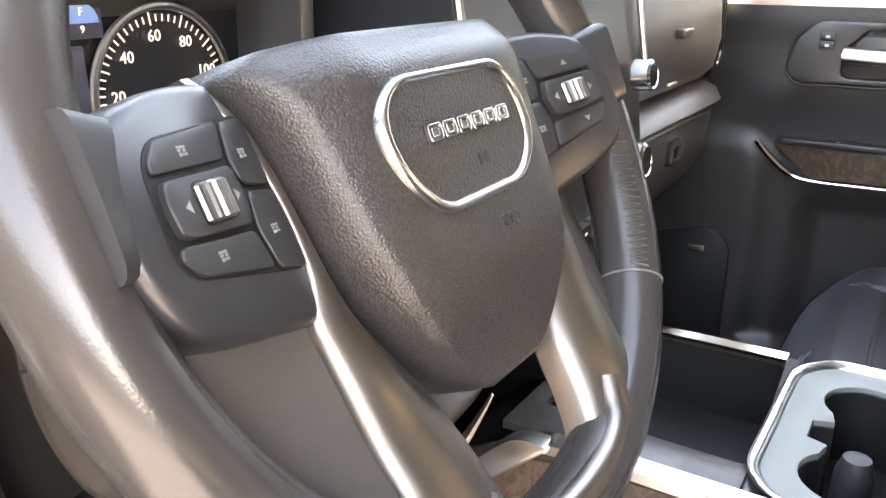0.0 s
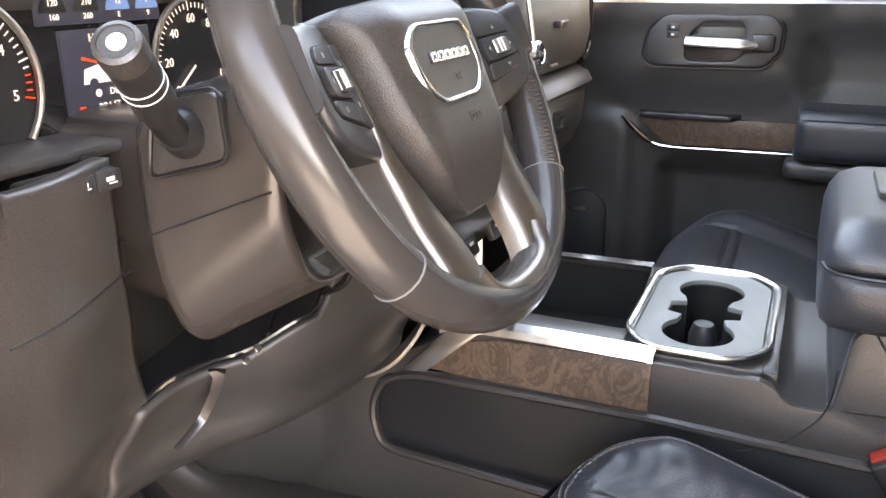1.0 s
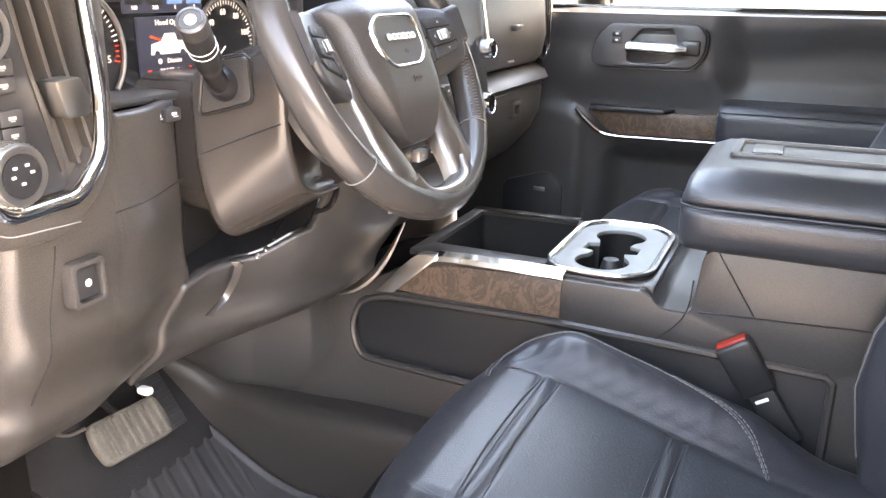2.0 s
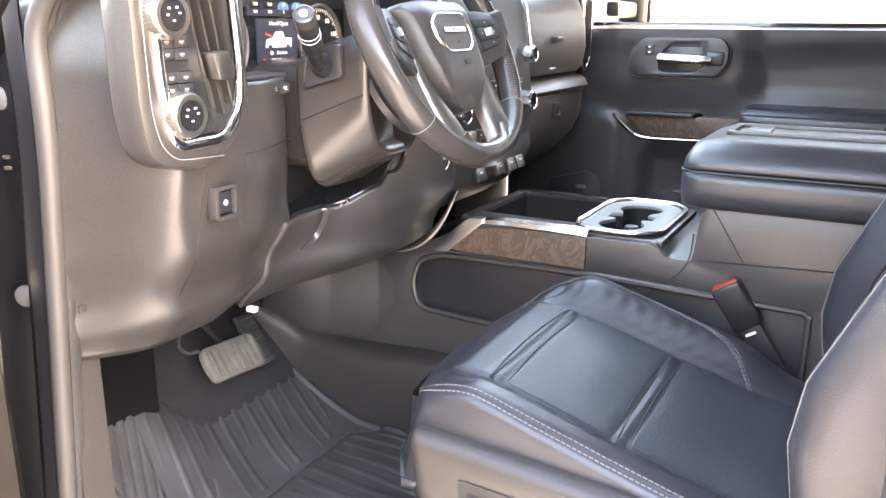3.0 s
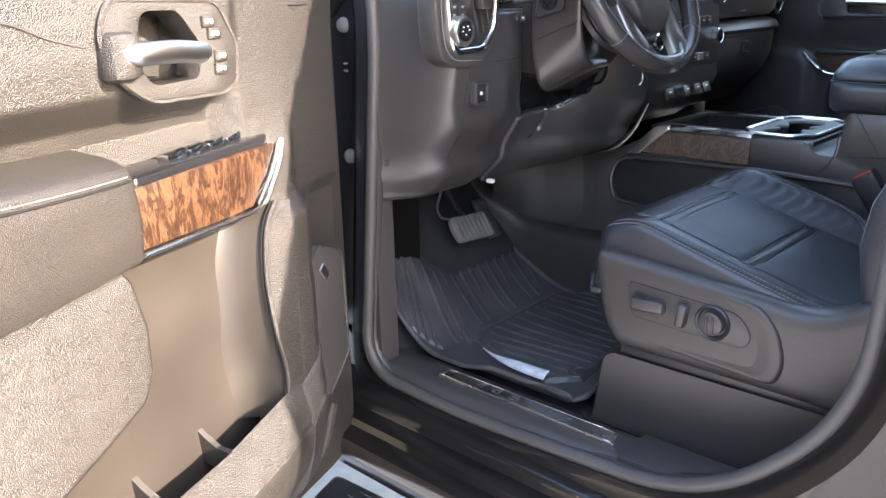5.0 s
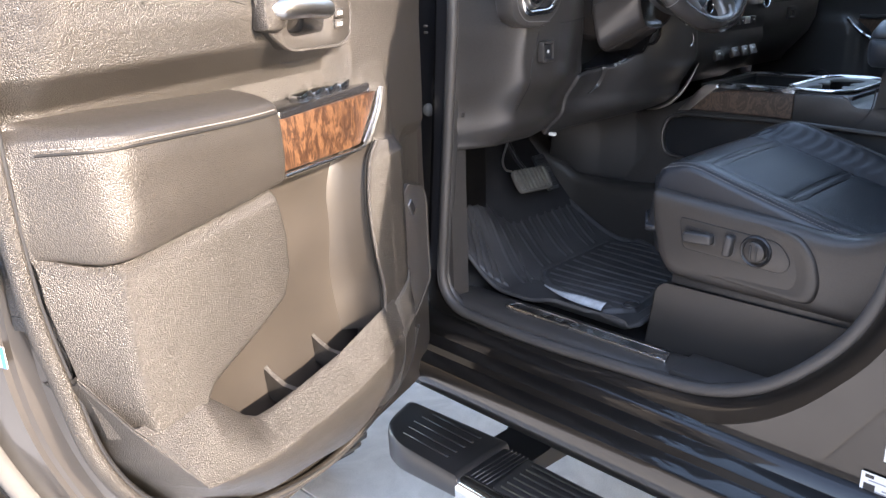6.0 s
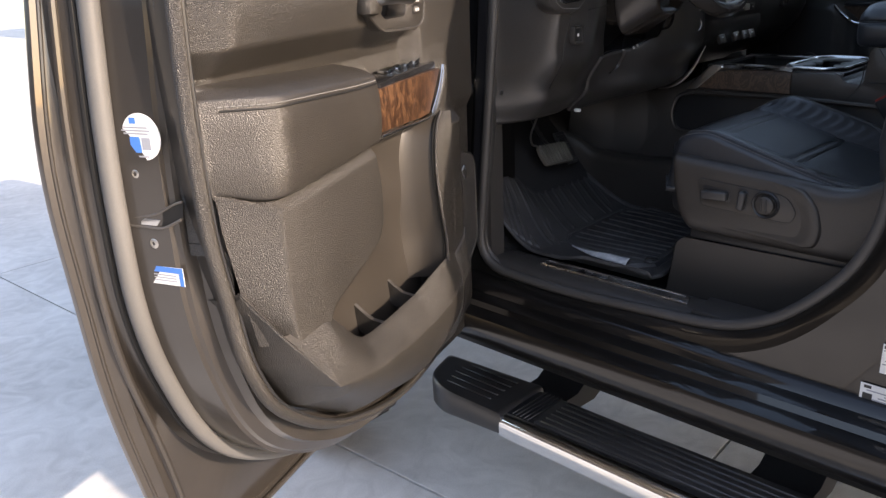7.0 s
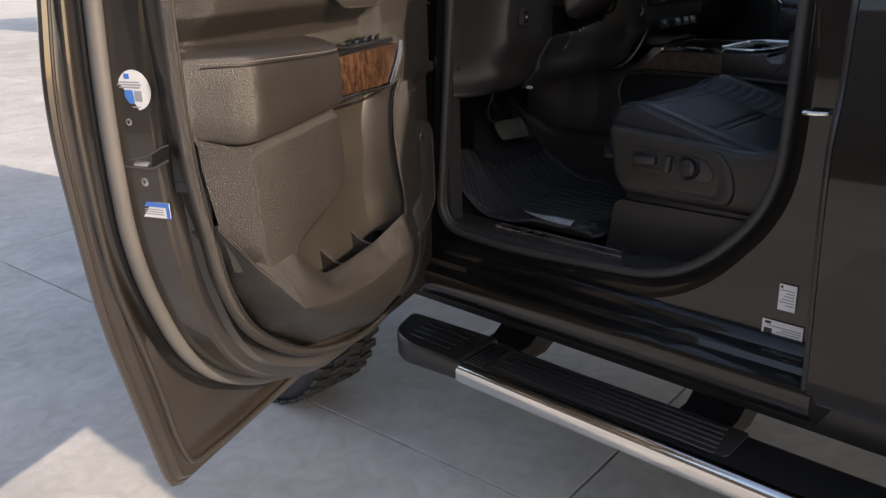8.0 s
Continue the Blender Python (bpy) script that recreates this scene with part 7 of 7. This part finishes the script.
grille = part("speaker_grille", prism("x", rounded([(0.28, 1.19), (0.16, 1.225), (0.12, 1.19), (0.12, 0.98), (0.28, 0.98)], 0.02, 5), 0.772, 0.79, 0.003), SMOOTH_BLACK, pdoor)
part("badge", box(0.769, 0.7725, 0.165, 0.195, 1.172, 1.183, 0.001), SATIN, grille)
part("window_frame", frame_plate("x", [(0.45, 1.58), (0.40, 1.68), (-0.22, 1.97), (-0.75, 1.97), (-0.75, 1.58)], [(0.30, 1.632), (0.27, 1.66), (-0.25, 1.91), (-0.70, 1.91), (-0.70, 1.632)], 0.83, 0.89), PAINT, pdoor)
part("pane", box(0.855, 0.859, -0.72, 0.36, 1.60, 1.92, 0), PANE, pdoor)
mirror = thing("door_mirror", "black-cased towing mirror outside the passenger window", "mirror", at=(1.0, 0.3, 1.6))
part("case", box(1.06, 1.28, 0.10, 0.20, 1.60, 1.88, 0.03, 3), SMOOTH_BLACK, mirror)
part("arm", box(0.88, 1.10, 0.13, 0.17, 1.645, 1.69, 0.01), SMOOTH_BLACK, mirror)
part("glass", box(1.08, 1.26, 0.092, 0.099, 1.63, 1.85, 0.004), CHROME, mirror)
solo("cab_side_far", frame_plate("x", [(-0.76, 0.7), (-1.75, 0.7), (-1.75, 1.97), (-0.76, 1.97)], [(-0.85, 1.56), (-1.6, 1.56), (-1.55, 1.9), (-0.85, 1.9)], 0.85, 0.95), PAINT, "dark brown far side of the cab", "truck body", "structure")
solo("far_rear_window", box(0.895, 0.899, -1.62, -0.84, 1.55, 1.91, 0), TINTED, "dark tinted rear side window", "window", "structure")
solo("door_post_far", box(0.76, 0.85, -0.86, -0.745, 0.8, 1.95, 0.01), DASH_DARK, "dark trimmed post behind the passenger door", "pillar", "structure")
sill_far = solo("sill_far", box(0.74, 0.95, -1.75, 0.5, 0.62, 0.83, 0.02), PAINT, "far door sill", "truck body", "structure")

# ---- passenger side of the dashboard ----
pdash = thing("passenger_dashboard", "dark passenger dashboard with two glove boxes and an upright vent", "dashboard", at=(0.4, 0.3, 1.2))


def pad_row(x):
    k = 0.05 * ease(0.60, 0.76, x) ** 2
    return [(x, 0.34, 1.735), (x, 0.24 + k, 1.725), (x, 0.175 + k, 1.70), (x, 0.148 + k, 1.64), (x, 0.142 + k, 1.57), (x, 0.150 + k, 1.525), (x, 0.165 + k, 1.508), (x, 0.21 + k, 1.502), (x, 0.5, 1.50), (x, 0.5, 1.72)]
def glove_row(x):
    k = 0.05 * ease(0.60, 0.76, x) ** 2
    return [(x, 0.24, 1.503), (x, 0.172 + k, 1.500), (x, 0.140 + k, 1.490), (x, 0.132 + k, 1.475), (x, 0.140 + k, 1.468), (x, 0.150 + k, 1.462), (x, 0.146 + k, 1.45), (x, 0.150 + k, 1.40), (x, 0.170 + k, 1.355), (x, 0.22 + k, 1.30), (x, 0.30, 1.25), (x, 0.5, 1.25), (x, 0.5, 1.5)]
part("upper_pad", loft([pad_row(x) for x in steps(0.205, 0.765, 20)]), DASH_DARK, pdash, angle=50)
part("lower_box", loft([glove_row(x) for x in steps(0.205, 0.765, 20)]), DASH_DARK, pdash, angle=50)
for z, y, zz in ((1.592, 0.1405, 1.512),):
    part("upper_latch", box(0.41, 0.452, 0.132, 0.145, 1.585, 1.597, 0.002), SMOOTH_BLACK, pdash)
    part("latch_edge", box(0.415, 0.448, 0.1305, 0.134, 1.594, 1.5975, 0.001), SATIN, pdash)
    part("latch_edge", box(0.395, 0.430, 0.141, 0.146, 1.523, 1.527, 0.001), SATIN, pdash)
part("glove_latch", frame_plate("y", rounded([(0.43, 1.405), (0.475, 1.405), (0.475, 1.442), (0.43, 1.442)], 0.004), rounded([(0.438, 1.412), (0.467, 1.412), (0.467, 1.432), (0.438, 1.432)], 0.003), 0.139, 0.155, n=40, bev=0.001), SMOOTH_BLACK, pdash)
part("mark", box(0.450, 0.454, 0.1475, 0.1485, 1.415, 1.43, 0), SATIN, pdash)
part("glove_gap", tube([(x, glove_row(x)[6][1] - 0.001, 1.4595) for x in steps(0.21, 0.70, 14)], 0.0025, 6), SMOOTH_BLACK, pdash)
oval = rounded([(0.700, 1.53), (0.735, 1.502), (0.768, 1.53), (0.775, 1.60), (0.768, 1.69), (0.70, 1.70)], 0.02, 5)
part("vent_ring", tube([(x, 0.175, z) for x, z in evenly(oval, 70)], 0.0065, 10, True), CHROME, pdash, "bright chrome vent ring")
part("vent_back", prism("y", oval, 0.172, 0.20, 0.001), GLOSS_BLACK, pdash)
for k in range(4):
    part("vane", box(0.706 + 0.015 * k, 0.709 + 0.015 * k, 0.166, 0.19, 1.54, 1.685, 0.0006, 1), SMOOTH_BLACK, pdash)

# ---- centre stack ----
stack = thing("centre_stack", "dark centre stack with knobs, switches and sockets", "control panel", at=(0, 0.3, 1.3))
part("upper_panel", loft([[(x, 0.22, 1.735), (x, 0.165, 1.72), (x, 0.135, 1.66), (x, 0.118, 1.55), (x, 0.108, 1.46), (x, 0.112, 1.40), (x, 0.5, 1.40), (x, 0.5, 1.72)] for x in steps(-0.17, 0.205, 6)]), SMOOTH_BLACK, stack)
part("lower_panel", loft([[(x, 0.112, 1.40), (x, 0.108, 1.375), (x, 0.125, 1.335), (x, 0.165, 1.295), (x, 0.22, 1.26), (x, 0.5, 1.25), (x, 0.5, 1.40)] for x in steps(-0.17, 0.205, 6)]), DASH_DARK, stack)
for x in (-0.172, 0.207):
    part("side_blade", tube([(x, 0.155, 1.72), (x, 0.128, 1.66), (x, 0.118, 1.60), (x, 0.114, 1.575)], 0.004, 8), SATIN, stack, "bright edge blade")
for x, z, r in ((0.175, 1.47, 0.02), (-0.135, 1.47, 0.02), (0.175, 1.565, 0.017), (-0.135, 1.565, 0.017)):
    k = part("knob", lathe([(0, 0), (r, 0), (r * 1.02, 0.006), (r, 0.018), (r * 0.85, 0.021), (r * 0.8, 0.019), (0, 0.019)], (x, 0.112, z), (0, -1, 0.08), 32), CHROME, stack, "bright ringed knob")
    part("knob_face", lathe([(0, 0), (r * 0.74, 0), (r * 0.74, 0.001), (0, 0.001)], (x, 0.0925, z + 0.0015), (0, -1, 0.08), 24), GLOSS_BLACK, k)
for r, z in enumerate((1.425, 1.512)):
    for c in range(8):
        x = -0.095 + c * 0.031
        part("key", box(x - 0.0135, x + 0.0135, 0.099, 0.115, z - 0.009, z + 0.009, 0.002), SATIN if c % 3 == 0 and r == 0 else SMOOTH_BLACK, stack)
        part("mark", box(x - 0.003, x + 0.003, 0.0984, 0.099, z - 0.0015, z + 0.0015, 0), ICON, stack)
for x in (-0.03, 0.06, 0.115, 0.16):
    s = part("socket", moved(box(-0.019, 0.019, -0.006, 0.006, -0.017, 0.017, 0.003), Matrix.Translation((x, 0.118, 1.345)) @ Matrix.Rotation(radians(-22), 4, "X")), DASH if x > 0 else SMOOTH_BLACK, stack)
    part("mark", moved(box(-0.006, 0.006, -0.0065, -0.006, -0.002, 0.002, 0), Matrix.Translation((x, 0.118, 1.345)) @ Matrix.Rotation(radians(-22), 4, "X")), ICON, s)

# ---- floor mat ----
MAT_RUBBER = surface("glossy_mat_rubber", (0.050, 0.048, 0.048), 0.38, fine=500, bump=0.15, vary=0.25, large=14)

MAT_RIGHT, MAT_FRONT = -0.192, 0.575


def mat_z(x, y):
    return 0.838 + 0.25 * ease(0.26, 0.62, y) * (0.55 + 0.45 * ease(-0.45, -0.60, x)) + 0.018 * ease(-0.685, -0.705, x) * (1 - ease(0.1, 0.2, y))


def mat_near(x):
    return blend([(-0.715, 0.02), (-0.695, -0.075), (-0.66, -0.085), (-0.55, -0.075), (-0.345, -0.04), (-0.19, -0.02)], x)


HEEL = [(-0.250, 0.290), (-0.420, 0.283), (-0.536, 0.278), (-0.572, 0.255), (-0.606, 0.205), (-0.640, 0.10), (-0.655, 0.02), (-0.60, -0.03), (-0.25, 0.0), (-0.19, 0.225)]


def mat_relief(x, y):
    z = mat_z(x, y)
    edge = min(x + 0.715, MAT_RIGHT - x, (y - mat_near(x)) * 0.9, MAT_FRONT - y)
    heel = in_loop(x, y, HEEL) if y < 0.32 else -1.0
    if heel > -0.012:
        z += 0.007 * ease(-0.004, 0.005, heel)
        z -= 0.003 * (1 - ease(0.0, 0.004, abs(heel + 0.007)))
        leaf = math.sin((y + 0.05) * 9.5 + x * 14) * 0.010
        z += 0.0032 * ridge(x + leaf, 0.0345, 0.0035, 0.004) * ease(0.012, 0.022, heel) * (0.4 + 0.6 * abs(math.sin(y * 17 + x * 23)))
    # footrest corner at the kick panel: straight ribs between a low line and a stepped diagonal
    across = x * 0.825 - y * 0.568
    diagonal = (x + 0.668) - (y - 0.295) * 0.35
    low = (y - 0.292) - (-0.681 - x) * 3.1
    if diagonal < 0.004 and y > 0.26:
        band = ease(0.004, -0.004, diagonal) * ease(-0.004, 0.004, low) * ease(0.008, 0.016, edge)
        z += 0.006 * band * ridge(across + 0.793 + 0.004, 0.0165, 0.0045, 0.003)
    elif heel < -0.02 and y > 0.27:
        curve = x - 0.36 * (y - 0.3) - 0.25 * (y - 0.3) ** 2
        run = ease(0.29, 0.33, y + 0.10 * math.sin(curve * 60)) * (1 - ease(0.47, 0.53, y + 0.03 * math.sin(curve * 140)))
        z += 0.0030 * ridge(curve, 0.0335, 0.002, 0.006) * run * ease(0.012, 0.03, diagonal) * ease(0.01, 0.03, edge)
    # shallow frame line between footrest and heel pad
    if 0.235 < y < 0.36 and -0.615 < x < -0.545:
        line_d = min(abs((x + 0.603) * 0.81 - (y - 0.280) * 0.58), abs(y - 0.280 + (x + 0.603) * 1.8))
        z -= 0.0025 * (1 - ease(0.001, 0.004, line_d))
    z += 0.008 * ease(0.0, 0.004, edge) * (1 - ease(0.007, 0.015, edge))
    return z


def mat_point(x, v):
    y0 = mat_near(x)
    y = y0 + (MAT_FRONT - y0) * v
    return Vector((x, y, mat_relief(x, y)))


thick(solo("floor_mat", sheet(mat_point, steps(-0.715, MAT_RIGHT, 250), steps(0, 1, 280)), MAT_RUBBER, "black deep-ribbed rubber floor mat in the driver footwell", "floor mat", angle=60), 0.006)
badge_ring = tube([(-0.60 + 0.022 * math.cos(a), -0.02 + 0.016 * math.sin(a), 0.852) for a in steps(0, 2 * math.pi, 32)[:-1]], 0.0022, 6, True)
solo("mat_fastener", badge_ring, RUBBER, "black oval fastener of the floor mat", "fastener")
def strip_point(u, v):
    wide = 0.003 + 0.019 * ease(0.0, 0.75, u)
    x, y = -0.632 - 0.036 * u - 0.014 * math.sin(math.pi * u) + wide * v, 0.205 - 0.190 * u
    return Vector((x, y, 0.8485 + 0.55 * wide * v + 0.003 * math.sin(math.pi * v)))
PALE_STRIP = surface("milky_pale_grey", (0.4, 0.41, 0.42), 0.35, vary=0.2, large=60, bump=0.1)
thick(solo("pale_strip", sheet(strip_point, steps(0, 1, 20), steps(0, 1, 4)), PALE_STRIP, "pale tapered strip on the mat edge", "paper"), 0.0008)

# ---- sill ----
solo("sill_trim", loft([[(x, y, z) for x, z in ((-0.822, 0.79), (-0.815, 0.815), (-0.80, 0.828), (-0.778, 0.834), (-0.735, 0.836), (-0.712, 0.832), (-0.70, 0.82), (-0.70, 0.78))] for y in steps(-0.62, 0.36, 8)]), DASH, "dark plastic sill trim below the door aperture", "trim", "structure")
sill_plate = thing("sill_plate", "brushed steel sill plate with faint worn lettering", "sill plate", at=(-0.75, 0, 0.84))
part("plate", prism("z", rounded([(-0.770, 0.208), (-0.739, 0.200), (-0.735, -0.200), (-0.774, -0.214)], 0.006), 0.834, 0.8405, 0.0012), STEEL, sill_plate)
for k in range(6):
    y = 0.105 - 0.042 * k
    part("worn_letter_bar", frame_plate("z", [(-0.761, y - 0.008), (-0.748, y - 0.008), (-0.748, y + 0.008), (-0.761, y + 0.008)], [(-0.759, y - 0.006), (-0.750, y - 0.006), (-0.750, y + 0.006), (-0.759, y + 0.006)], 0.8402, 0.8409, n=24, bev=0), WORN_PRINT, sill_plate)
part("plate_lip", tube([(x, y, 0.8405) for x, y in evenly(rounded([(-0.768, 0.204), (-0.741, 0.197), (-0.737, -0.197), (-0.771, -0.210)], 0.006), 60)], 0.0012, 6, True), CHROME, sill_plate, "bright raised lip")
solo("sill_rear_cover", box(-0.80, -0.705, -0.56, -0.235, 0.825, 0.842, 0.006), DASH_DARK, "dark ribbed rear sill cover", "trim", "structure")
kick = solo("kick_panel", loft([[(-0.80, 0.345, z), (-0.755, 0.34, z), (-0.735, 0.42, z), (-0.735, 0.66, z), (-0.80, 0.66, z)] for z in (0.79, 0.95, 1.19)]), DASH, "brown-grey plastic kick panel beside the footwell", "trim", "structure")
TUNNEL_TOP = [(-0.15, 1.0), (0.17, 0.997), (0.33, 0.988), (0.44, 0.998), (0.52, 1.047), (0.62, 1.12)]


def tunnel_row(y):
    z, x = blend(TUNNEL_TOP, y), -0.186 - 0.05 * ease(0.42, 0.62, y)
    return [(x - 0.006, y, 0.82), (x - 0.004, y, 0.90), (x, y, z - 0.03), (x + 0.004, y, z - 0.012), (x + 0.012, y, z - 0.003), (x + 0.03, y, z), (-0.10, y, z + 0.004), (-0.10, y, 0.82)]


tunnel = solo("tunnel_cover", loft([tunnel_row(y) for y in steps(-0.15, 0.62, 24)]), SEAT_PLASTIC, "brown-grey plastic tunnel cover beside the footwell", "trim", "structure", angle=50)
def wall_point(t, v):
    """Curved cover from the console flank round to the firewall."""
    x = blend([(0, -0.108), (0.3, -0.116), (0.65, -0.145), (1.0, -0.20)], t)
    y = blend([(0, 0.235), (0.3, 0.31), (0.65, 0.41), (1.0, 0.54)], t)
    low = blend(TUNNEL_TOP, y) - 0.01
    z = low + (1.235 - low) * v
    bulge = 0.02 * math.sin(math.pi * v)
    return Vector((x - bulge * 0.6, y - bulge, z))
cover = thick(solo("tunnel_side", sheet(wall_point, steps(0, 1, 24), steps(0, 1, 12)), DASH_DARK, "moulded plastic cover between footwell and console", "trim", "structure", angle=60), 0.006)

# ---- pedals ----
pedal = thing("brake_pedal", "worn brake pedal with ribbed rubber pad", "pedal", at=(-0.40, 0.44, 1.03))
PAD = Matrix.Translation((-0.395, 0.442, 1.028)) @ Matrix.Rotation(radians(-38), 4, "X") @ Matrix.Rotation(radians(4), 4, "Y")
WORN = surface("worn_dusty_rubber", (0.115, 0.104, 0.088), 0.75, fine=250, bump=0.3, vary=0.25, large=30)
pad = part("pad", moved(prism("y", rounded([(-0.062, -0.034), (0.062, -0.034), (0.068, 0.0), (0.062, 0.034), (-0.062, 0.034), (-0.068, 0.0)], 0.012, 4), -0.008, 0.008, 0.004), PAD), WORN, pedal, "dusty worn rubber pad")
for k in range(8):
    x = -0.0525 + 0.015 * k
    part("rib", moved(box(x - 0.004, x + 0.004, -0.0125, -0.006, -0.028, 0.028, 0.002), PAD), WORN, pad)
part("arm", tube(smooth_path([(-0.395, 0.455, 1.04), (-0.41, 0.50, 1.10), (-0.43, 0.52, 1.20), (-0.43, 0.50, 1.35)], 6), 0.011, 8, flat=0.6), SMOOTH_BLACK, pedal)
accel = thing("accelerator_pedal", "black ribbed accelerator pedal", "pedal", at=(-0.31, 0.47, 1.0))
ACC = Matrix.Translation((-0.298, 0.475, 1.025)) @ Matrix.Rotation(radians(-35), 4, "X")
part("pad", moved(box(-0.024, 0.024, -0.006, 0.006, -0.055, 0.055, 0.005), ACC), RUBBER, accel)
for k in range(7):
    part("rib", moved(box(-0.019, 0.019, -0.009, -0.005, -0.045 + 0.015 * k - 0.003, -0.045 + 0.015 * k + 0.003, 0.001), ACC), RUBBER, accel)
cable = solo("release_cable", tube(smooth_path([(-0.585, 0.36, 1.175), (-0.55, 0.41, 1.115), (-0.50, 0.445, 1.075), (-0.46, 0.46, 1.06)], 6), 0.003, 8), SATIN, "thin bright release rod under the dashboard", "cable")

# ---- running board ----
board = thing("running_board", "chrome-edged running board with black ribbed step pads", "running board", at=(-0.9, 0, 0.45))
part("beam", prism("y", rounded([(-0.990, 0.455), (-0.990, 0.50), (-0.980, 0.508), (-0.83, 0.508), (-0.815, 0.497), (-0.815, 0.45)], 0.006, 3), -2.0, 0.16, 0.003), SMOOTH_BLACK, board)
part("chrome_edge", prism("y", rounded([(-1.002, 0.455), (-1.002, 0.492), (-0.992, 0.509), (-0.972, 0.511), (-0.972, 0.455)], [0.004, 0.012, 0.008, 0.002, 0.002], 4), -2.0, 0.155, 0.002), CHROME, board, "polished chrome edge")
capo = rounded([(-1.0, 0.15), (-1.0, 0.36), (-0.955, 0.45), (-0.835, 0.492), (-0.812, 0.16)], [0.002, 0.06, 0.05, 0.02, 0.002], 6)
cc = Vector((-0.905, 0.30))
cap = part("end_cap", loft([[(*(cc + (Vector(p) - cc) * s), z - 0.03 * ease(0.2, 0.5, p[1]) * (z < 0.48)) for p in capo] for s, z in ((0.93, 0.456), (0.99, 0.466), (1.0, 0.495), (0.985, 0.508), (0.95, 0.515), (0.88, 0.5165))]), SMOOTH_BLACK, board, "black plastic end cap", angle=50)
for k in range(5):
    x = -0.955 + 0.027 * k
    part("rib", box(x - 0.004, x + 0.004, 0.22, 0.40 - 0.01 * abs(k - 2.5), 0.514, 0.5195, 0.0015, 1), SMOOTH_BLACK, cap)
pad = part("step_pad", prism("z", rounded([(-0.968, 0.075), (-0.838, 0.085), (-0.822, -0.60), (-0.945, -0.60)], 0.012), 0.505, 0.5125, 0.002), RUBBER, board)
for k in range(6):
    x = -0.950 + 0.021 * k
    part("rib", box(x - 0.006, x + 0.006, -0.575 + 0.004 * k, 0.06, 0.511, 0.517, 0.002, 1), RUBBER, pad)
for k in range(5):
    part("joint_bar", box(-0.965, -0.825, 0.09 + 0.012 * k, 0.095 + 0.012 * k, 0.507, 0.511, 0.001, 1), SMOOTH_BLACK, board)
for y in (0.20, -0.45, -1.2):
    part("bracket", loft([[(x, y + s * w, z) for x, z in ((-0.93, 0.452), (-0.70, 0.455), (-0.62, 0.50), (-0.55, 0.62), (-0.44, 0.63), (-0.50, 0.46), (-0.62, 0.405), (-0.93, 0.42))] for s, w in ((-1, 0.07), (1, 0.07))]), SMOOTH_BLACK, board)

# ---- front wheel ----
fw = thing("front_wheel", "black all-terrain tyre on the front axle", "wheel", at=(-0.84, 1.19, 0))
tyre = part("tyre", lathe([(0.22, -0.12), (0.30, -0.135), (0.365, -0.135), (0.388, -0.115), (0.392, -0.06), (0.392, 0.06), (0.388, 0.115), (0.365, 0.135), (0.30, 0.135), (0.22, 0.12)], (-0.845, 1.19, 0.405), (1, 0, 0), 64), RUBBER, fw)
lug = finish(box(-0.034, 0.034, -0.017, 0.017, 0, 0.016, 0.003, 1), "lug", RUBBER)
for k in range(40):
    for j, x in enumerate((-0.098, -0.03, 0.03, 0.098)):
        ob = new("lug", lug)
        a = 2 * math.pi * (k + 0.5 * (j % 2)) / 40
        ob.parent = tyre
        ob.matrix_basis = Matrix.Translation((x - 0.005, 0, 0.405)) @ Matrix.Rotation(a, 4, "X") @ Matrix.Translation((0, 0, 0.387)) @ Matrix.Rotation(radians(18 if j % 2 else -18), 4, "Z")
part("rim", lathe([(0, -0.05), (0.20, -0.06), (0.225, -0.11), (0.225, 0.11), (0.20, 0.03), (0, 0.02)], (-0.845, 1.19, 0.405), (1, 0, 0), 40), STEEL, fw)

# ---- paper labels on the door post ----
for name, y0, y1, z0, z1, rows in (("tyre_label", -0.698, -0.612, 0.772, 0.818, 5), ("build_label", -0.676, -0.640, 0.846, 0.904, 6)):
    lab = thing(name, "small white printed label on the door post", "label", at=(-0.85, (y0 + y1) / 2, z0))
    x = -0.8555
    part("paper", box(x - 0.0006, x, y0, y1, z0, z1, 0), PAPER, lab)
    part("print", box(x - 0.001, x - 0.0006, y0 + (y1 - y0) * 0.78, y0 + (y1 - y0) * 0.93, z1 - 0.009, z1 - 0.003, 0), DARK_INK, lab)
    if name == "tyre_label":
        part("print", box(x - 0.0012, x - 0.0006, y1 - 0.022, y1 - 0.005, z0 + 0.010, z0 + 0.027, 0), DARK_INK, lab)
    for k in range(rows):
        z = z1 - 0.013 - k * (z1 - z0 - 0.018) / rows
        w = (y1 - y0) * (0.82 - 0.12 * ((k * 7) % 4))
        part("print", box(x - 0.001, x - 0.0006, y0 + 0.004, y0 + 0.004 + w, z - 0.0012, z + 0.0012, 0), GREY_INK, lab)

for ob in list(scene.objects):
    if ob.name.split(".")[0] in ("pane", "windscreen"):
        ob.visible_shadow = False
